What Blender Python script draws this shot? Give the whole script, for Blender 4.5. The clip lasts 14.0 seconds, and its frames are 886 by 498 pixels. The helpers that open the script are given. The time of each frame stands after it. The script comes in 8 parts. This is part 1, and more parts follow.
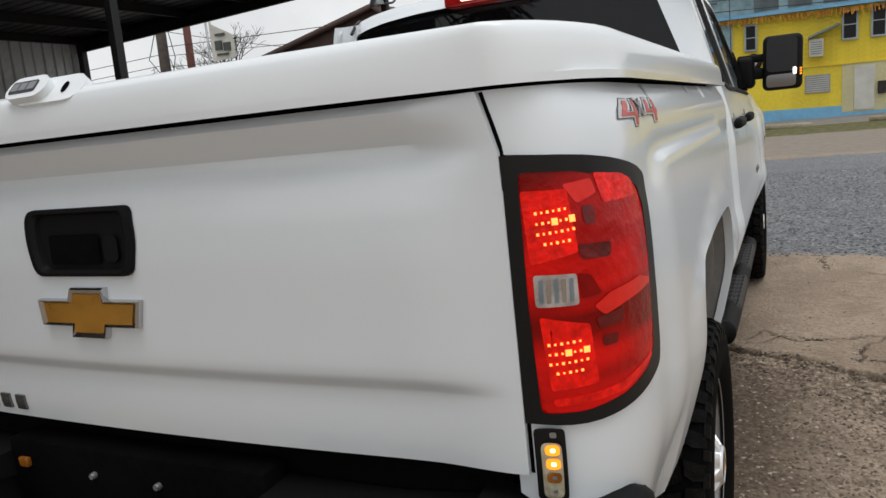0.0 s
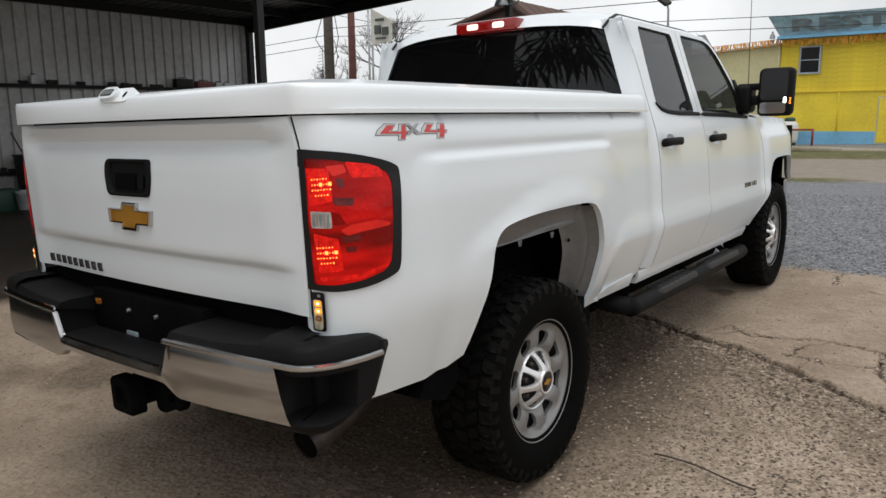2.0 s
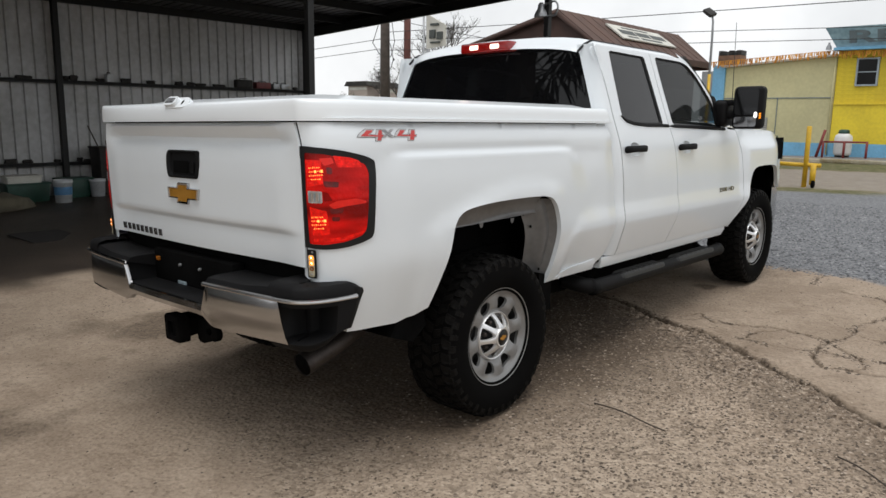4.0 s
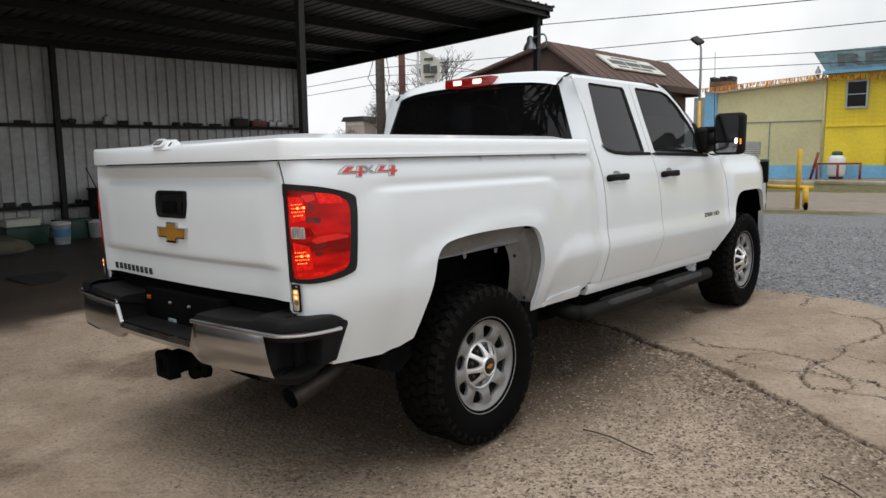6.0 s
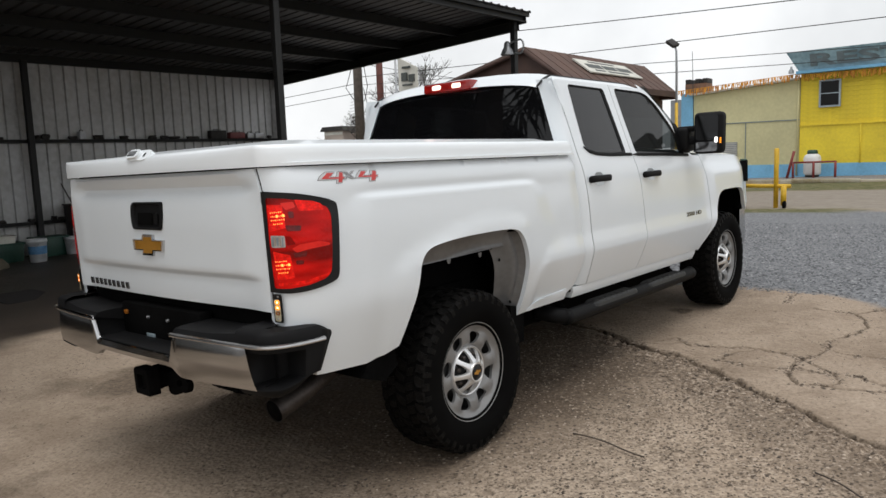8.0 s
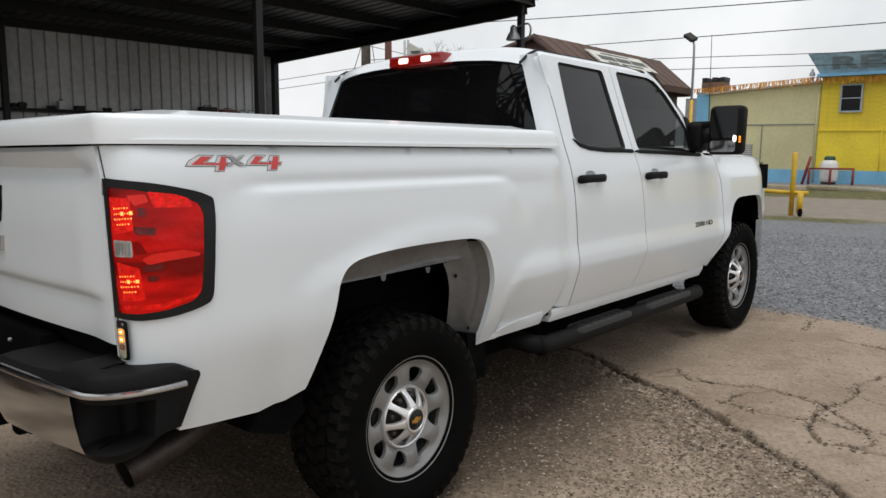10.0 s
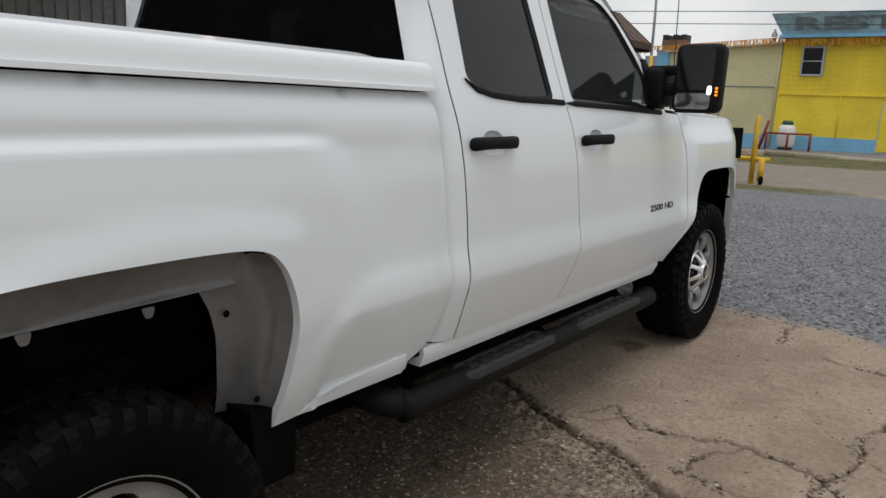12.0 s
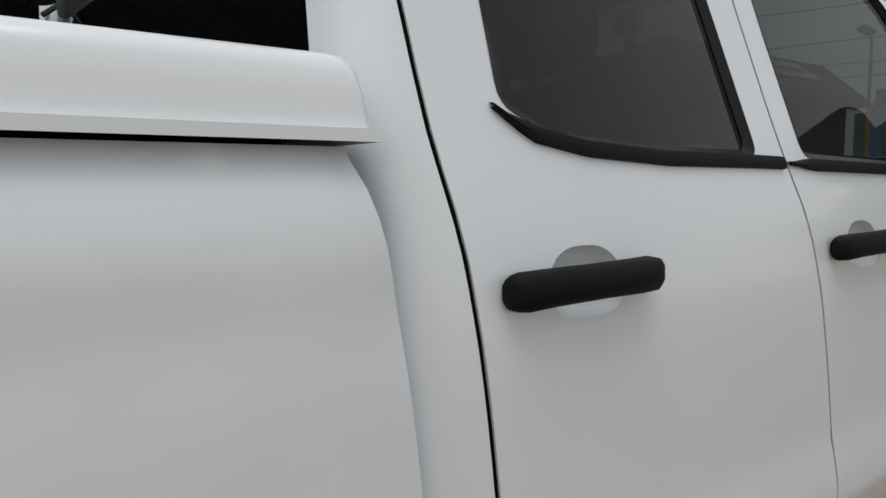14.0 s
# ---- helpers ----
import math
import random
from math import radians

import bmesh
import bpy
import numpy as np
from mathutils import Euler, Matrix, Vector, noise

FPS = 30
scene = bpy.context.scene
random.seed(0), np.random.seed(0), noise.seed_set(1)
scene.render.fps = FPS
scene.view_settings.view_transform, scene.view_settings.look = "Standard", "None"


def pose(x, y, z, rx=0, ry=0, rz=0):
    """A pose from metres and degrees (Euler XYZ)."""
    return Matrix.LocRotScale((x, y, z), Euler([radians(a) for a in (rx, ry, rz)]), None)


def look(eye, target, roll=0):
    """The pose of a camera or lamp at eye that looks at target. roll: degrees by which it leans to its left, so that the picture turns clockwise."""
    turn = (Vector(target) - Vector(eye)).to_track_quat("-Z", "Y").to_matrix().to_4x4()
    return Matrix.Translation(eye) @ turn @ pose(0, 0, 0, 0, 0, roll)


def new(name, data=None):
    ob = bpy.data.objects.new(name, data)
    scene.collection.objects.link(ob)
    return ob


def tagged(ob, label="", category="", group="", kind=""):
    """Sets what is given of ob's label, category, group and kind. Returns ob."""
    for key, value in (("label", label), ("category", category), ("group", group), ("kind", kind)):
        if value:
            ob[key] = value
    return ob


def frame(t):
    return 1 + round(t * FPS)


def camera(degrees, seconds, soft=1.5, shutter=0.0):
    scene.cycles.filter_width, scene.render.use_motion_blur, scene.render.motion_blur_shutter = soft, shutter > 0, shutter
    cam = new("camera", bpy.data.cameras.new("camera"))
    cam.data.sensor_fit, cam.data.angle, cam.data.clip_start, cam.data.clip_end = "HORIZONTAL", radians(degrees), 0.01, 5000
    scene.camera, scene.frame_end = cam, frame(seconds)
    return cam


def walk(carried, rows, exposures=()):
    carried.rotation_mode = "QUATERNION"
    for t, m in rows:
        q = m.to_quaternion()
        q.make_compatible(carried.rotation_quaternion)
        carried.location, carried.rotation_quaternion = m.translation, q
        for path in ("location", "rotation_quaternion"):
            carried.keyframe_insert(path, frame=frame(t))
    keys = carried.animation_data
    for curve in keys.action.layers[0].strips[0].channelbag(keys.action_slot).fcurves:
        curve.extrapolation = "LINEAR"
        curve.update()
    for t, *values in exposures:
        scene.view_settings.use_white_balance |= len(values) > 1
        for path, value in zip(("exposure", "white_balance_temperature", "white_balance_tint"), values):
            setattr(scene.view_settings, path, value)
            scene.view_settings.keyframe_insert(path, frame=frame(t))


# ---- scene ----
from mathutils import geometry

cam = camera(62.6, 14.0)
# the forecourt leans a little, and the truck and the walk lean with it
TILT = Vector((0.018, 0.028, 1.0)).rotation_difference(Vector((0, 0, 1))).to_matrix().to_4x4()
PATH = [
    (0, (1.212, -2.017, 1.498), (0.345, -0.256, 1.113), -6.5),
    (0.5, (1.542, -2.054, 1.491), (0.465, -0.444, 0.993), -5.0),
    (1, (1.855, -2.151, 1.51), (0.66, -0.606, 1.08), -4.1),
    (1.5, (2.148, -2.34, 1.515), (0.914, -0.831, 1.069), -3.2),
    (1.8, (2.291, -2.415, 1.527), (1.087, -0.873, 1.111), -2.9),
    (2, (2.408, -2.439, 1.522), (1.207, -0.887, 1.137), -2.4),
    (2.5, (2.677, -2.544, 1.515), (1.349, -1.108, 1.098), -2.2),
    (3, (2.869, -2.694, 1.518), (1.56, -1.224, 1.161), -1.9),
    (3.2, (2.946, -2.77, 1.55), (1.637, -1.309, 1.157), -1.0),
    (5.3, (3.262, -2.835, 1.542), (1.938, -1.368, 1.23), -1.8),
    (5.5, (3.262, -2.818, 1.551), (1.939, -1.349, 1.246), -2.0),
    (6, (3.27, -2.817, 1.555), (1.947, -1.345, 1.266), -2.6),
    (6.5, (3.282, -2.822, 1.555), (1.934, -1.365, 1.306), -3.5),
    (7, (3.286, -2.806, 1.545), (1.988, -1.307, 1.286), -3.5),
    (7.2, (3.28, -2.806, 1.551), (1.997, -1.296, 1.279), -3.6),
    (9.3, (2.993, -2.396, 1.498), (1.693, -0.899, 1.233), -4.4),
    (9.5, (2.941, -2.273, 1.5), (1.622, -0.796, 1.22), -3.0),
    (10, (2.919, -1.987, 1.509), (1.619, -0.498, 1.21), -1.3),
    (10.5, (2.792, -1.689, 1.493), (1.564, -0.143, 1.172), -0.0),
    (11, (2.668, -1.37, 1.489), (1.5, 0.21, 1.118), -1.6),
    (11.5, (2.575, -0.996, 1.485), (1.369, 0.556, 1.114), 0.2),
    (12, (2.367, -0.64, 1.453), (1.172, 0.907, 1.03), 0.6),
    (12.5, (2.163, -0.286, 1.46), (0.992, 1.259, 0.969), -1.5),
    (13, (2.012, 0.122, 1.459), (0.689, 1.555, 1.016), 1.3),
    (13.5, (1.786, 0.44, 1.453), (0.476, 1.914, 1.123), -0.4),
    (14, (1.568, 0.741, 1.421), (0.003, 1.968, 1.208), -2.0),
]
walk(cam, [(t, TILT @ look(eye, target, roll)) for t, eye, target, roll in PATH],
     exposures=[(0, -0.06), (0.5, -0.16), (1.0, 0.0), (1.5, 0.0), (2.5, 0.12), (5.5, 0.12), (7.0, 0.12), (9.5, 0.07), (10.5, -0.10), (11.0, -0.18), (12.5, -0.21), (13.0, -0.24), (14.0, -0.35)])

# ---- world and light: a bright, fully overcast afternoon ----
world = bpy.data.worlds.new("overcast_sky")
scene.world = world
world.use_nodes = True
wn, wl = world.node_tree.nodes, world.node_tree.links
sky = wn.new("ShaderNodeTexSky")
sky.sky_type, sky.sun_disc, sky.sun_elevation, sky.sun_rotation = "NISHITA", False, radians(55), radians(150)
sky.dust_density, sky.air_density = 4.0, 1.5
clouds = wn.new("ShaderNodeTexNoise")
clouds.inputs["Scale"].default_value, clouds.inputs["Detail"].default_value, clouds.inputs["Roughness"].default_value = 2.6, 6.0, 0.55
cloud_ramp = wn.new("ShaderNodeValToRGB")
cloud_ramp.color_ramp.elements[0].position, cloud_ramp.color_ramp.elements[0].color = 0.32, (0.605, 0.62, 0.64, 1)
cloud_ramp.color_ramp.elements[1].position, cloud_ramp.color_ramp.elements[1].color = 0.66, (0.868, 0.88, 0.892, 1)
wl.new(clouds.outputs["Fac"], cloud_ramp.inputs["Fac"])
sky_dim = wn.new("ShaderNodeMix")
sky_dim.data_type = "RGBA"
sky_dim.inputs["Factor"].default_value = 0.94
sky_soft = wn.new("ShaderNodeVectorMath")
sky_soft.operation = "SCALE"
sky_soft.inputs["Scale"].default_value = 0.1
wl.new(sky.outputs["Color"], sky_soft.inputs[0])
wl.new(sky_soft.outputs["Vector"], sky_dim.inputs["A"])
wl.new(cloud_ramp.outputs["Color"], sky_dim.inputs["B"])
wl.new(sky_dim.outputs["Result"], wn["Background"].inputs["Color"])
wn["Background"].inputs["Strength"].default_value = 1.12
sun = new("sun", bpy.data.lights.new("sun", "SUN"))
sun.data.energy, sun.data.angle, sun.data.color = 1.35, radians(40), (1.0, 0.99, 0.975)
sun.matrix_world = look((5, -5, 30), (0, 0, 0))


# ---- helpers ----
def mesh_of(bm, name, smooth=True, sharp=38):
    """A mesh from a bmesh, shaded smooth but for edges sharper than the angle."""
    if smooth:
        for f in bm.faces:
            f.smooth = True
        lim = radians(sharp)
        for e in bm.edges:
            if len(e.link_faces) == 2 and e.calc_face_angle(0) > lim:
                e.smooth = False
    me = bpy.data.meshes.new(name)
    bm.to_mesh(me)
    bm.free()
    return me


def part(name, bm, material, parent, label="", at=None, smooth=True, sharp=38):
    ob = new(name, mesh_of(bm, name, smooth, sharp))
    ob.data.materials.append(material)
    ob.parent = parent
    if at is not None:
        ob.matrix_local = at
    if label:
        tagged(ob, label)
    return ob


def shared(name, me, parent, at, label=""):
    """One more object on a mesh that exists already."""
    ob = new(name, me)
    ob.parent = parent
    ob.matrix_local = at
    if label:
        tagged(ob, label)
    return ob


def thing(name, label, category, at=None, group="", kind=""):
    ob = new(name)
    if at is not None:
        ob.matrix_world = at
    return tagged(ob, label, category, group, kind)


def solid(name, bm, material, label="", category="", kind="", group="", at=None, smooth=True, sharp=38):
    ob = new(name, mesh_of(bm, name, smooth, sharp))
    ob.data.materials.append(material)
    if at is not None:
        ob.matrix_world = at
    return tagged(ob, label, category, group, kind)


def box(x0, x1, y0, y1, z0, z1, bevel=0.0, seg=2, bm=None):
    bm = bm or bmesh.new()
    m = Matrix.Translation(((x0 + x1) / 2, (y0 + y1) / 2, (z0 + z1) / 2)) @ Matrix.Diagonal((abs(x1 - x0), abs(y1 - y0), abs(z1 - z0), 1))
    out = bmesh.ops.create_cube(bm, size=1, matrix=m)
    if bevel:
        edges = list({e for v in out["verts"] for e in v.link_edges})
        bmesh.ops.bevel(bm, geom=edges, offset=bevel, segments=seg, affect="EDGES", profile=0.5)
    return bm


def tube(points, radius, sides=10, bm=None, caps=True):
    """A round bar along a line of points; radius may be one number or one a point."""
    bm = bm or bmesh.new()
    pts = [Vector(p) for p in points]
    rad = radius if isinstance(radius, (list, tuple)) else [radius] * len(pts)
    rings, side = [], None
    for i, p in enumerate(pts):
        d = (pts[min(i + 1, len(pts) - 1)] - pts[max(i - 1, 0)]).normalized()
        if side is None:
            side = d.orthogonal().normalized()
        side = (side - d * side.dot(d)).normalized()
        up = d.cross(side)
        rings.append([bm.verts.new(p + (side * math.cos(a) + up * math.sin(a)) * rad[i]) for a in (2 * math.pi * k / sides for k in range(sides))])
    for a, b in zip(rings, rings[1:]):
        for k in range(sides):
            bm.faces.new((a[k], a[(k + 1) % sides], b[(k + 1) % sides], b[k]))
    if caps:
        bm.faces.new(rings[0][::-1])
        bm.faces.new(rings[-1])
    return bm


def lathe(profile, sides=48, axis="x", bm=None, closed=False):
    """A turned shape: profile of (along the axis, radius)."""
    bm = bm or bmesh.new()
    rings = []
    for a, r in profile:
        ring = []
        for k in range(sides):
            c, s = r * math.cos(2 * math.pi * k / sides), r * math.sin(2 * math.pi * k / sides)
            ring.append(bm.verts.new((a, c, s) if axis == "x" else (c, a, s) if axis == "y" else (c, s, a)))
        rings.append(ring)
    pairs = list(zip(rings, rings[1:])) + ([(rings[-1], rings[0])] if closed else [])
    for a, b in pairs:
        for k in range(sides):
            bm.faces.new((a[k], b[k], b[(k + 1) % sides], a[(k + 1) % sides]))
    return bm


def prism(outline, depth, place):
    """A flat outline (u, v) given depth; place(u, v, w) gives the point."""
    bm = bmesh.new()
    a = [bm.verts.new(place(u, v, 0)) for u, v in outline]
    b = [bm.verts.new(place(u, v, depth)) for u, v in outline]
    bm.faces.new(a)
    bm.faces.new(b[::-1])
    for i in range(len(a)):
        j = (i + 1) % len(a)
        bm.faces.new((a[i], b[i], b[j], a[j]))
    bmesh.ops.recalc_face_normals(bm, faces=bm.faces)
    return bm


def dense(outline, step):
    """The outline with points no further apart than the step."""
    out = []
    for (a, b), (c, d) in zip(outline, outline[1:] + outline[:1]):
        n = max(1, math.ceil(math.hypot(c - a, d - b) / step))
        out += [(a + (c - a) * i / n, b + (d - b) * i / n) for i in range(n)]
    return out


def rounded(outline, r, n=4):
    """The outline with its corners rounded by about r."""
    out = []
    for i, p in enumerate(outline):
        p0, p, p1 = Vector(outline[i - 1]), Vector(p), Vector(outline[(i + 1) % len(outline)])
        ra, rb = min(r, (p0 - p).length * 0.45), min(r, (p1 - p).length * 0.45)
        a, b = p + (p0 - p).normalized() * ra, p + (p1 - p).normalized() * rb
        for k in range(n + 1):
            t = k / n
            q = a * (1 - t) ** 2 + p * 2 * t * (1 - t) + b * t * t
            out.append((q.x, q.y))
    return out


def curve2(points, n=6):
    """A smooth open line through the points."""
    P = [points[0]] + list(points) + [points[-1]]
    out = []
    for i in range(1, len(P) - 2):
        p0, p1, p2, p3 = (np.array(P[k], float) for k in (i - 1, i, i + 1, i + 2))
        for k in range(n):
            t = k / n
            q = 0.5 * (2 * p1 + (p2 - p0) * t + (2 * p0 - 5 * p1 + 4 * p2 - p3) * t * t + (3 * p1 - p0 - 3 * p2 + p3) * t ** 3)
            out.append(tuple(float(c) for c in q))
    out.append(tuple(float(c) for c in points[-1]))
    return out


def inside(pts, rings):
    """Which of the points lie within the rings (even-odd)."""
    hit = np.zeros(len(pts), bool)
    x, y = pts[:, 0], pts[:, 1]
    for ring in rings:
        r = np.array(ring)
        x0, y0, x1, y1 = r[:, 0], r[:, 1], np.roll(r[:, 0], -1), np.roll(r[:, 1], -1)
        for a, b, c, d in zip(x0, y0, x1, y1):
            if b != d:
                cut = ((b > y) != (d > y)) & (x < (c - a) * (y - b) / (d - b) + a)
                hit ^= cut
    return hit


def panel(outline, place, step=0.04, thick=0.012, inward=(-1, 0, 0), holes=(), flip=False, creases=()):
    """A pressed sheet: a flat outline with holes, laid on a curved surface by place(u, v), its edges folded inward."""
    rings = [dense(list(r), step) for r in (outline, *holes)]
    pts, edges = [], []
    for r in rings:
        n0 = len(pts)
        pts += r
        edges += [(n0 + i, n0 + (i + 1) % len(r)) for i in range(len(r))]
    for line in creases:
        (a0, b0), (a1, b1) = line
        m = max(2, int(math.hypot(a1 - a0, b1 - b0) / 0.02))
        r = [(a0 + (a1 - a0) * k / m, b0 + (b1 - b0) * k / m) for k in range(m + 1)]
        n0 = len(pts)
        pts += r
        edges += [(n0 + i, n0 + i + 1) for i in range(len(r) - 1)]
    ring_a = np.array(pts)
    lo, hi = ring_a.min(0), ring_a.max(0)
    gu, gv = np.meshgrid(np.arange(lo[0] + step / 2, hi[0], step), np.arange(lo[1] + step / 2, hi[1], step))
    grid = np.column_stack((gu.ravel(), gv.ravel()))
    grid = grid[inside(grid, rings)]
    if len(grid):
        keep = np.array([np.min(np.hypot(ring_a[:, 0] - g[0], ring_a[:, 1] - g[1])) > step * 0.45 for g in grid])
        pts += [tuple(g) for g in grid[keep]]
    vs, es, fs, _, _, _ = geometry.delaunay_2d_cdt([Vector(p) for p in pts], edges, [], 0, 1e-6)
    cen = np.array([[sum(vs[i][k] for i in f) / 3 for k in (0, 1)] for f in fs])
    ok = inside(cen, rings)
    bm = bmesh.new()
    bv = [bm.verts.new(place(v[0], v[1])) for v in vs]
    for f, good in zip(fs, ok):
        if good:
            bm.faces.new([bv[i] for i in (reversed(f) if flip else f)])
    bmesh.ops.delete(bm, geom=[v for v in bm.verts if not v.link_faces], context="VERTS")
    if thick:
        inn = Vector(inward)
        rim = [e for e in bm.edges if len(e.link_faces) == 1]
        twin = {}
        for e in rim:
            for v in e.verts:
                if v not in twin:
                    twin[v] = bm.verts.new(v.co + inn * thick)
        for e in rim:
            l = e.link_loops[0]
            a, b = l.vert, l.link_loop_next.vert
            bm.faces.new((b, a, twin[a], twin[b]))
    return bm


def smoothstep(a, b, x):
    t = min(1.0, max(0.0, (x - a) / (b - a)))
    return t * t * (3 - 2 * t)


def lerp_table(table, x):
    return float(np.interp(x, [a for a, _ in table], [b for _, b in table]))


def mirror_x(me):
    """The same mesh on the other side of the middle plane."""
    bm = bmesh.new()
    bm.from_mesh(me)
    bmesh.ops.transform(bm, matrix=Matrix.Diagonal((-1, 1, 1, 1)), verts=bm.verts)
    bmesh.ops.reverse_faces(bm, faces=bm.faces)
    out = me.copy()
    bm.to_mesh(out)
    bm.free()
    return out


def lettering(text, size, depth=0.002, shear=0.0, bold=0.0):
    """Raised letters as a mesh in the x-y plane, centred, with the built-in font."""
    cu = bpy.data.curves.new("letters", "FONT")
    cu.body, cu.size, cu.extrude, cu.shear, cu.offset, cu.align_x, cu.align_y = text, size, depth, shear, bold, "CENTER", "CENTER"
    cu.resolution_u = 3
    ob = bpy.data.objects.new("letters", cu)
    scene.collection.objects.link(ob)
    me = bpy.data.meshes.new_from_object(ob.evaluated_get(bpy.context.evaluated_depsgraph_get()))
    bpy.data.objects.remove(ob)
    bpy.data.curves.remove(cu)
    return me


# ---- materials ----
def material(name, color, rough=0.5, metal=0.0, vary=0.12, scale=3.0, fine=60.0, bump=0.1, bump_size=0.002, coat=0.0, dark=None, spec=0.5, objvar=0.0, rough_vary=0.1, detail=5.0, coat_rough=0.03):
    """A painted or raw surface: base colour that drifts at two scales, grain in the relief, and gloss that drifts with it."""
    m = bpy.data.materials.new(name)
    m.use_nodes = True
    n, l = m.node_tree.nodes, m.node_tree.links
    p = n["Principled BSDF"]
    tc = n.new("ShaderNodeTexCoord")
    big, small = n.new("ShaderNodeTexNoise"), n.new("ShaderNodeTexNoise")
    for t, s in ((big, scale), (small, fine)):
        t.inputs["Scale"].default_value, t.inputs["Detail"].default_value = s, detail
        l.new(tc.outputs["Object"], t.inputs["Vector"])
    mix = n.new("ShaderNodeMath")
    mix.operation = "MULTIPLY_ADD"
    mix.inputs[1].default_value = 0.35
    l.new(small.outputs["Fac"], mix.inputs[0])
    half = n.new("ShaderNodeMath")
    half.operation = "MULTIPLY"
    half.inputs[1].default_value = 0.65
    l.new(big.outputs["Fac"], half.inputs[0])
    l.new(half.outputs[0], mix.inputs[2])
    ramp = n.new("ShaderNodeValToRGB")
    c = np.array(color)
    d = np.array(dark) if dark is not None else c * (1 - vary)
    ramp.color_ramp.elements[0].position, ramp.color_ramp.elements[1].position = 0.36, 0.62
    ramp.color_ramp.elements[0].color, ramp.color_ramp.elements[1].color = (*d, 1), (*np.minimum(c * (1 + vary * 0.4), 1), 1)
    l.new(mix.outputs[0], ramp.inputs["Fac"])
    col = ramp.outputs["Color"]
    if objvar:
        info, hsv, amp = n.new("ShaderNodeObjectInfo"), n.new("ShaderNodeHueSaturation"), n.new("ShaderNodeMapRange")
        amp.inputs["To Min"].default_value, amp.inputs["To Max"].default_value = 1 - objvar, 1 + objvar
        l.new(info.outputs["Random"], amp.inputs["Value"])
        l.new(amp.outputs["Result"], hsv.inputs["Value"])
        l.new(col, hsv.inputs["Color"])
        col = hsv.outputs["Color"]
    l.new(col, p.inputs["Base Color"])
    rr = n.new("ShaderNodeMapRange")
    rr.inputs["To Min"].default_value, rr.inputs["To Max"].default_value = max(0.02, rough - rough_vary), min(1, rough + rough_vary)
    l.new(mix.outputs[0], rr.inputs["Value"])
    l.new(rr.outputs["Result"], p.inputs["Roughness"])
    p.inputs["Metallic"].default_value = metal
    p.inputs["Coat Weight"].default_value = coat
    p.inputs["Coat Roughness"].default_value = coat_rough
    p.inputs["Specular IOR Level"].default_value = spec
    if bump:
        b = n.new("ShaderNodeBump")
        b.inputs["Strength"].default_value, b.inputs["Distance"].default_value = bump, bump_size
        l.new(small.outputs["Fac"], b.inputs["Height"])
        l.new(b.outputs["Normal"], p.inputs["Normal"])
    return m


def sheet_glass(name, tint, density):
    """A thin tinted pane: part of the light goes straight through, the rest is the gloss of the film."""
    m = bpy.data.materials.new(name)
    m.use_nodes = True
    n, l = m.node_tree.nodes, m.node_tree.links
    p = n["Principled BSDF"]
    p.inputs["Base Color"].default_value = (*tint, 1)
    p.inputs["Roughness"].default_value = 0.02
    p.inputs["Specular IOR Level"].default_value = 0.35
    tr, mx = n.new("ShaderNodeBsdfTransparent"), n.new("ShaderNodeMixShader")
    tr.inputs["Color"].default_value = (0.62, 0.66, 0.66, 1)
    mx.inputs["Fac"].default_value = density
    l.new(tr.outputs[0], mx.inputs[1])
    l.new(p.outputs[0], mx.inputs[2])
    l.new(mx.outputs[0], n["Material Output"].inputs["Surface"])
    return m


def glow(name, color, strength):
    m = bpy.data.materials.new(name)
    m.use_nodes = True
    p = m.node_tree.nodes["Principled BSDF"]
    p.inputs["Base Color"].default_value = (*color, 1)
    p.inputs["Emission Color"].default_value, p.inputs["Emission Strength"].default_value = (*color, 1), strength
    return m


PAINT = material("white_truck_paint", (0.738, 0.78, 0.81), 0.45, vary=0.03, scale=1.2, fine=900, bump=0.0, coat=0.9, rough_vary=0.05, coat_rough=0.13)
# white liner coloured grey for the shade inside the wheel arch
PAINT_INNER_SHADED = material("dusty_white_liner", (0.125, 0.124, 0.123), 0.34, vary=0.1, scale=4, fine=30, bump=0.02, dark=(0.085, 0.083, 0.081), coat=0.35)
LID_PAINT = material("white_gelcoat", (0.81, 0.848, 0.872), 0.40, vary=0.03, scale=1.5, fine=700, bump=0.0, coat=0.8, rough_vary=0.04, coat_rough=0.12)
# near-black for the underside and hollows, their shade put into the colour
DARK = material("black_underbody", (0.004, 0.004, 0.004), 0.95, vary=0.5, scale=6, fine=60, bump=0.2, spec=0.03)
PLASTIC = material("black_grained_plastic", (0.0065, 0.0065, 0.007), 0.6, vary=0.25, scale=4, fine=700, bump=0.3, bump_size=0.0006, spec=0.14)
PAD = material("worn_tread_plastic", (0.015, 0.015, 0.015), 0.5, vary=0.3, scale=12, fine=300, bump=0.2, spec=0.4)
TRIM = material("black_window_trim", (0.007, 0.007, 0.0075), 0.35, vary=0.2, fine=300, bump=0.05, spec=0.3)
CHROME = material("chrome", (0.54, 0.54, 0.545), 0.13, 1.0, vary=0.06, scale=4, fine=200, bump=0.02, rough_vary=0.05)
RUBBER = material("tyre_rubber", (0.0035, 0.0034, 0.0033), 0.85, vary=0.45, scale=9, fine=160, bump=0.25, bump_size=0.001, dark=(0.0025, 0.0025, 0.0025), spec=0.05)
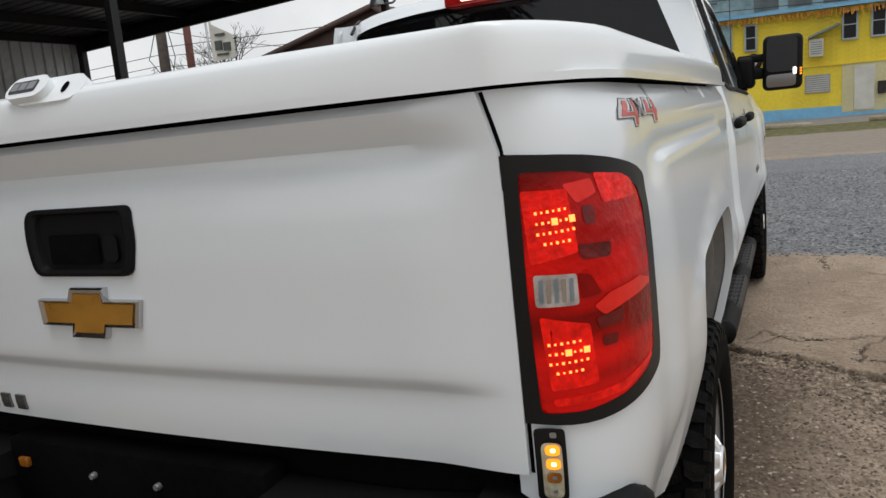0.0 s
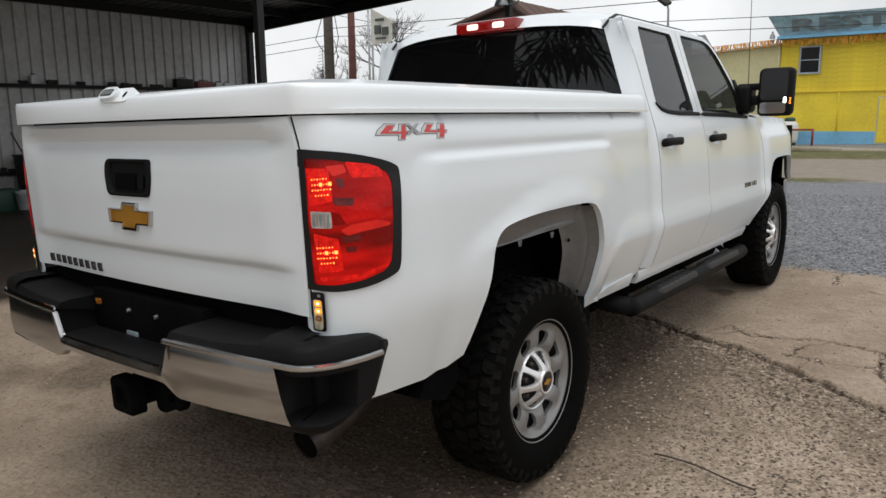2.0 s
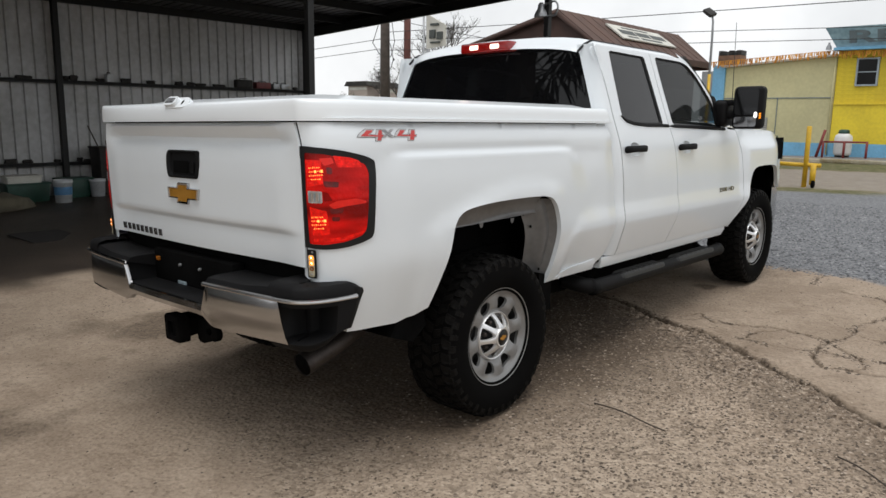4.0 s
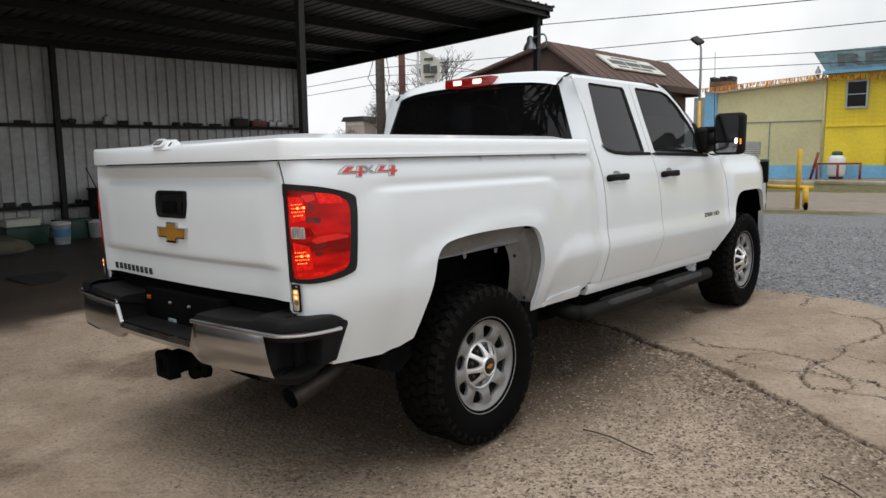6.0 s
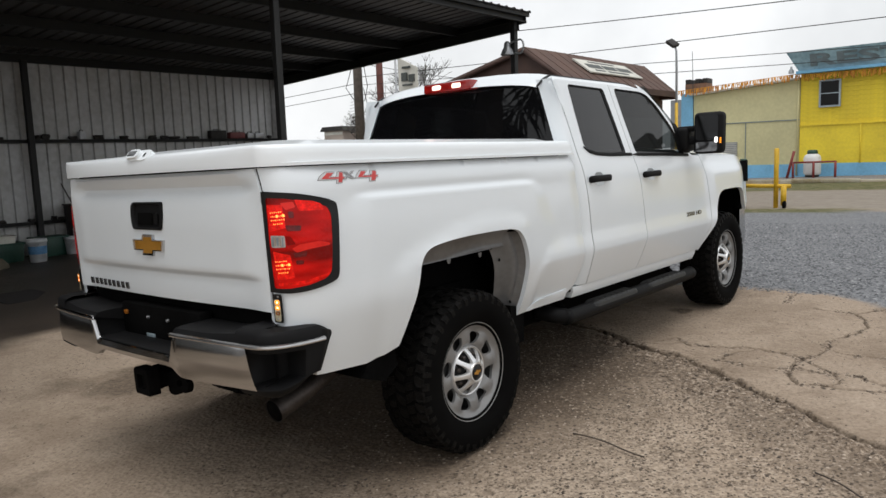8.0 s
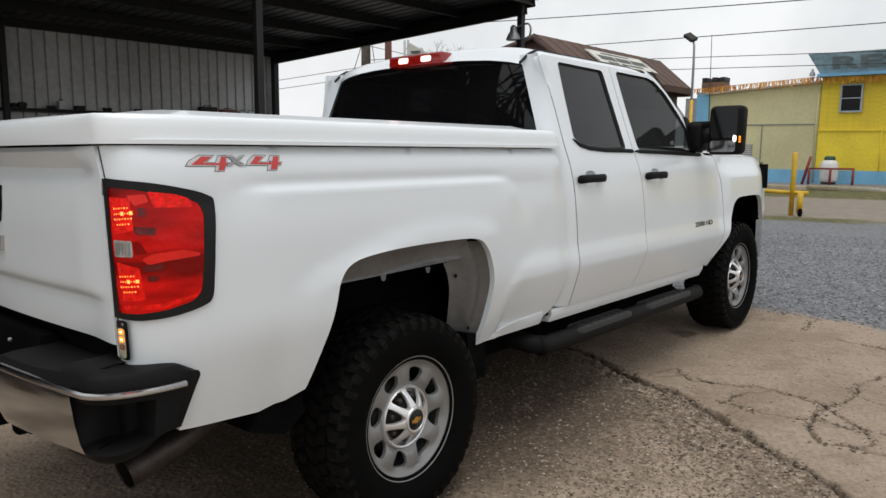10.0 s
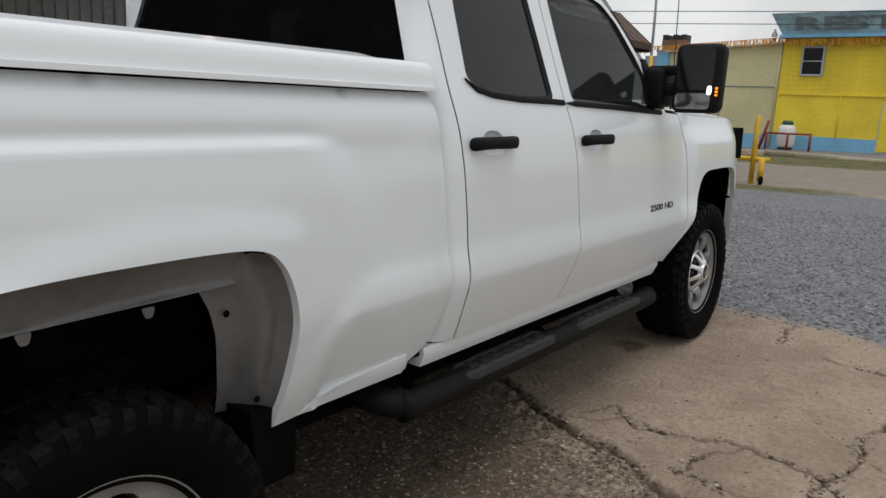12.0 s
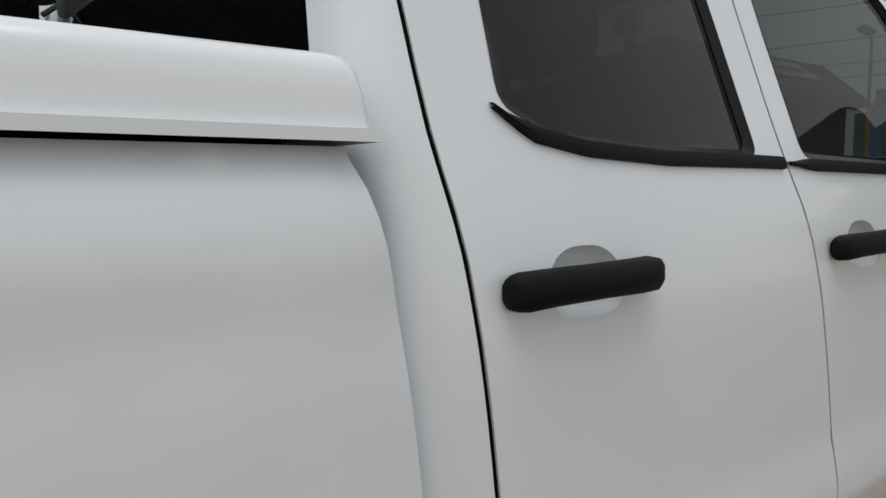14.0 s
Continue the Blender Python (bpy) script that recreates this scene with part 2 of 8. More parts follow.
TREAD = material("dusty_tread_rubber", (0.0055, 0.005, 0.0045), 0.65, vary=0.6, scale=26, fine=60, bump=1.0, bump_size=0.006, dark=(0.002, 0.002, 0.002), spec=0.09)
STEEL_WHEEL = material("silver_painted_steel", (0.25, 0.25, 0.248), 0.36, 0.35, vary=0.12, scale=6, fine=160, bump=0.03)
# barrel and hub well take this near-black for the shade inside the wheel
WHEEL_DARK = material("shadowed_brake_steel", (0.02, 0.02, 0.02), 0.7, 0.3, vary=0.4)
CAP_ALU = material("machined_aluminium", (0.80, 0.80, 0.80), 0.36, 0.75, vary=0.06, fine=250, bump=0.03)
# one red lens in lit and shaded tones; its gleam is painted
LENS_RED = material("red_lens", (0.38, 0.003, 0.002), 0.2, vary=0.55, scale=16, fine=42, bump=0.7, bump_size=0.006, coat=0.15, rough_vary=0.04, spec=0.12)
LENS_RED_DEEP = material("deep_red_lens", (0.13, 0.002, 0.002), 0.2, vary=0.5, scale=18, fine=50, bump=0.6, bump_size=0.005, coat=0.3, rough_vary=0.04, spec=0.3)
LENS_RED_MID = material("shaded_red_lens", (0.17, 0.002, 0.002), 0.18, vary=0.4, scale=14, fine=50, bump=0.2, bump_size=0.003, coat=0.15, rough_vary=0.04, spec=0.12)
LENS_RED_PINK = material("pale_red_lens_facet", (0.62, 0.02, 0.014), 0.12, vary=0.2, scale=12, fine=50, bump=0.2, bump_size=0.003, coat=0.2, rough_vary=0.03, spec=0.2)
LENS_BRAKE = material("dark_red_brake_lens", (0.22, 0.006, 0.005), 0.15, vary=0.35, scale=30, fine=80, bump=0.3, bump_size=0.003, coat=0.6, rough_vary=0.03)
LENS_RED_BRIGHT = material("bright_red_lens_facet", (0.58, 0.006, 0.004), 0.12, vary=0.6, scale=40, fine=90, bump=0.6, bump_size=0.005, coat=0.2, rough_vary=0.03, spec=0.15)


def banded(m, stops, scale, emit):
    """Long level bands of lighter and darker red, painted for the lens's sheen."""
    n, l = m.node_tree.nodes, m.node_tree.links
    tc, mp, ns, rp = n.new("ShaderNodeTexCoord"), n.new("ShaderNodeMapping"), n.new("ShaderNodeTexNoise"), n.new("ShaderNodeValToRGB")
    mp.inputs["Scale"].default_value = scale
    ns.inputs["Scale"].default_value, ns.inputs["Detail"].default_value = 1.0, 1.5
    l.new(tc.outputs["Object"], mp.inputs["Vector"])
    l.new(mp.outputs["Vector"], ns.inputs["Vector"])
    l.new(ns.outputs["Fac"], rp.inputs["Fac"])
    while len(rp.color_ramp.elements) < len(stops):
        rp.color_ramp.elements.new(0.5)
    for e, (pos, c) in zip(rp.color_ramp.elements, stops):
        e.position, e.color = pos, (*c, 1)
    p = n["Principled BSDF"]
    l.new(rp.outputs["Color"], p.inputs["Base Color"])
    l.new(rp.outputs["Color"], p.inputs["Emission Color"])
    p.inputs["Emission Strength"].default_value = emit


LENS_CLEAR = material("clear_reversing_lens", (0.55, 0.5, 0.49), 0.12, 0.4, vary=0.4, scale=30, fine=90, bump=0.3, coat=1.0)
LAMP_RED = glow("lit_red_bulb", (1.0, 0.24, 0.05), 2.6)
LAMP_BRAKE = glow("lit_brake_bulb", (1.0, 0.66, 0.55), 1.6)
LAMP_AMBER = glow("lit_amber_led", (1.0, 0.30, 0.01), 1.3)
LAMP_WHITE = glow("lit_white_led", (1.0, 0.98, 0.95), 2.0)
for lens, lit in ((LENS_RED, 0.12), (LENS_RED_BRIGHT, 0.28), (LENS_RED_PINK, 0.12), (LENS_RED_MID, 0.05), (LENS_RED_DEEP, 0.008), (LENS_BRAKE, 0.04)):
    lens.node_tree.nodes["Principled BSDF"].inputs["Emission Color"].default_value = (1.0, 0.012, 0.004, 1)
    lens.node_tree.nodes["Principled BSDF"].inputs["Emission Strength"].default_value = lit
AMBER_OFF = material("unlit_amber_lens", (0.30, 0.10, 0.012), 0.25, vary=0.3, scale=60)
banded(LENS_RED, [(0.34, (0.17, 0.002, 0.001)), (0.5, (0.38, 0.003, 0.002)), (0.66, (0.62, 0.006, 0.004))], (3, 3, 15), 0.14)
LED_OFF = material("unlit_led_lens", (0.55, 0.5, 0.36), 0.2, 0.2, vary=0.3, scale=90, coat=0.5)
GOLD = material("gold_emblem_enamel", (0.50, 0.24, 0.035), 0.3, 0.35, vary=0.2, scale=20, fine=300, bump=0.05, coat=0.5)
BADGE = material("dark_chrome_badge", (0.16, 0.16, 0.165), 0.25, 0.8, vary=0.2)
DECAL_RED = material("red_vinyl_decal", (0.55, 0.05, 0.045), 0.35, vary=0.1, bump=0.0)
DECAL_GREY = material("grey_vinyl_decal", (0.22, 0.22, 0.23), 0.35, vary=0.1, bump=0.0)
DECAL_SILVER = material("silver_vinyl_decal", (0.55, 0.55, 0.56), 0.35, vary=0.1, bump=0.0)
DECAL_BLACK = material("black_vinyl_outline", (0.03, 0.03, 0.03), 0.4, vary=0.1, bump=0.0)
TINT = sheet_glass("dark_tinted_glass", (0.012, 0.012, 0.013), 0.93)
TINT_BACK = sheet_glass("black_privacy_glass", (0.004, 0.004, 0.0045), 0.985)
TINT_BACK.node_tree.nodes["Principled BSDF"].inputs["Specular IOR Level"].default_value = 0.36
TINT_FRONT = sheet_glass("lightly_tinted_glass", (0.015, 0.017, 0.017), 0.62)
CABIN = material("dark_cabin_fabric", (0.045, 0.045, 0.048), 0.9, vary=0.3, scale=5, fine=150, bump=0.2)
# main mirror glass, metal with a near-black base colour
MIRROR_DARK = material("dark_dimmed_mirror_glass", (0.035, 0.035, 0.036), 0.06, 1.0, vary=0.05, bump=0.0, rough_vary=0.0)
MIRROR_DIM = material("dim_wide_mirror_glass", (0.22, 0.22, 0.225), 0.05, 1.0, vary=0.05, bump=0.0, rough_vary=0.0)
RUST = material("rusty_frame_steel", (0.05, 0.03, 0.02), 0.85, 0.2, vary=0.5, scale=12, fine=60, bump=0.3)
EXHAUST = material("dull_exhaust_steel", (0.07, 0.06, 0.055), 0.5, 0.8, vary=0.4, scale=12, fine=80, bump=0.1)

CARPORT_STEEL = material("black_painted_steel", (0.010, 0.010, 0.010), 0.6, 0.1, vary=0.4, scale=3, fine=60, bump=0.1)
SHEET_METAL = material("galvanised_sheet", (0.55, 0.555, 0.56), 0.5, 0.0, vary=0.2, scale=0.8, fine=9, bump=0.03, dark=(0.38, 0.38, 0.37))
ROOF_SHEET = material("weathered_roof_sheet", (0.075, 0.071, 0.07), 0.5, 0.2, vary=0.4, scale=1.2, fine=20, bump=0.05)
YELLOW = material("yellow_painted_siding", (0.86, 0.67, 0.045), 0.6, vary=0.12, scale=0.6, fine=9, bump=0.1, dark=(0.70, 0.53, 0.04))
OLIVE = material("faded_yellow_plaster", (0.62, 0.575, 0.33), 0.75, vary=0.15, scale=0.5, fine=7, bump=0.1)
BLUE = material("light_blue_paint", (0.20, 0.47, 0.70), 0.6, vary=0.2, scale=0.8, fine=10, bump=0.1)
BLUE_SIGN = material("weathered_blue_board", (0.40, 0.58, 0.65), 0.7, vary=0.3, scale=0.7, fine=5, bump=0.1, dark=(0.19, 0.31, 0.38))
FRAME_PAINT = material("pale_blue_grey_frame", (0.36, 0.42, 0.46), 0.6, vary=0.25, scale=2.0)
GREY_PATCH = material("grey_worn_letters", (0.19, 0.24, 0.265), 0.7, vary=0.4, scale=2.0)
BROWN_ROOF = material("brown_metal_roof", (0.095, 0.05, 0.036), 0.75, vary=0.25, scale=1.5, fine=25, bump=0.1)
BROWN_TRIM = material("dark_brown_timber", (0.075, 0.04, 0.03), 0.7, vary=0.3)
SIGN_WHITE = material("weathered_white_board", (0.62, 0.61, 0.55), 0.6, vary=0.2, scale=2.0)
SIGN_TEXT = material("faded_black_lettering", (0.07, 0.08, 0.075), 0.6, vary=0.3, scale=8)
WOOD_POLE = material("weathered_pole_wood", (0.085, 0.07, 0.058), 0.9, vary=0.4, scale=5, fine=30, bump=0.4)
RED_POLE = material("rust_red_pole", (0.13, 0.045, 0.035), 0.75, vary=0.3)
GALV = material("galvanised_pole", (0.34, 0.35, 0.36), 0.4, 0.7, vary=0.2)
BOLLARD_YELLOW = material("safety_yellow_paint", (0.66, 0.40, 0.02), 0.5, vary=0.2, scale=5, fine=30, bump=0.1)
RED_RAIL = material("dark_red_rail_paint", (0.22, 0.03, 0.025), 0.55, vary=0.3, scale=6)
TANK_WHITE = material("white_tank_enamel", (0.72, 0.72, 0.70), 0.4, vary=0.12, scale=3)
WIRE = material("black_cable", (0.02, 0.02, 0.02), 0.7)
FESTOON = material("orange_fringe", (0.62, 0.28, 0.02), 0.7, vary=0.4, scale=4, dark=(0.35, 0.12, 0.01))
CONCRETE_KERB = material("kerb_concrete", (0.38, 0.35, 0.28), 0.9, vary=0.35, scale=1.5, fine=18, bump=0.3, dark=(0.26, 0.2, 0.1))
BUCKET_WHITE = material("white_bucket_plastic", (0.60, 0.62, 0.64), 0.45, vary=0.2, scale=9)
BUCKET_BLUE = material("blue_bucket_label", (0.10, 0.25, 0.45), 0.45, vary=0.3, scale=9)
GREEN_BIN = material("dark_green_plastic", (0.02, 0.07, 0.05), 0.5, vary=0.3, scale=7)
CLUTTER = material("grimy_tool_steel", (0.035, 0.032, 0.03), 0.7, 0.3, vary=0.5, scale=9)
CLUTTER_RED = material("faded_red_toolbox", (0.16, 0.03, 0.03), 0.5, vary=0.3, scale=9)
BRANCH = material("bare_branch_bark", (0.09, 0.08, 0.07), 0.95, vary=0.3)
LEAF = material("dusty_green_leaf", (0.055, 0.075, 0.03), 0.7, vary=0.4, scale=4)
PALM_LEAF = material("dark_palm_frond", (0.04, 0.06, 0.025), 0.6, vary=0.4, scale=3)
PALM_TRUNK = material("fibrous_palm_trunk", (0.10, 0.08, 0.06), 0.95, vary=0.5, scale=6, fine=30, bump=0.5)


def island_stone(name, stops, rough=0.95):
    """Loose stones, each of its own shade."""
    m = material(name, (0.3, 0.25, 0.2), rough, fine=120, bump=0.3)
    n, l = m.node_tree.nodes, m.node_tree.links
    g, r = n.new("ShaderNodeNewGeometry"), n.new("ShaderNodeValToRGB")
    while len(r.color_ramp.elements) < len(stops):
        r.color_ramp.elements.new(0.5)
    for e, (pos, c) in zip(r.color_ramp.elements, stops):
        e.position, e.color = pos, (*c, 1)
    l.new(g.outputs["Random Per Island"], r.inputs["Fac"])
    l.new(r.outputs["Color"], n["Principled BSDF"].inputs["Base Color"])
    return m


STONE = island_stone("loose_gravel_stone", [(0.0, (0.05, 0.037, 0.027)), (0.4, (0.12, 0.09, 0.066)), (0.8, (0.23, 0.18, 0.135)), (1.0, (0.42, 0.345, 0.275))])
RUBBLE = island_stone("broken_concrete_lump", [(0.0, (0.06, 0.043, 0.031)), (0.45, (0.155, 0.117, 0.086)), (0.9, (0.27, 0.212, 0.162)), (1.0, (0.42, 0.35, 0.275))])
GREY_STONE = island_stone("grey_limestone_gravel", [(0.0, (0.05, 0.051, 0.055)), (0.5, (0.125, 0.128, 0.134)), (0.9, (0.21, 0.213, 0.22)), (1.0, (0.32, 0.32, 0.32))])
FAR_WALL = material("pale_far_plaster", (0.45, 0.38, 0.33), 0.9, vary=0.15, scale=0.8)
STICK = material("dry_twig", (0.06, 0.045, 0.035), 0.9)


# ---- ground: one sheet, forecourt of worn concrete, grey gravel, road, verge ----
def lay(x, y):
    """Height of the ground."""
    return 0.018 * np.clip(x, -12, 6) + 0.028 * np.clip(y, -6, 4.5)


def near_line(x, y, line):
    """Distance of the points from a bent line."""
    best = np.full(x.shape, 1e3)
    for (a, b), (c, d) in zip(line, line[1:]):
        ux, uy = c - a, d - b
        t = np.clip(((x - a) * ux + (y - b) * uy) / (ux * ux + uy * uy + 1e-9), 0, 1)
        best = np.minimum(best, np.hypot(x - a - t * ux, y - b - t * uy))
    return best


def ripple(x, y, size, seed, octaves=3):
    """Smooth value noise between about -1 and 1."""
    out, amp, total = np.zeros_like(x), 1.0, 0.0
    for o in range(octaves):
        rng = np.random.RandomState(seed + o)
        table = rng.rand(64, 64) * 2 - 1
        gx, gy = x / size * 2 ** o, y / size * 2 ** o
        ix, iy = np.floor(gx).astype(int), np.floor(gy).astype(int)
        fx, fy = gx - ix, gy - iy
        fx, fy = fx * fx * (3 - 2 * fx), fy * fy * (3 - 2 * fy)
        a, b = table[ix % 64, iy % 64], table[(ix + 1) % 64, iy % 64]
        c, d = table[ix % 64, (iy + 1) % 64], table[(ix + 1) % 64, (iy + 1) % 64]
        out += amp * ((a * (1 - fx) + b * fx) * (1 - fy) + (c * (1 - fx) + d * fx) * fy)
        total += amp
        amp *= 0.5
    return out / total


def sm(a, b, x):
    t = np.clip((x - a) / (b - a), 0, 1)
    return t * t * (3 - 2 * t)


SLAB_EDGE = [(-3.0, 2.9), (0.0, 2.55), (0.42, 2.37), (0.73, 2.19), (0.91, 2.11), (1.05, 2.04), (1.2, 2.02), (1.38, 1.92), (1.51, 1.82), (1.7, 1.67), (1.87, 1.55), (2.1, 1.4), (2.46, 1.07), (3.4, 0.75), (6.0, 0.2)]
# bent lines of the cracks and how wide each gapes
CRACKS = [
    (SLAB_EDGE[1:], 0.042),
    ([(0.88, 2.18), (1.02, 2.2), (1.13, 2.31), (1.21, 2.27), (1.47, 2.31), (1.58, 2.37), (1.84, 2.34), (1.96, 2.28), (2.11, 2.13), (2.19, 2.05), (2.36, 2.02), (2.46, 1.94), (3.0, 1.72)], 0.017),
    ([(2.02, 3.67), (2.12, 3.46), (2.18, 3.29), (2.14, 3.1), (2.03, 2.75), (2.05, 2.53), (2.0, 2.37), (1.97, 2.21), (1.95, 2.06), (1.96, 1.95), (2.04, 1.81), (2.07, 1.74)], 0.020),
    ([(1.51, 1.99), (1.6, 1.99), (1.7, 1.96), (1.9, 1.99), (1.95, 2.06), (2.09, 2.01), (2.2, 2.02)], 0.015),
    ([(2.07, 1.74), (2.2, 1.77), (2.37, 1.76), (2.48, 1.78), (3.1, 1.9)], 0.017),
    ([(2.19, 2.05), (2.23, 1.97), (2.26, 1.84), (2.23, 1.75)], 0.013),
    ([(1.51, 1.99), (1.51, 2.13), (1.55, 2.23), (1.64, 2.35)], 0.011),
    ([(1.44, 3.84), (1.4, 4.16), (1.43, 4.27)], 0.012),
    ([(1.68, 3.72), (1.86, 3.68), (2.03, 3.67), (2.13, 3.84), (2.26, 3.98)], 0.012),
    ([(0.95, 2.24), (1.05, 2.42), (1.12, 2.31)], 0.011),
    ([(2.05, 2.53), (2.3, 2.46), (2.7, 2.58)], 0.011),
]


def spaced(fine0, fine1, fine, mid0, mid1, mid, far):
    a = np.arange(fine0, fine1, fine)
    b = np.concatenate([np.arange(mid0, fine0 - mid * 0.3, mid), a, np.arange(fine1, mid1, mid)])
    grow = np.array([2, 5, 10, 18, 32, 60, 120, 260, 600, 1400.0])
    return np.concatenate([(mid0 - grow)[::-1], b, mid1 + grow]) if far else b


gx = spaced(-2.6, 4.4, 0.012, -16, 14, 0.3, True)
gy = spaced(-2.6, 5.4, 0.012, -9, 40, 0.22, True)
X, Y = np.meshgrid(gx, gy)
wob = ripple(X, Y, 0.5, 11, 4)
edge_y = np.interp(X, [p[0] for p in SLAB_EDGE], [p[1] for p in SLAB_EDGE]) + 0.05 * wob + 0.035 * ripple(X, Y, 0.14, 12, 3)
fine_mask = ((X > -2.7) & (X < 4.5) & (Y > -2.7) & (Y < 5.5)).astype(float)
crack = np.zeros_like(X)
for i, (line, gape) in enumerate(CRACKS):
    xs0, ys0 = [p[0] for p in line], [p[1] for p in line]
    c0, c1 = np.searchsorted(gx, (min(xs0) - 0.15, max(xs0) + 0.15))
    r0, r1 = np.searchsorted(gy, (min(ys0) - 0.15, max(ys0) + 0.15))
    cut = (slice(r0, r1), slice(c0, c1))
    cx, cy = X[cut], Y[cut]
    d = near_line(cx + 0.035 * ripple(cx, cy, 0.22, 30 + i, 3) + 0.022 * ripple(cx, cy, 0.06, 130 + i, 2), cy + 0.035 * ripple(cx, cy, 0.22, 50 + i, 3) + 0.022 * ripple(cx, cy, 0.06, 150 + i, 2), line)
    wide = gape * (0.42 + 0.65 * np.abs(ripple(cx, cy, 0.3, 70 + i, 2)))
    crack[cut] = np.maximum(crack[cut], (1 - sm(wide * 0.4, wide, d)) * (0.6 + 0.4 * sm(-0.3, 0.2, ripple(cx, cy, 0.25, 170 + i, 2))))
crack *= fine_mask
lot = sm(4.28, 4.52, Y + 0.14 * wob + 0.05 * ripple(X, Y, 0.12, 5, 2) + 0.42 * sm(1.5, 2.4, X))
lot = np.maximum(lot * (1 - sm(13.5, 13.9, Y + 0.5 * wob)), sm(26.8, 27.2, Y) * 0.8)
fray = 0.25 * sm(1.5, 2.3, X)
slab = sm(-0.02 - fray, 0.015 + fray, Y - edge_y + (0.02 + 0.5 * fray) * ripple(X, Y, 0.11, 14, 3) * 2) * (1 - lot) * (Y < 6)
smooth_back = sm(0.3, 1.0, -0.55 * X - Y * 0.85 + 0.35 * wob - 0.05)
slab = np.maximum(slab, smooth_back * (Y < 4) * 0.85)
# carport floor: dark concrete, coloured darker still for the roof's shade
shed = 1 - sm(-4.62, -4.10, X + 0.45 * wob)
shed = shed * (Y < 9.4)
road = sm(13.9, 14.4, Y + 0.4 * wob) * (1 - sm(21.3, 21.8, Y + 0.3 * wob))
verge = sm(21.3, 21.8, Y + 0.3 * wob) * (1 - sm(26.6, 26.9, Y))
verge = np.maximum(verge, sm(13.0, 13.5, Y + 0.3 * wob) * (1 - sm(14.2, 14.5, Y + 0.3 * wob)) * (1 - sm(-0.8, 0.6, X + 0.5 * wob)) * sm(-9, -7, X))
side = edge_y - Y
# soil and oil marks, with the truck's shade painted into the same mask
soil = (1 - sm(0.10, 0.55, np.abs(side - 0.10) + 0.22 * ripple(X, Y, 0.3, 61, 3))) * (X > -3) * 0.65 * sm(-0.07, 0.0, side)
# damp soil by the wheel plus painted shade over the truck's footprint
soil = np.maximum(soil, (1 - sm(0.9, 1.5, X + 0.35 * ripple(X, Y, 0.45, 63, 4) - 0.12 * np.clip(Y, -1, 2))) * sm(-1.25, -0.5, X + 0.3 * wob) * sm(-1.1, -0.3, Y + 0.3 * wob) * (1 - sm(-0.12, 0.02, Y - edge_y)))
soil = np.maximum(soil, 0.45 * sm(0.30, 0.55, ripple(X, Y, 0.38, 64, 3)) * (1 - sm(2.2, 3.2, X)) * (Y < edge_y))
soil = np.maximum(soil, 1 - sm(0.06, 0.12, np.hypot(X - 0.755, (Y - 3.255) * 0.9) + 0.03 * ripple(X, Y, 0.08, 66, 2)))
# stains on the back concrete, deepened for the shade by the bumper
soil = np.maximum(soil, smooth_back * (Y < 4) * 0.80 * sm(-0.16, 0.22, ripple(X, Y, 0.9, 71, 6)) * (1 - sm(2.6, 4.2, np.hypot(X, Y + 0.8))))
soil = np.maximum(soil * (1 - sm(2.4, 3.6, X + 0.4 * wob)), 0.8 * (1 - sm(0.05, 0.14, np.hypot(X - 1.06, Y - 0.62) + 0.05 * ripple(X, Y, 0.1, 67, 2))))
soil = np.clip(soil, 0, 1) * (1 - shed) * (1 - lot) * fine_mask
rough = (1 - slab) * (1 - lot) * (Y < 5) * (1 - shed)
# the crumbled band in front of the slab, and the broken plates just behind its lip
crumble = np.exp(-((side - 0.09) / 0.15) ** 2) * sm(-0.06, 0.0, side) * sm(0.2, 0.7, X) * fine_mask
crumble = np.maximum(crumble, np.exp(-(((X - 1.55) / 0.5) ** 2 + ((Y - 1.5 + 0.55 * (X - 1.55)) / 0.22) ** 2)) * (side > 0) * fine_mask)
lumps = np.abs(ripple(X, Y, 0.075, 181, 3))
plates = (1 - sm(0.02, 0.16, -side)) * (side < 0) * sm(0.6, 0.9, X) * sm(-0.1, 0.3, ripple(X, Y, 0.17, 186, 2)) * fine_mask
pits = sm(0.34, 0.56, ripple(X, Y, 0.055, 191, 2)) * (0.35 + 0.65 * sm(-0.2, 0.4, ripple(X, Y, 0.5, 193, 2)))
Z = lay(X, Y) + fine_mask * (0.006 * wob - 0.030 * crack + 0.010 * (slab - 0.5) + rough * 0.007 * ripple(X, Y, 0.09, 90, 3) + rough * 0.011 * ripple(X, Y, 0.35, 95, 2) - rough * 0.005 * pits + crumble * (0.034 * lumps - 0.012) - 0.012 * plates + lot * 0.012 * ripple(X, Y, 0.06, 99, 2))
Z -= 3.0 * sm(60, 1500, np.hypot(X, Y))
under = 1 - sm(0.1, 0.35, np.hypot((np.abs(X) - 0.84) / 1.3, np.minimum(np.abs(Y), np.abs(Y - 3.663))))
Z = Z * (1 - under) + (lay(X, Y) - 0.002) * under
ny, nx = X.shape
me = bpy.data.meshes.new("ground")
idx = np.arange(nx * ny).reshape(ny, nx)
quads = np.stack((idx[:-1, :-1], idx[:-1, 1:], idx[1:, 1:], idx[1:, :-1]), -1).reshape(-1, 4)
me.vertices.add(nx * ny)
me.vertices.foreach_set("co", np.stack((X, Y, Z), -1).astype(np.float32).ravel())
me.loops.add(quads.size)
me.loops.foreach_set("vertex_index", quads.astype(np.int32).ravel())
me.polygons.add(len(quads))
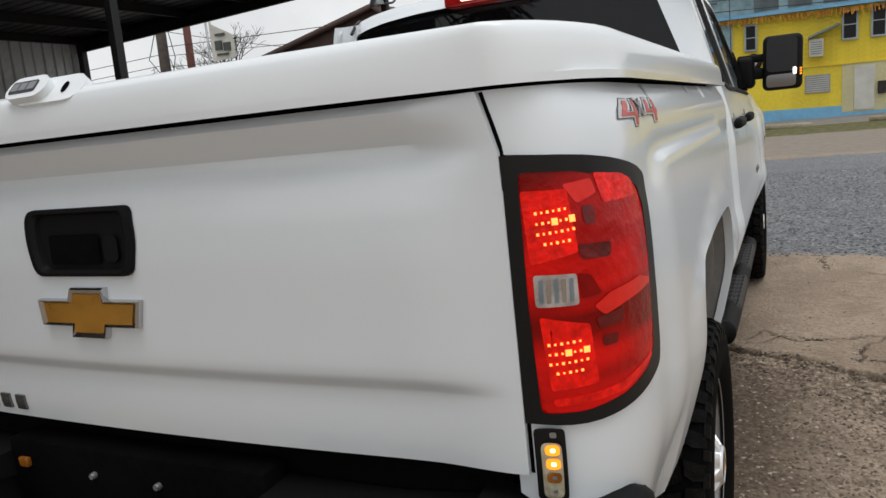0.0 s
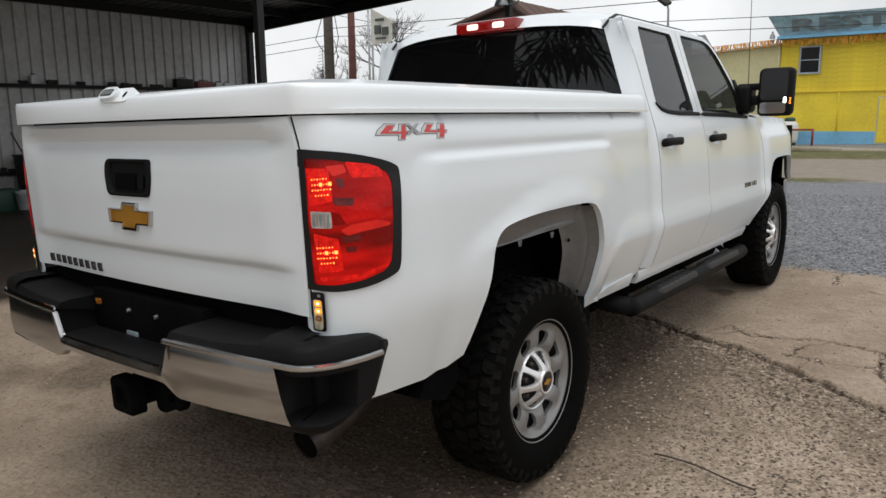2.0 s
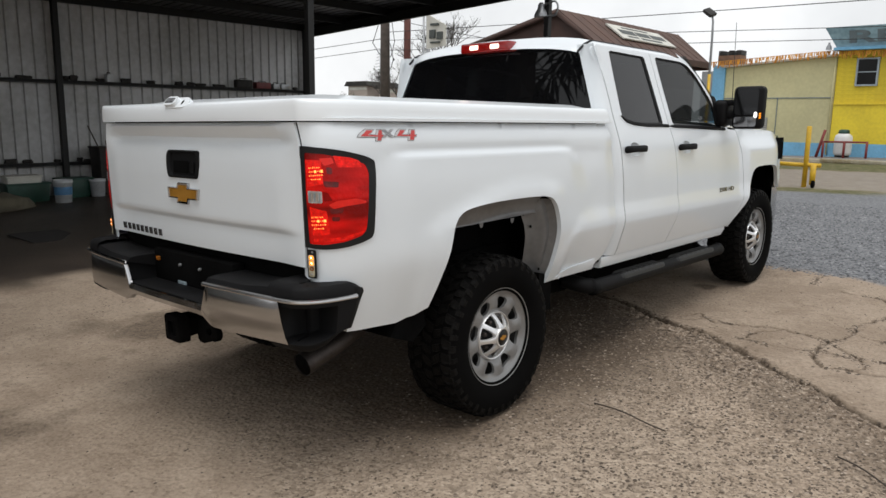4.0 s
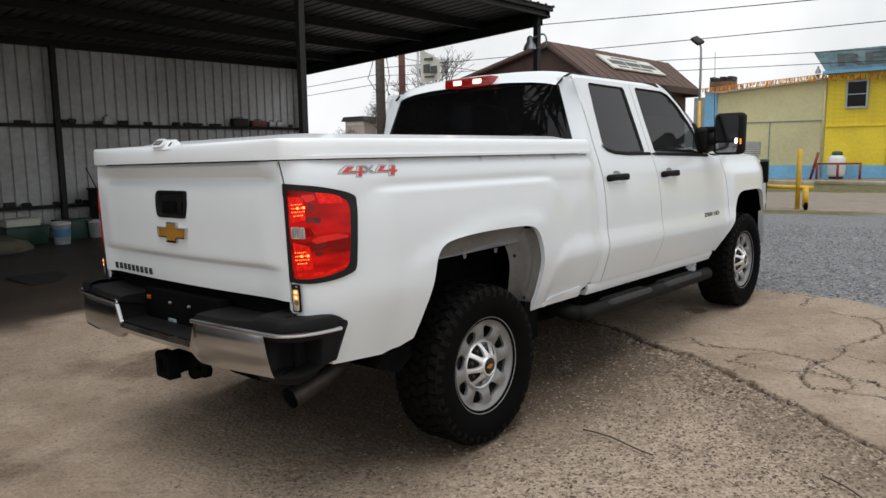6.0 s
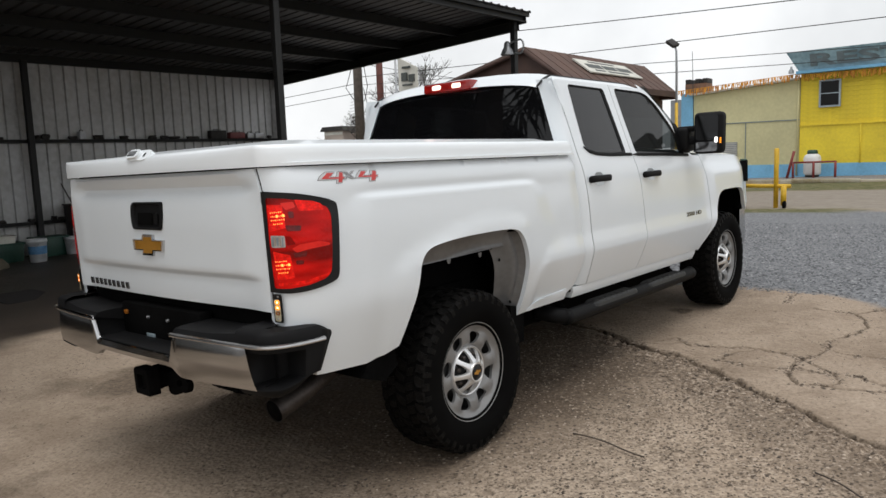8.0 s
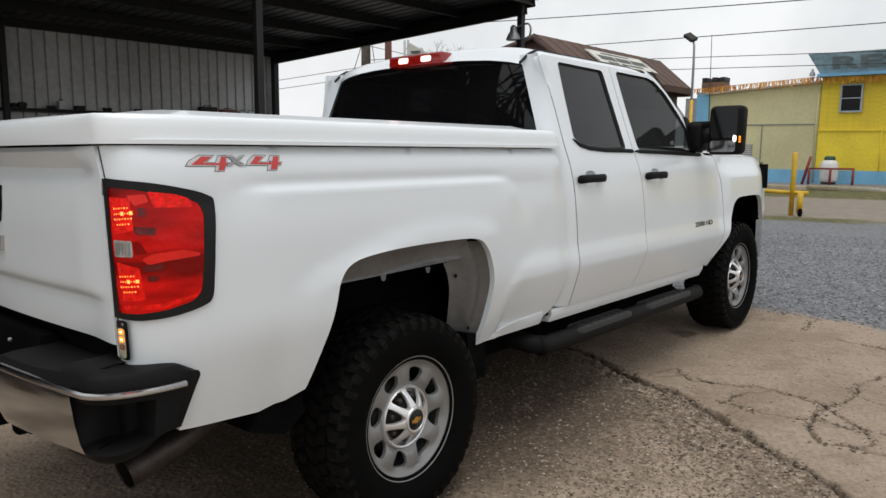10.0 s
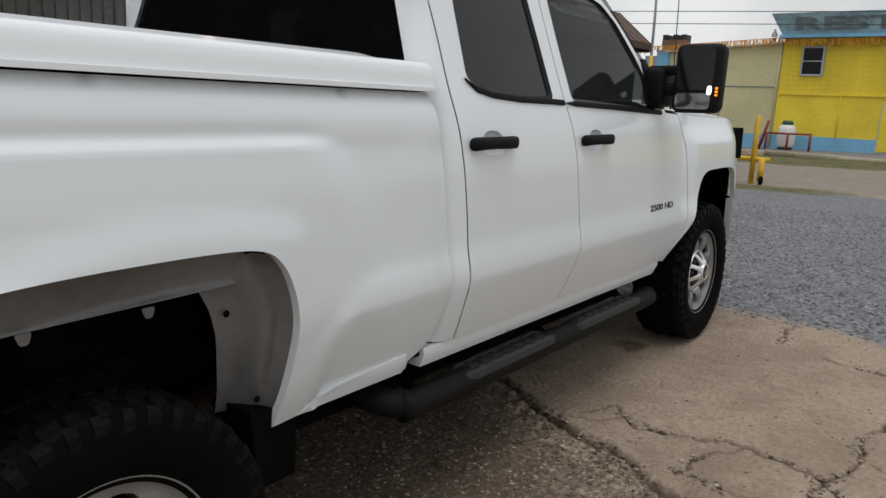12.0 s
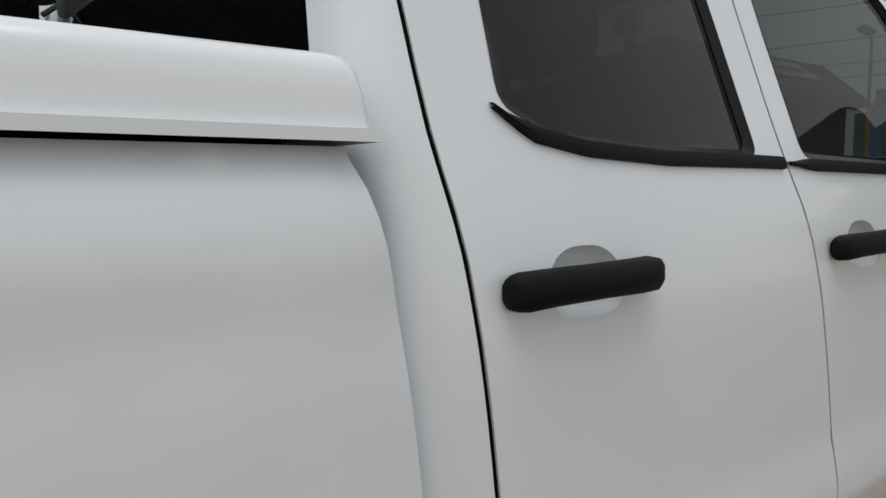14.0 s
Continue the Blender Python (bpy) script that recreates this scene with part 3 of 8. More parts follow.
me.polygons.foreach_set("loop_start", (np.arange(len(quads)) * 4).astype(np.int32))
me.polygons.foreach_set("use_smooth", np.ones(len(quads), bool))
me.update()
me.validate()
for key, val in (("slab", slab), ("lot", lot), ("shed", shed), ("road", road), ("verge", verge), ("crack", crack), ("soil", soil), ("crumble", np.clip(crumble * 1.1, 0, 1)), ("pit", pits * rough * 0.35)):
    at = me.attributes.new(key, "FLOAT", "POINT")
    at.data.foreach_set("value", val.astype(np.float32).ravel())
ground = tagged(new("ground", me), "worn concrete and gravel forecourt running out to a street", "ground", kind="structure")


def ground_material():
    m = bpy.data.materials.new("forecourt_ground")
    m.use_nodes = True
    n, l = m.node_tree.nodes, m.node_tree.links
    p = n["Principled BSDF"]
    tc = n.new("ShaderNodeTexCoord")

    def noise_tex(scale, detail=6, rough=0.6):
        t = n.new("ShaderNodeTexNoise")
        t.inputs["Scale"].default_value, t.inputs["Detail"].default_value, t.inputs["Roughness"].default_value = scale, detail, rough
        l.new(tc.outputs["Object"], t.inputs["Vector"])
        return t.outputs["Fac"]

    def ramp(fac, stops):
        r = n.new("ShaderNodeValToRGB")
        while len(r.color_ramp.elements) < len(stops):
            r.color_ramp.elements.new(0.5)
        for e, (pos, c) in zip(r.color_ramp.elements, stops):
            e.position, e.color = pos, (*c, 1)
        l.new(fac, r.inputs["Fac"])
        return r.outputs["Color"]

    def mixed(fac, a, b, mode="MIX"):
        x = n.new("ShaderNodeMix")
        x.data_type, x.blend_type = "RGBA", mode
        if isinstance(fac, float):
            x.inputs["Factor"].default_value = fac
        else:
            l.new(fac, x.inputs["Factor"])
        l.new(a, x.inputs["A"])
        l.new(b, x.inputs["B"])
        return x.outputs["Result"]

    def attr(name):
        a = n.new("ShaderNodeAttribute")
        a.attribute_name = name
        return a.outputs["Fac"]

    stains, mid, grain, fine = noise_tex(0.9), noise_tex(5.0), noise_tex(38.0, 8, 0.7), noise_tex(140.0, 4, 0.7)
    speck = n.new("ShaderNodeTexVoronoi")
    speck.inputs["Scale"].default_value = 75.0
    l.new(tc.outputs["Object"], speck.inputs["Vector"])
    stone = n.new("ShaderNodeTexVoronoi")
    stone.inputs["Scale"].default_value = 42.0
    l.new(tc.outputs["Object"], stone.inputs["Vector"])
    # exposed aggregate
    rough_c = ramp(mid, [(0.3, (0.295, 0.225, 0.164)), (0.5, (0.39, 0.302, 0.226)), (0.72, (0.475, 0.378, 0.29))])
    rough_c = mixed(0.42, rough_c, ramp(stains, [(0.34, (0.20, 0.145, 0.10)), (0.5, (0.36, 0.28, 0.205)), (0.66, (0.45, 0.37, 0.285))]))
    rough_c = mixed(0.5, rough_c, ramp(speck.outputs["Color"], [(0.1, (0.09, 0.068, 0.05)), (0.5, (0.31, 0.245, 0.183)), (0.95, (0.54, 0.45, 0.355))]))
    pits = n.new("ShaderNodeValToRGB")
    pits.color_ramp.elements[0].position, pits.color_ramp.elements[0].color = 0.38, (1, 1, 1, 1)
    pits.color_ramp.elements[1].position, pits.color_ramp.elements[1].color = 0.45, (0, 0, 0, 1)
    l.new(grain, pits.inputs["Fac"])
    pit_c = ramp(fine, [(0.3, (0.06, 0.043, 0.030)), (0.7, (0.13, 0.097, 0.07))])
    rough_c = mixed(pits.outputs["Color"], rough_c, pit_c)
    soil_shade_c = ramp(grain, [(0.3, (0.055, 0.040, 0.028)), (0.5, (0.115, 0.085, 0.06)), (0.72, (0.21, 0.16, 0.117))])
    # smooth tan concrete
    slab_c = ramp(stains, [(0.3, (0.24, 0.18, 0.128)), (0.48, (0.325, 0.252, 0.186)), (0.7, (0.415, 0.332, 0.254))])
    dirt = n.new("ShaderNodeValToRGB")
    dirt.color_ramp.elements[0].position, dirt.color_ramp.elements[0].color = 0.46, (0, 0, 0, 1)
    dirt.color_ramp.elements[1].position, dirt.color_ramp.elements[1].color = 0.66, (0.5, 0.5, 0.5, 1)
    l.new(noise_tex(2.3, 8, 0.62), dirt.inputs["Fac"])
    slab_c = mixed(dirt.outputs["Color"], slab_c, ramp(mid, [(0.3, (0.20, 0.145, 0.10)), (0.7, (0.29, 0.22, 0.16))]))
    slab_c = mixed(0.5, slab_c, ramp(grain, [(0.34, (0.17, 0.128, 0.094)), (0.5, (0.33, 0.262, 0.2)), (0.66, (0.43, 0.348, 0.272))]))
    # grey crushed stone
    lot_c = ramp(stone.outputs["Color"], [(0.05, (0.075, 0.078, 0.085)), (0.5, (0.17, 0.175, 0.185)), (0.95, (0.33, 0.335, 0.34))])
    lot_c = mixed(0.4, lot_c, ramp(stains, [(0.3, (0.12, 0.122, 0.128)), (0.7, (0.21, 0.213, 0.218))]))
    # dark floor with the carport's shade put into its colour
    shed_shade_c = ramp(stains, [(0.3, (0.020, 0.015, 0.011)), (0.7, (0.066, 0.050, 0.038))])
    road_c = ramp(mid, [(0.3, (0.21, 0.18, 0.145)), (0.7, (0.28, 0.245, 0.205))])
    verge_c = ramp(mid, [(0.35, (0.06, 0.07, 0.022)), (0.55, (0.13, 0.12, 0.055)), (0.7, (0.2, 0.17, 0.11))])
    crack_c = ramp(grain, [(0.3, (0.035, 0.025, 0.017)), (0.7, (0.11, 0.082, 0.058))])
    blot = n.new("ShaderNodeValToRGB")
    blot.color_ramp.elements[0].position, blot.color_ramp.elements[0].color = 0.47, (0, 0, 0, 1)
    blot.color_ramp.elements[1].position, blot.color_ramp.elements[1].color = 0.58, (0.5, 0.5, 0.5, 1)
    l.new(noise_tex(2.1, 12, 0.7), blot.inputs["Fac"])
    slab_c = mixed(blot.outputs["Color"], slab_c, ramp(mid, [(0.3, (0.155, 0.112, 0.078)), (0.7, (0.25, 0.19, 0.138))]))
    # scattered bits and small pits in the smooth concrete
    bits = n.new("ShaderNodeTexVoronoi")
    bits.inputs["Scale"].default_value = 11.0
    l.new(tc.outputs["Object"], bits.inputs["Vector"])
    dot = n.new("ShaderNodeMapRange")
    dot.inputs["From Min"].default_value, dot.inputs["From Max"].default_value = 0.035, 0.065
    dot.inputs["To Min"].default_value, dot.inputs["To Max"].default_value = 0.75, 0.0
    l.new(bits.outputs["Distance"], dot.inputs["Value"])
    slab_c = mixed(dot.outputs["Result"], slab_c, pit_c)
    crumb_c = ramp(grain, [(0.36, (0.085, 0.06, 0.042)), (0.5, (0.21, 0.16, 0.118)), (0.64, (0.40, 0.325, 0.25))])
    c = mixed(attr("slab"), rough_c, slab_c)
    c = mixed(attr("pit"), c, pit_c)
    c = mixed(attr("soil"), c, soil_shade_c)
    c = mixed(attr("crumble"), c, crumb_c)
    c = mixed(attr("lot"), c, lot_c)
    c = mixed(attr("shed"), c, shed_shade_c)
    c = mixed(attr("road"), c, road_c)
    c = mixed(attr("verge"), c, verge_c)
    c = mixed(attr("crack"), c, crack_c)
    l.new(c, p.inputs["Base Color"])
    wet = n.new("ShaderNodeMapRange")
    wet.inputs["To Min"].default_value, wet.inputs["To Max"].default_value = 0.95, 0.42
    l.new(attr("shed"), wet.inputs["Value"])
    l.new(wet.outputs["Result"], p.inputs["Roughness"])
    h = n.new("ShaderNodeMath")
    h.operation = "ADD"
    l.new(grain, h.inputs[0])
    l.new(stone.outputs["Distance"], h.inputs[1])
    b = n.new("ShaderNodeBump")
    b.inputs["Strength"].default_value, b.inputs["Distance"].default_value = 0.8, 0.009
    l.new(h.outputs[0], b.inputs["Height"])
    l.new(b.outputs["Normal"], p.inputs["Normal"])
    p.inputs["Specular IOR Level"].default_value = 0.25
    return m


me.materials.append(ground_material())


def ground_z(px, py):
    """Height of the built ground under each point."""
    return Z[np.clip(np.searchsorted(gy, py), 0, len(gy) - 1), np.clip(np.searchsorted(gx, px), 0, len(gx) - 1)]


def scatter(name, count, area, size, mat, label, seed, keep=None, flat=0.55, category="gravel"):
    """Loose stones as one mesh: lumpy little solids strewn over an area."""
    rng = np.random.RandomState(seed)
    px, py = rng.uniform(area[0], area[1], count), rng.uniform(area[2], area[3], count)
    ok = keep(px, py, rng) if keep else np.ones(count, bool)
    px, py = px[ok], py[ok]
    k = len(px)
    unit = np.array([(1, 0, 0), (-0.5, 0.87, 0), (-0.5, -0.87, 0), (0.5, 0.87, 0.1), (-1, 0, 0.1), (0.5, -0.87, 0.1), (0.35, 0.2, 0.8), (-0.35, 0.25, 0.85), (0, -0.4, 0.75)])
    tri = np.array([(0, 3, 6), (3, 1, 7), (3, 7, 6), (1, 4, 7), (4, 2, 8), (4, 8, 7), (2, 5, 8), (5, 0, 6), (5, 6, 8), (6, 7, 8)])
    s = rng.uniform(size[0] ** 0.5, size[1] ** 0.5, k) ** 2
    ang = rng.uniform(0, 6.28, k)
    v = unit[None] * (1 + rng.uniform(-0.25, 0.25, (k, 9, 3))) * s[:, None, None]
    v = v * np.stack((rng.uniform(0.7, 1.3, k), rng.uniform(0.7, 1.1, k), rng.uniform(flat * 0.7, flat * 1.3, k)), -1)[:, None]
    ca, sa = np.cos(ang)[:, None], np.sin(ang)[:, None]
    wx, wy = v[..., 0] * ca - v[..., 1] * sa + px[:, None], v[..., 0] * sa + v[..., 1] * ca + py[:, None]
    wz = v[..., 2] + ground_z(px, py)[:, None] - 0.0012
    co = np.stack((wx, wy, wz), -1).reshape(-1, 3)
    f = (tri[None] + 9 * np.arange(k)[:, None, None]).reshape(-1, 3)
    sme = bpy.data.meshes.new(name)
    sme.vertices.add(len(co))
    sme.vertices.foreach_set("co", co.astype(np.float32).ravel())
    sme.loops.add(f.size)
    sme.loops.foreach_set("vertex_index", f.astype(np.int32).ravel())
    sme.polygons.add(len(f))
    sme.polygons.foreach_set("loop_start", (np.arange(len(f)) * 3).astype(np.int32))
    sme.update()
    sme.materials.append(mat)
    return tagged(new(name, sme), label, category, kind="stuff")


def on_rough(px, py, rng):
    ey = np.interp(px, [p[0] for p in SLAB_EDGE], [p[1] for p in SLAB_EDGE])
    back = -0.55 * px - py * 0.85
    d = near_line(px, py, SLAB_EDGE)
    return (py < ey + 0.03) & (rng.rand(len(px)) < np.clip(0.55 - back * 0.6, 0.06, 1) * np.clip(1.15 - d * 0.35, 0.35, 1))


scatter("rubble", 8500, (0.2, 3.6, 0.4, 2.6), (0.003, 0.0155), RUBBLE, "broken lumps of concrete along the slab edge", 6, lambda x, y, r: r.rand(len(x)) < (0.05 + 0.95 * sm(-0.05, 0.35, ripple(x, y, 0.2, 77, 2))) * np.exp(-(near_line(x, y + 0.09, SLAB_EDGE) / 0.13) ** 2) + 0.9 * np.exp(-(((x - 1.55) / 0.42) ** 2 + ((y - 1.48 + 0.55 * (x - 1.55)) / 0.16) ** 2)) * (y < 1.95 - 0.75 * (x - 1.3)) - sm(1.7, 2.3, x) * 0.9)
scatter("loose_gravel", 82000, (0.0, 4.2, -2.0, 2.5), (0.0016, 0.0105), STONE, "small loose stones on broken concrete", 3, on_rough)
scatter("loose_pebbles", 7500, (-3, 4.6, -2.6, 4.3), (0.0022, 0.0085), STONE, "scattered pebbles on concrete", 4)
scatter("crack_rubble", 75000, (0.8, 3.1, 1.65, 4.35), (0.003, 0.014), STONE, "crumbled chips of concrete along the cracks", 9, lambda x, y, r: r.rand(len(x)) < 0.55 * sm(-0.15, 0.3, ripple(x, y, 0.18, 79, 2)) * np.exp(-(np.min([near_line(x, y, line) for line, _ in CRACKS[1:]], axis=0) / 0.028) ** 2), 0.4, "rubble")
scatter("leaf_litter", 4200, (-3.0, 4.4, -2.6, 4.2), (0.0025, 0.0115), STICK, "small dark bits of leaf and twig on the concrete", 8, lambda x, y, r: r.rand(len(x)) < 0.25 + 0.75 * sm(0.0, 0.35, ripple(x, y, 0.6, 82, 2)), 0.2, "litter")
scatter("crushed_stone", 52000, (-2.6, 6.0, 4.30, 11.0), (0.005, 0.020), GREY_STONE, "grey crushed stone spread over the lot", 5, lambda x, y, r: r.rand(len(x)) < np.clip(1.5 - (y - 4.3) * 0.14, 0.25, 1))


# ---- the pickup truck ----
# its own axes: x to its right, y ahead, the rear axle over y = 0; the body leans nose down by RAKE
RAKE = 0.03
SHEAR = Matrix(((1, 0, 0, 0), (0, 1, 0, 0), (0, -RAKE, 1, 0), (0, 0, 0, 1)))
HUB, WHEELBASE = 0.415, 3.663
truck = thing("pickup_truck", "white double-cab pickup truck with hard bed cover and black steps", "truck", TILT)


def bpart(name, bm, mat, parent=None, label="", smooth=True, sharp=38, both=False):
    """A part of the body, leaned with it; both: also its twin on the other side."""
    bmesh.ops.transform(bm, matrix=SHEAR, verts=bm.verts)
    ob = part(name, bm, mat, parent or truck, label, smooth=smooth, sharp=sharp)
    if both:
        twin = new(name, mirror_x(ob.data))
        twin.parent = truck
        if label:
            tagged(twin, label)
        return ob, twin
    return ob


SIDE = [(0.58, 0.935), (0.66, 0.962), (0.74, 0.985), (0.82, 1.004), (0.88, 1.018), (0.94, 1.020), (1.1, 1.014), (1.25, 1.006), (1.36, 0.992), (1.43, 0.976), (1.487, 0.960), (1.94, 0.826), (2.0, 0.805)]
SIDE_V = np.linspace(0.55, 2.05, 301)
SIDE_X = np.convolve(np.interp(np.concatenate((np.full(8, 0.55), SIDE_V, np.full(8, 2.05))), [a for a, _ in SIDE], [b for _, b in SIDE]), np.ones(17) / 17, "valid")


def ridge(v):
    """The crease low on the side: it leans out down to its edge and falls away below."""
    if v > RIDGE:
        return 0.0155 * (1 - smoothstep(0.0, 0.135, v - RIDGE)) - 0.002
    return 0.0135 - 0.075 * (RIDGE - v)


RIDGE = 0.878


def flare_at(v):
    """Section through the top of the wheel flare: a slight hollow, then the ledge."""
    return float(np.interp(v, [1.30, 1.32, 1.333, 1.341, 1.349, 1.357, 1.364, 1.374, 1.39, 1.40], [0.018, 0.0177, 0.0168, 0.0125, 0.004, -0.002, -0.004, -0.0035, -0.001, 0.0]))


def skin(y, v):
    """How far out the body side stands."""
    x = float(np.interp(v, SIDE_V, SIDE_X))
    if y < 1.2:
        x -= 0.012 - 0.013 * smoothstep(1.30, 1.42, v) * (1 - smoothstep(1.43, 1.48, v))
        turn = 0.055 * smoothstep(1.28, 1.36, v)
        along = smoothstep(-0.80, -0.62, y - turn) * (1 - smoothstep(0.60, 0.765 + 0.6 * max(0.0, 1.33 - v), y + turn))
        low = smoothstep(0.62, 0.95, v + 0.25 * (abs(y - 0.02) < 0.6))
        x += along * (flare_at(v) if v > 1.30 else 0.018 * low)
        brow = 1.165 - 0.30 * max(0.0, abs(y - 0.22) - 0.10) ** 1.4
        lip = smoothstep(-0.62, -0.40, y) * (1 - smoothstep(0.46, 0.60, y)) * (1 - smoothstep(brow - 0.012, brow + 0.030, v))
        x += 0.011 * lip
        x -= 0.008 * smoothstep(1.05, 1.16, y)
        x += ridge(v) * smoothstep(0.0, 0.10, y - 0.61 - 1.0 * (v - 0.875))
    else:
        x += ridge(v)
    if y > 3.1:
        x += 0.030 * smoothstep(3.16, 3.34, y) * (1 - smoothstep(1.30, 1.365, v)) * (1 - smoothstep(3.9, 4.25, y))
        x -= 0.02 * smoothstep(1.30, 1.42, v) * smoothstep(3.16, 3.4, y)
        x -= 0.13 * smoothstep(4.0, 4.65, y)
    return x


TAIL_Y = -1.056


def tail_x(v):
    return lerp_table([(1.34, 0.852), (1.393, 0.850), (1.437, 0.838), (1.475, 0.826)], v)


CORNER = 0.80


def corner_skin(u, v):
    """The bed side; past the corner it wraps round to the tailgate."""
    if u >= -CORNER:
        return Vector((skin(u, v), u, v))
    t = min(1.0, (-CORNER - u) / 0.30)
    a, b = Vector((skin(-CORNER, v), -CORNER)), Vector((tail_x(v), TAIL_Y))
    c = Vector((a.x - 0.004, TAIL_Y + 0.014))
    p = a * (1 - t) ** 2 + c * 2 * t * (1 - t) + b * t * t
    return Vector((p.x, p.y, v))


ARCH = curve2([(-0.492, 0.655), (-0.45, 0.772), (-0.392, 0.934), (-0.362, 1.022), (-0.312, 1.071), (-0.212, 1.095), (-0.017, 1.108), (0.264, 1.110), (0.408, 1.098), (0.468, 1.056), (0.5, 0.985), (0.512, 0.90), (0.502, 0.78), (0.478, 0.640), (0.474, 0.612)], 4)
LIGHT_EDGE = curve2([(-1.10, 0.988), (-1.01, 0.983), (-0.916, 0.992), (-0.848, 1.012), (-0.826, 1.035), (-0.818, 1.10), (-0.812, 1.17), (-0.803, 1.305), (-0.816, 1.338), (-0.873, 1.361), (-0.96, 1.378), (-1.10, 1.389)], 4)
bed_front = curve2([(1.03, 0.645), (1.106, 0.69), (1.150, 0.79), (1.166, 0.90), (1.158, 1.09), (1.150, 1.25), (1.136, 1.38), (1.110, 1.481)], 4)
bed_outline = [(-1.10, 1.480), (-1.10, 1.389)] + LIGHT_EDGE[::-1][1:] + [(-1.10, 0.868), (-1.06, 0.84), (-0.905, 0.838), (-0.90, 0.626), (-0.66, 0.609), (-0.60, 0.622)] + ARCH + [(0.65, 0.612), (1.03, 0.612)] + bed_front
RIDGE_LINES = lambda a, b: [[(a, v), (b, v)] for v in (RIDGE + 0.11, RIDGE + 0.016, RIDGE + 0.006, RIDGE, RIDGE - 0.006, RIDGE - 0.016)]
side_bm = panel(bed_outline, corner_skin, 0.034, 0.026, (-1, 0, 0), creases=RIDGE_LINES(0.56, 1.13) + [[(-0.72, v), (0.95, v)] for v in (1.320, 1.333, 1.341, 1.349, 1.357, 1.364, 1.374, 1.39)])
bpart("bed_side", side_bm, PAINT, both=True)

# raised strip along the foot of the bed; the door gap's dark line follows later
bpart("bed_sill", panel([(0.56, 0.612), (1.0, 0.612), (1.002, 0.676), (0.94, 0.674), (0.70, 0.660), (0.62, 0.640)], lambda u, v: Vector((skin(u, v) + 0.012 * smoothstep(0.56, 0.66, u) * (1 - 0.5 * smoothstep(0.655, 0.676, v)), u, v)), 0.03, 0.02), PAINT, both=True)
# the wheel arch's rolled lip and inner panels
def arch_lip(first, last, prof, name, mat, label):
    bm = bmesh.new()
    pts = ARCH[first:last]
    rows = [[bm.verts.new((skin(y, v) - d, y, v + dv)) for y, v in pts] for d, dv in prof]
    for a, b in zip(rows, rows[1:]):
        for i in range(len(pts) - 1):
            bm.faces.new((a[i], a[i + 1], b[i + 1], b[i]))
    bpart(name, bm, mat, None, label, both=True)


def arch_top(y):
    return lerp_table([p for p in sorted(ARCH[8:40])], y)


bm = bmesh.new()
rows = []
for y in np.linspace(-0.375, 0.40, 40):
    t = arch_top(y)
    low = 0.992 + 0.020 * (y + 0.375) / 0.775
    low = min(low, t - 0.004)
    wave = 0.006 * math.sin(9 * y)
    sect = ((0.010, t + 0.004), (0.045, t + 0.006), (0.075 + wave, t - 0.3 * (t - low)), (0.084 + wave, low + 0.022), (0.084 + 0.6 * wave, low + 0.010), (0.081, low + 0.004), (0.079, low))
    rows.append([bm.verts.new((skin(y, t) - d, y, v)) for d, v in sect])
for p, q in zip(rows, rows[1:]):
    for i in range(6):
        bm.faces.new((p[i], p[i + 1], q[i + 1], q[i]))
bpart("arch_liner", bm, PAINT_INNER_SHADED, None, "inner wheel arch panel in a shade-darkened grey", both=True)
# near-black strip paints the dark hollow behind the rear arch lip
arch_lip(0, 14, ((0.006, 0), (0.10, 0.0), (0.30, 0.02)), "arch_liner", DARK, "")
# the panel ahead of the tyre, swelling out to the lip
bm = bmesh.new()
rows = []
for v in np.linspace(0.655, 1.085, 26):
    back_y = lerp_table([(0.65, 0.375), (0.72, 0.372), (0.80, 0.362), (0.88, 0.352), (0.95, 0.335), (0.985, 0.318), (1.02, 0.30), (1.045, 0.31), (1.085, 0.345)], v)
    front_y = lerp_table([(0.64, 0.478), (0.78, 0.502), (0.90, 0.512), (0.985, 0.50), (1.056, 0.468), (1.085, 0.43)], v) + 0.010
    row = []
    for k in range(11):
        t = k / 10
        y = back_y + (front_y - back_y) * t
        d = 0.125 - 0.105 * t ** 1.6 - 0.022 * math.exp(-((t - 0.55) / 0.16) ** 2) * smoothstep(0.68, 0.78, v) + 0.012 * math.exp(-((t - 0.8) / 0.1) ** 2)
        row.append(bm.verts.new((skin(y, v) - d, y, v)))
    rows.append(row)
for p, q in zip(rows, rows[1:]):
    for i in range(10):
        bm.faces.new((p[i], p[i + 1], q[i + 1], q[i]))
bpart("arch_bracket", bm, PAINT_INNER_SHADED, None, "bracket with bolt holes in a shade-darkened grey", both=True)
for y, v, d in ((0.325, 1.005, 0.122), (0.372, 0.935, 0.108), (0.45, 0.690, 0.06)):
    bpart("bolt_hole", lathe([(0.0, 0.001), (0.004, 0.006), (0.0, 0.009)], 10, "x"), DARK).data.transform(Matrix.Translation((skin(y, v) - d, y, v - RAKE * y)))
for y in (-0.10, 0.15):
    bpart("panel_tab", panel(rounded([(y - 0.016, 1.004), (y + 0.016, 1.004), (y + 0.008, 0.980), (y - 0.008, 0.980)], 0.006), lambda u, v: Vector((skin(u, 1.1) - 0.060, u, v)), 0.02, 0.002), PAINT_INNER_SHADED)
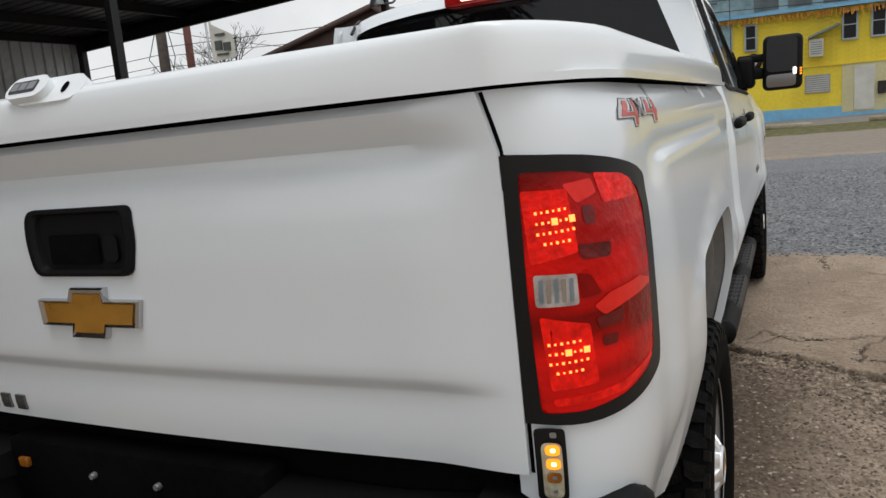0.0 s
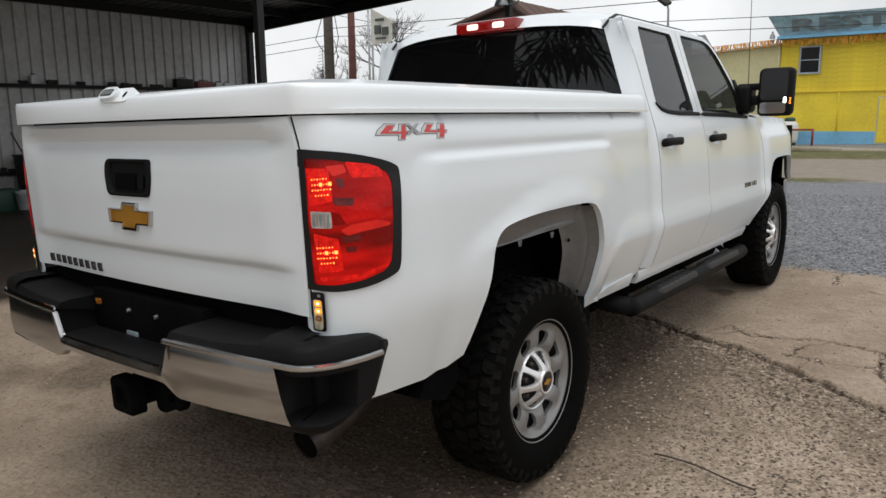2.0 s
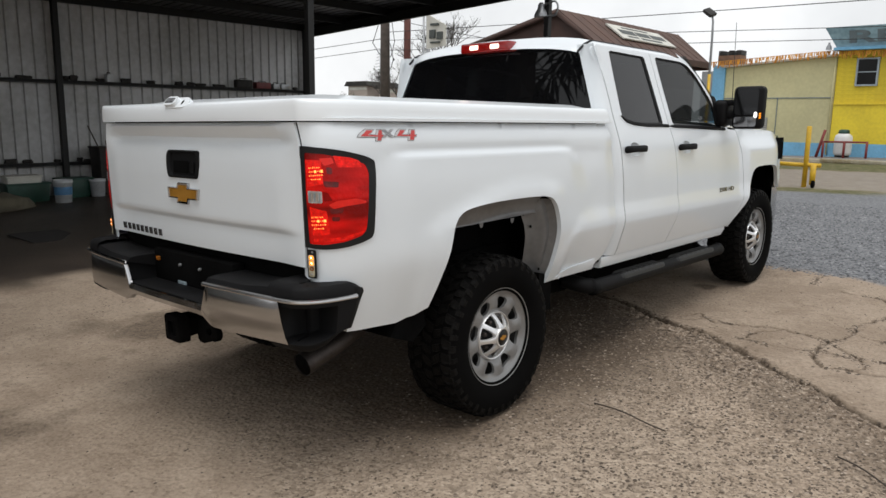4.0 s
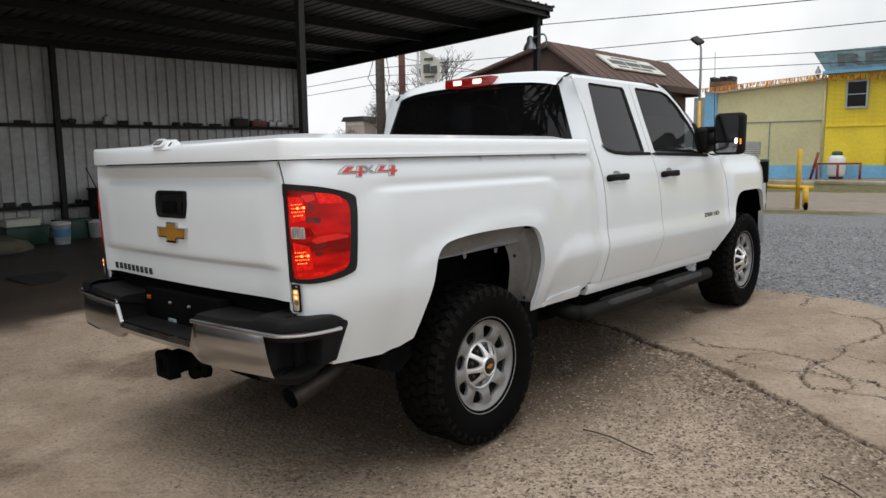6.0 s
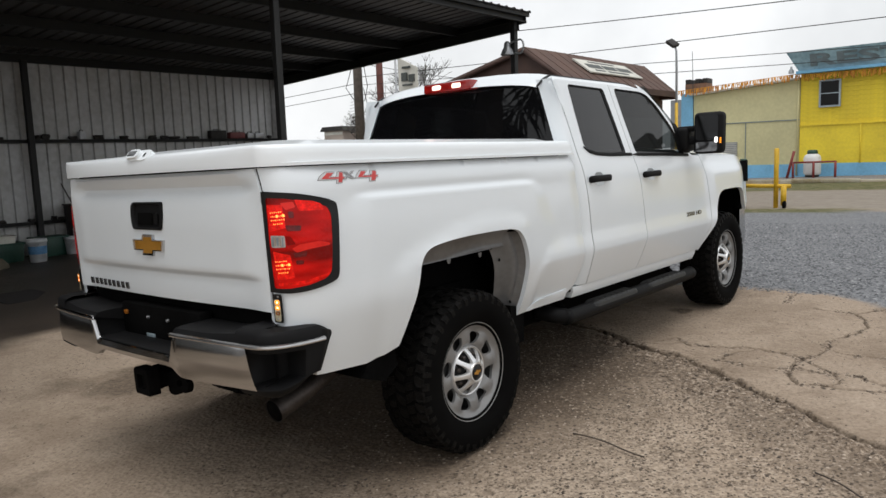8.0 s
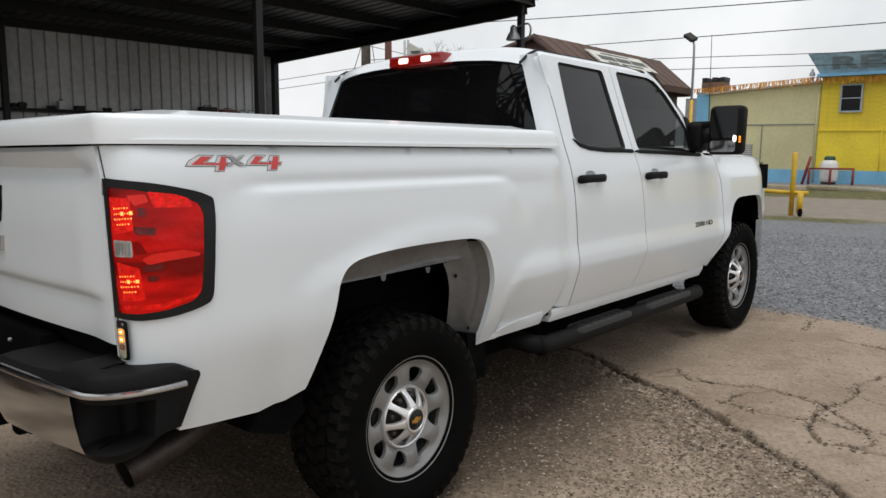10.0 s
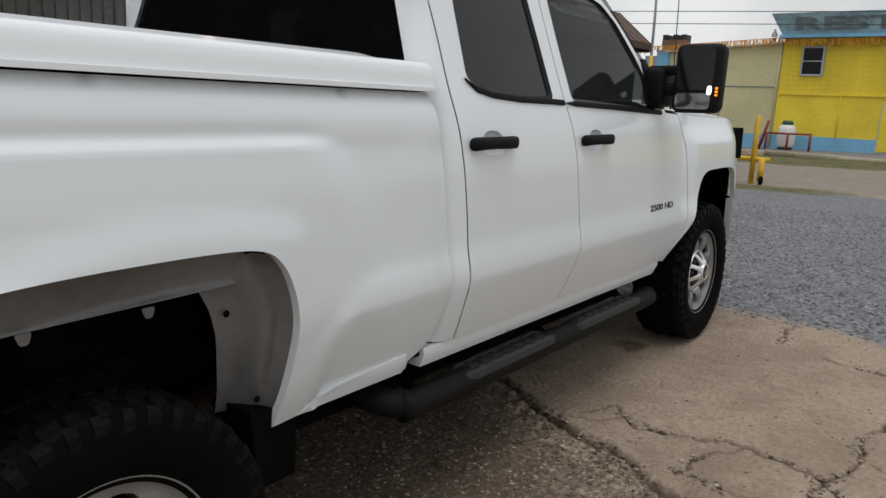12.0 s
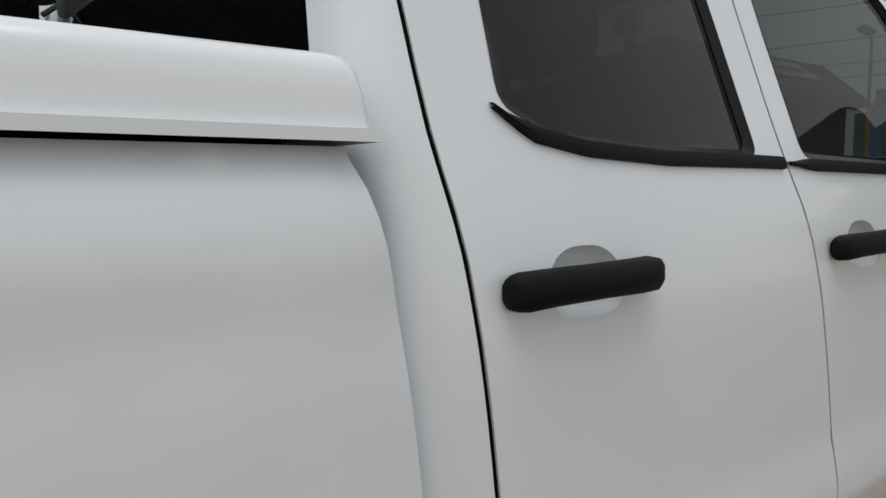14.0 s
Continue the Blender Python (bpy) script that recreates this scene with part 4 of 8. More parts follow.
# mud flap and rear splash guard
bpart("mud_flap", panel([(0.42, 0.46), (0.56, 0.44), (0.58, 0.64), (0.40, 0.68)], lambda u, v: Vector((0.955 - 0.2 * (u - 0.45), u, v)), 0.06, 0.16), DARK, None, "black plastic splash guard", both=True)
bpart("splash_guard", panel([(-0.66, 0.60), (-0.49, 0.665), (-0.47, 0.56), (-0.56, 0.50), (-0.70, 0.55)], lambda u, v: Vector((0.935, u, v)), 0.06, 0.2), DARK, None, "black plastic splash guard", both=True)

# ---- cab ----
DOOR_BACK = curve2([(1.238, 0.672), (1.238, 0.85), (1.240, 1.09), (1.225, 1.36), (1.208, 1.5), (1.205, 1.69), (1.19, 1.85), (1.18, 1.93), (1.205, 1.957)], 3)
DOOR_GAP = curve2([(1.945, 0.672), (1.965, 0.72), (2.008, 0.87), (2.015, 1.03), (1.985, 1.34), (1.945, 1.5), (1.92, 1.75), (1.905, 1.957)], 3)
DOOR_FRONT = curve2([(3.10, 0.672), (3.20, 0.79), (3.235, 0.95), (3.232, 1.1), (3.205, 1.30), (3.15, 1.44)], 3)
G = 0.003


def side_at(off):
    return lambda u, v: Vector((skin(u, v) + off, u, v))


WIN_REAR = rounded([(1.318, 1.535), (1.40, 1.497), (1.60, 1.484), (1.862, 1.482), (1.838, 1.70), (1.81, 1.925), (1.345, 1.932), (1.330, 1.75)], 0.025)
HANDLES = ((1.268, 1.328), (2.036, 1.328))


def dish_ring(y0, v, r, n=28):
    out = []
    for k in range(n):
        a = 2 * math.pi * k / n
        c, q = math.cos(a), math.sin(a)
        out.append((y0 + 0.142 + 0.066 * r * math.copysign(abs(c) ** 0.75, c) * (1 - 0.14 * q), v - 0.002 + 0.043 * r * math.copysign(abs(q) ** 0.8, q)))
    return out


WIN_FRONT = rounded([(2.015, 1.482), (2.42, 1.470), (2.86, 1.455), (2.84, 1.56), (2.74, 1.70), (2.60, 1.84), (2.48, 1.912), (2.38, 1.93), (1.975, 1.935), (1.99, 1.70)], 0.03)
rear_door = bpart("rear_door", panel([(u + 0.005, v) for u, v in DOOR_BACK] + [(u - G, v) for u, v in DOOR_GAP[::-1]], side_at(0), 0.036, 0.02, holes=[WIN_REAR, dish_ring(*HANDLES[0], 1.0)], creases=RIDGE_LINES(1.26, 1.98)), PAINT)
front_door = bpart("front_door", panel([(u + G, v) for u, v in DOOR_GAP] + curve2([(2.40, 1.955), (2.52, 1.918), (2.66, 1.82), (2.80, 1.68), (2.93, 1.50), (2.97, 1.45)], 3) + [(u - G, v) for u, v in DOOR_FRONT[::-1]], side_at(0), 0.036, 0.02, holes=[WIN_FRONT, dish_ring(*HANDLES[1], 1.0)], creases=RIDGE_LINES(2.04, 3.18)), PAINT)
for d in (rear_door, front_door):
    t = new(d.name, mirror_x(d.data))
    t.parent = truck
for hole, host, mat, label in ((WIN_REAR, rear_door, TINT, "dark tinted door glass"), (WIN_FRONT, front_door, TINT_FRONT, "lightly tinted door glass")):
    big = [(u + (u - 1.6 if hole is WIN_REAR else u - 2.4) * 0.012, v + (v - 1.7) * 0.012) for u, v in hole]
    g = panel(big, side_at(-0.012), 0.06, 0.004)
    bmesh.ops.transform(g, matrix=SHEAR, verts=g.verts)
    glass_ob = part("door_glass", g, mat, host, label)
    t = new("door_glass", mirror_x(glass_ob.data))
    t.parent = truck
    # the black seal round the pane
    seal = bmesh.new()
    ring = dense(list(hole), 0.03)
    cx, cv = np.mean([p[0] for p in ring]), np.mean([p[1] for p in ring])
    outer = [side_at(0.0015)(u, v) for u, v in ring]
    inner = [side_at(-0.010)(u + (cx - u) * 0.045, v + (cv - v) * 0.05) for u, v in ring]
    ov, iv = [seal.verts.new(p) for p in outer], [seal.verts.new(p) for p in inner]
    for i in range(len(ring)):
        j = (i + 1) % len(ring)
        seal.faces.new((ov[i], ov[j], iv[j], iv[i]))
    bmesh.ops.transform(seal, matrix=SHEAR, verts=seal.verts)
    part("window_seal", seal, TRIM, host, "black rubber window seal")


def belt(u):
    return lerp_table([(1.27, 1.565), (1.31, 1.527), (1.36, 1.502), (1.45, 1.486), (1.62, 1.476), (1.86, 1.474), (2.4, 1.463), (2.9, 1.449)], u)


for a, b, host in ((1.304, 1.935, rear_door), (1.955, 2.92, front_door)):
    bm = bmesh.new()
    rows = []
    for k in range(33):
        u = a + (b - a) * k / 32
        w = 0.011 * (0.25 + 0.75 * smoothstep(0, 3, k))
        c = belt(u)
        rows.append([bm.verts.new(side_at(o)(u, c + dv)) for o, dv in ((0.0, -w), (0.007, -w * 0.8), (0.010, 0), (0.007, w * 0.9), (-0.008, w * 1.2))])
    for p, q in zip(rows, rows[1:]):
        for i in range(4):
            bm.faces.new((p[i], q[i], q[i + 1], p[i + 1]))
    bmesh.ops.transform(bm, matrix=SHEAR, verts=bm.verts)
    ob = part("belt_moulding", bm, PLASTIC, host, "black plastic window moulding")

for (y0, v), host in zip(HANDLES, (rear_door, front_door)):
    bm = bmesh.new()
    prof = [(-0.002, 0.014, 0.009), (0.0, 0.022, 0.015), (0.004, 0.029, 0.019), (0.014, 0.035, 0.022), (0.05, 0.040, 0.0225), (0.13, 0.045, 0.022), (0.20, 0.043, 0.022), (0.240, 0.037, 0.0225), (0.253, 0.031, 0.019), (0.258, 0.024, 0.014), (0.260, 0.014, 0.008)]
    rows = []
    for dy, out, hh in prof:
        y = y0 + dy
        s = skin(y, v)
        hi, lo = hh * (1.0 - 0.06 * dy / 0.262), hh * (1.0 - 0.12 * (0.02 < dy < 0.2))
        tilt = 0.004 * (dy / 0.262 - 0.5)
        ring = [(out * 0.35, -lo), (out * 0.85, -lo * 0.9), (out, -lo * 0.45), (out, hi * 0.5), (out * 0.85, hi * 0.92), (out * 0.35, hi), (min(0.012, out * 0.3), hi * 0.5), (min(0.012, out * 0.3), -lo * 0.5)]
        rows.append([bm.verts.new((s + o, y, v + d + tilt)) for o, d in ring])
    for p, q in zip(rows, rows[1:]):
        for i in range(8):
            j = (i + 1) % 8
            bm.faces.new((p[i], p[j], q[j], q[i]))
    bm.faces.new(rows[0])
    bm.faces.new(rows[-1][::-1])
    bmesh.ops.recalc_face_normals(bm, faces=bm.faces)
    bmesh.ops.transform(bm, matrix=SHEAR, verts=bm.verts)
    h = part("door_handle", bm, PLASTIC, host, "black plastic pull handle", sharp=60)
    t = new("door_handle", mirror_x(h.data))
    t.parent = truck
    # the shallow dish behind the grip
    bm = bmesh.new()
    rings = []
    for r, dep in ((1.0, -0.0005), (0.95, -0.004), (0.86, -0.011), (0.68, -0.018), (0.35, -0.021)):
        ring = [bm.verts.new(side_at(dep)(u, w)) for u, w in dish_ring(y0, v, r)]
        rings.append(ring)
    for p, q in zip(rings, rings[1:]):
        for k in range(28):
            bm.faces.new((p[k], p[(k + 1) % 28], q[(k + 1) % 28], q[k]))
    bm.faces.new(rings[-1])
    bmesh.ops.transform(bm, matrix=SHEAR, verts=bm.verts)
    part("handle_dish", bm, PAINT, host)

# black lines laid in the door gaps to paint their shade
back_gap_line = [(skin(u, v) - 0.007, u + 0.001, v - RAKE * u) for u, v in DOOR_BACK if v < 1.80]
gap_line = [(skin(u, v) - 0.0055, u, v - RAKE * u) for u, v in DOOR_GAP if v < 1.94]
fore_line = [(skin(u, v) - 0.0055, u, v - RAKE * u) for u, v in DOOR_FRONT]
for sd in (1, -1):
    for line, r in ((back_gap_line, 0.0055), (gap_line, 0.0035), (fore_line, 0.0035)):
        part("door_seal", tube([(sd * a, b, c) for a, b, c in line], r, 8), DARK, truck, "black line for the shade in the door gap")

# cab corner between bed and rear door, wrapping round to the back glass
def glass_edge(v):
    return lerp_table([(1.0, 0.86), (1.5, 0.852), (1.56, 0.842), (1.93, 0.70), (2.0, 0.66)], v)


def pillar(u, v):
    xs = skin(1.21, v)
    a, b = Vector((glass_edge(v), 1.135 + 0.07 * max(0, v - 1.56) / 0.37)), Vector((xs, lerp_table([(q, p) for p, q in DOOR_BACK[:-3]], v) - G))
    c = Vector((xs - 0.012, a.y + 0.006))
    p = a * (1 - u) ** 2 + c * 2 * u * (1 - u) + b * u * u
    if v < 1.5:
        p = Vector((min(p.x, xs - 0.034 * (1 - u) ** 2), p.y))
    return Vector((p.x, p.y, v))


bm = bmesh.new()
vs = np.linspace(0.672, 1.965, 40)
rows = [[bm.verts.new(pillar(k / 10, v)) for k in range(11)] for v in vs]
for p, q in zip(rows, rows[1:]):
    for i in range(10):
        bm.faces.new((p[i], p[i + 1], q[i + 1], q[i]))
bpart("cab_corner", bm, PAINT, both=True)

# roof
def roof_z(x, y):
    ax = abs(x)
    z = lerp_table([(0, 2.046), (0.3, 2.040), (0.5, 2.028), (0.62, 2.014), (0.70, 1.998), (0.76, 1.982), (0.80, 1.966), (0.82, 1.945)], ax)
    z -= 0.085 * (1 - smoothstep(1.13, 1.31, y)) ** 1.5
    z -= 0.075 * smoothstep(2.25, 2.75, y) * (0.6 + 0.4 * (1 - ax))
    return z


def roof_edge(y):
    return lerp_table([(1.15, 0.70), (1.19, 0.775), (1.22, 0.815), (2.3, 0.822), (2.62, 0.80)], y)


bm = bmesh.new()
ys = list(np.linspace(1.15, 1.35, 10)) + list(np.linspace(1.4, 2.62, 22))
ts = np.linspace(-1, 1, 41)
rows = []
for y in ys:
    w = roof_edge(y)
    rows.append([bm.verts.new((math.copysign(abs(t) ** 0.85, t) * w, y + 0.05 * abs(t) ** 3 * (1 - smoothstep(1.15, 1.4, y)) + 0.25 * (1 - t * t) * smoothstep(2.4, 2.62, y) * 0.3, roof_z(t * w, y))) for t in ts])
for p, q in zip(rows, rows[1:]):
    for i in range(40):
        bm.faces.new((p[i], p[i + 1], q[i + 1], q[i]))
roof = bpart("roof", bm, PAINT)
for s in (-1, 1):
    pts = [(s * lerp_table([(1.15, 0.715), (1.3, 0.735), (2.5, 0.735)], y), y, roof_z(0.735, y) + 0.003) for y in np.linspace(1.165, 2.55, 24)]
    bpart("roof_moulding", tube(pts, 0.008, 6), TRIM, roof, "black roof ditch moulding")

# back glass in its black frame
def back(off):
    return lambda u, v: Vector((u, 1.135 + 0.07 * max(0, v - 1.5) / 0.43 + 0.035 * (u / 0.8) ** 2 * 0.4 - off, v))


glass = [(-0.838, 1.40), (0.838, 1.40), (0.838, 1.57), (0.70, 1.925), (0.4, 1.945), (0, 1.95), (-0.4, 1.945), (-0.70, 1.925), (-0.838, 1.57)]
bpart("rear_window", panel(rounded(glass, 0.04), back(0.0), 0.07, 0.006, (0, 1, 0), flip=False), TINT_BACK, None, "dark tinted rear window")
# high brake lamp
def lamp_block(x0, x1, v0, v1, mat, name, host, out=0.03, label=""):
    bm = box(x0, x1, 1.155 - out, 1.23, v0, v1, 0.012, 2)
    for q in bm.verts:
        q.co.y += 0.10 * (q.co.z - v0) + 0.06 * q.co.x ** 2
    return bpart(name, bm, mat, host, label)


brake = lamp_block(-0.195, 0.215, 1.958, 2.022, LENS_BRAKE, "brake_lamp", None, 0.028, "red high-level brake lamp")
for x0, x1 in ((-0.115, -0.035), (0.06, 0.14)):
    lamp_block(x0, x1, 1.972, 2.008, LAMP_BRAKE, "bulb", brake, 0.032, "lit reflector behind the lens")

# rocker panel, fender, hood, windscreen, nose
bpart("rocker_panel", panel([(1.10, 0.602), (3.06, 0.598), (3.09, 0.668), (1.10, 0.668)], lambda u, v: Vector((skin(2.0, v) - 0.012 * smoothstep(0.655, 0.668, v) - 0.004, u, v)), 0.03, 0.05), PAINT, both=True)
FARCH = curve2([(3.12, 0.66), (3.20, 0.74), (3.285, 0.86), (3.345, 1.0), (3.40, 1.09), (3.49, 1.133), (3.65, 1.142), (3.93, 1.138), (4.05, 1.09), (4.13, 0.99), (4.16, 0.925)], 3)
bpart("front_fender", panel(FARCH + [(4.35, 0.925), (4.55, 0.97), (4.60, 1.30), (4.45, 1.40), (4.0, 1.432), (3.4, 1.452), (3.15, 1.452)] + [(u + G, v) for u, v in DOOR_FRONT[::-1]], side_at(0), 0.04, 0.03), PAINT, both=True)
bm = bmesh.new()
rows = []
for y in np.linspace(2.98, 4.62, 20):
    w = 0.955 - 0.10 * smoothstep(4.0, 4.62, y)
    rows.append([bm.verts.new((t * w, y, lerp_table([(2.98, 1.53), (3.3, 1.515), (4.2, 1.49), (4.62, 1.38)], y) - 0.065 * abs(t) ** 3 + 0.012 * math.exp(-((abs(t) - 0.5) / 0.12) ** 2))) for t in np.linspace(-1, 1, 25)])
for p, q in zip(rows, rows[1:]):
    for i in range(24):
        bm.faces.new((p[i], p[i + 1], q[i + 1], q[i]))
bpart("hood", bm, PAINT)
bm = bmesh.new()
rows = []
for k in range(12):
    t = k / 11
    w = 0.79 + 0.12 * t
    rows.append([bm.verts.new((s * w, 2.55 + 0.62 * t + 0.12 * (1 - s * s), 1.985 - 0.47 * t)) for s in np.linspace(-1, 1, 17)])
for p, q in zip(rows, rows[1:]):
    for i in range(16):
        bm.faces.new((p[i], p[i + 1], q[i + 1], q[i]))
bpart("windscreen", bm, TINT_FRONT, None, "clear front windscreen")
bm = bmesh.new()
rows = []
for y in np.linspace(2.38, 3.02, 16):
    v = lerp_table([(2.38, 1.957), (2.52, 1.92), (2.66, 1.82), (2.80, 1.68), (2.93, 1.50), (3.02, 1.42)], y)
    x = skin(y, v)
    rows.append([bm.verts.new(p) for p in ((x, y - 0.01, v - 0.02), (x - 0.006, y + 0.012, v + 0.004), (x - 0.03, y + 0.04, v + 0.02), (x - 0.075, y + 0.10, v + 0.045))])
for p, q in zip(rows, rows[1:]):
    for i in range(3):
        bm.faces.new((p[i], q[i], q[i + 1], p[i + 1]))
bmesh.ops.recalc_face_normals(bm, faces=bm.faces)
bpart("windscreen_pillar", bm, PAINT, both=True)
bpart("grille", box(-0.78, 0.78, 4.50, 4.64, 0.92, 1.36, 0.03), PLASTIC, None, "black front grille")
bpart("headlight", box(0.60, 0.86, 4.44, 4.60, 1.05, 1.33, 0.03), LENS_CLEAR, None, "clear front headlight", both=True)
nose = bmesh.new()
rows = []
for t in np.linspace(-1, 1, 61):
    a = abs(t)
    if a < 0.7:
        x, y = 0.72 * a / 0.7, 4.72 - 0.06 * (a / 0.7) ** 4
    else:
        f = (a - 0.7) / 0.3
        x, y = 0.72 * (1 - f) ** 2 + 0.955 * 2 * f * (1 - f) + 0.955 * f * f, 4.66 * (1 - f) ** 2 + 4.58 * 2 * f * (1 - f) + 4.17 * f * f
    x = math.copysign(x, t)
    rows.append([nose.verts.new((x * (1 - 0.06 * (dy > 0.03) * (a < 0.9)), y - dy * (a < 0.7), v)) for dy, v in ((0.06, 0.60), (0.0, 0.63), (-0.01, 0.76), (0.0, 0.90), (0.08, 0.92))])
for p, q in zip(rows, rows[1:]):
    for i in range(4):
        nose.faces.new((p[i], q[i], q[i + 1], p[i + 1]))
bpart("front_bumper", nose, CHROME, None, "chrome front bumper")

# ---- tailgate ----
def gate(off=0.0):
    prof = [(0.9, 0.013), (0.94, 0.008), (0.985, 0.008), (1.018, 0.010), (1.026, 0.010), (1.030, 0.008), (1.040, -0.002), (1.049, -0.009), (1.058, -0.012), (1.075, -0.013), (1.12, -0.013), (1.25, -0.014), (1.33, -0.008), (1.372, 0.004), (1.398, 0.022), (1.415, 0.022), (1.436, 0.002), (1.452, -0.008), (1.468, -0.008), (1.474, -0.005), (1.480, 0.004)]
    return lambda u, v: Vector((u, -1.058 - 0.034 * (1 - (u / 0.86) ** 2) + lerp_table(prof, v) * (1 - smoothstep(0.68, 0.845, abs(u))) - 0.008 * smoothstep(0.60, 0.846, abs(u)) - off, v))


# black line laid in each tailgate gap to paint its shade
for sd in (1, -1):
    part("tailgate_seal", tube([(sd * (tail_x(v) - 0.003), TAIL_Y + 0.003, v + RAKE * 1.053) for v in np.linspace(0.905, 1.478, 24)], 0.0046, 8), DARK, truck, "black line for the shade in the tailgate gap")
GX = 0.015
HANDLE = rounded([(GX - 0.135, 1.352), (GX + 0.135, 1.352), (GX + 0.138, 1.29), (GX + 0.124, 1.230), (GX - 0.124, 1.230), (GX - 0.138, 1.29)], 0.02)
gate_outline = [(-0.846, 0.905), (0.846, 0.905), (0.846, 1.34), (0.844, 1.393), (0.832, 1.437), (0.820, 1.479), (-0.820, 1.479), (-0.832, 1.437), (-0.844, 1.393), (-0.846, 1.34)]
tailgate = bpart("tailgate", panel(gate_outline, gate(), 0.026, 0.02, (0, 1, 0), holes=[HANDLE], creases=[[(-0.838, v), (0.838, v)] for v in (0.985, 1.018, 1.026, 1.030, 1.040, 1.049, 1.058, 1.075, 1.372, 1.398, 1.415)]), PAINT, None, "white tailgate")
bezel = bmesh.new()
ring = dense(HANDLE, 0.02)
lay_out = [(1.05, 0.002), (1.04, 0.008), (0.93, 0.010), (0.86, 0.004), (0.84, -0.004)]
loops = [[bezel.verts.new(gate(o)(GX + (u - GX) * s, 1.291 + (v - 1.291) * s)) for u, v in ring] for s, o in lay_out]
for p, q in zip(loops, loops[1:]):
    for i in range(len(ring)):
        bezel.faces.new((p[i], p[(i + 1) % len(ring)], q[(i + 1) % len(ring)], q[i]))
bezel.faces.new(loops[-1])
bpart("tailgate_handle", bezel, PLASTIC, tailgate, "black plastic tailgate handle")
bpart("grip_recess", panel(rounded([(GX - 0.085, 1.306), (GX + 0.05, 1.306), (GX + 0.05, 1.250), (GX - 0.085, 1.250)], 0.008), gate(0.0015), 0.05, 0.0, (0, 1, 0)), DARK, tailgate)
bpart("lock", panel(rounded([(GX + 0.062, 1.303), (GX + 0.098, 1.303), (GX + 0.098, 1.253), (GX + 0.062, 1.253)], 0.016), gate(0.003), 0.03, 0.004, (0, 1, 0)), TRIM, tailgate)
# plain cross-shaped emblem
emb = [(GX + 0.93 * u, v - 0.016) for u, v in [(-0.146, 1.198), (-0.052, 1.198), (-0.04, 1.222), (0.055, 1.222), (0.05, 1.198), (0.146, 1.198), (0.13, 1.146), (0.045, 1.146), (0.035, 1.122), (-0.06, 1.122), (-0.052, 1.146), (-0.146, 1.146)]]
chrome_bm = bmesh.new()
emb_c = (GX, 1.156)
steps = [[chrome_bm.verts.new(gate(o)(emb_c[0] + (u - emb_c[0]) * k, emb_c[1] + (v - emb_c[1]) * m)) for u, v in emb] for k, m, o in ((1.0, 1.0, -0.006), (1.0, 1.0, 0.010), (0.975, 0.94, 0.015), (0.90, 0.78, 0.011))]
for p, q in zip(steps, steps[1:]):
    for i in range(len(emb)):
        chrome_bm.faces.new((p[i], p[(i + 1) % len(emb)], q[(i + 1) % len(emb)], q[i]))
bmesh.ops.recalc_face_normals(chrome_bm, faces=chrome_bm.faces)
emblem = bpart("emblem", chrome_bm, CHROME, tailgate, "chrome-edged gold cross emblem", sharp=20)
bpart("emblem_face", panel([(emb_c[0] + (u - emb_c[0]) * 0.895, emb_c[1] + (v - emb_c[1]) * 0.76) for u, v in emb], gate(0.0118), 0.03, 0.003, (0, 1, 0)), GOLD, tailgate, "gold emblem face")
for k in range(9):
    u = -0.715 + 0.0515 * k
    bpart("letter_bar", panel([(u - 0.015, 0.923), (u + 0.015, 0.923), (u + 0.015, 0.956), (u - 0.015, 0.956)], gate(0.005), 0.03, 0.005, (0, 1, 0)), BADGE, tailgate, "dark badge bar")

# ---- tail lights ----
def around(off):
    def f(u, v):
        p, q, r = corner_skin(u, v), corner_skin(u - 0.004, v), corner_skin(u + 0.004, v)
        t = (r - q)
        nrm = Vector((t.y, -t.x, 0)).normalized()
        return p + nrm * off
    return f


lc = (-0.955, 1.186)
LENS_O = rounded([(-1.082, 1.364), (-0.99, 1.358), (-0.94, 1.347), (-0.838, 1.318), (-0.828, 1.284), (-0.84, 1.133), (-0.85, 1.055), (-0.868, 1.032), (-0.93, 1.013), (-1.008, 1.003), (-1.080, 1.004), (-1.085, 1.17)], 0.012)


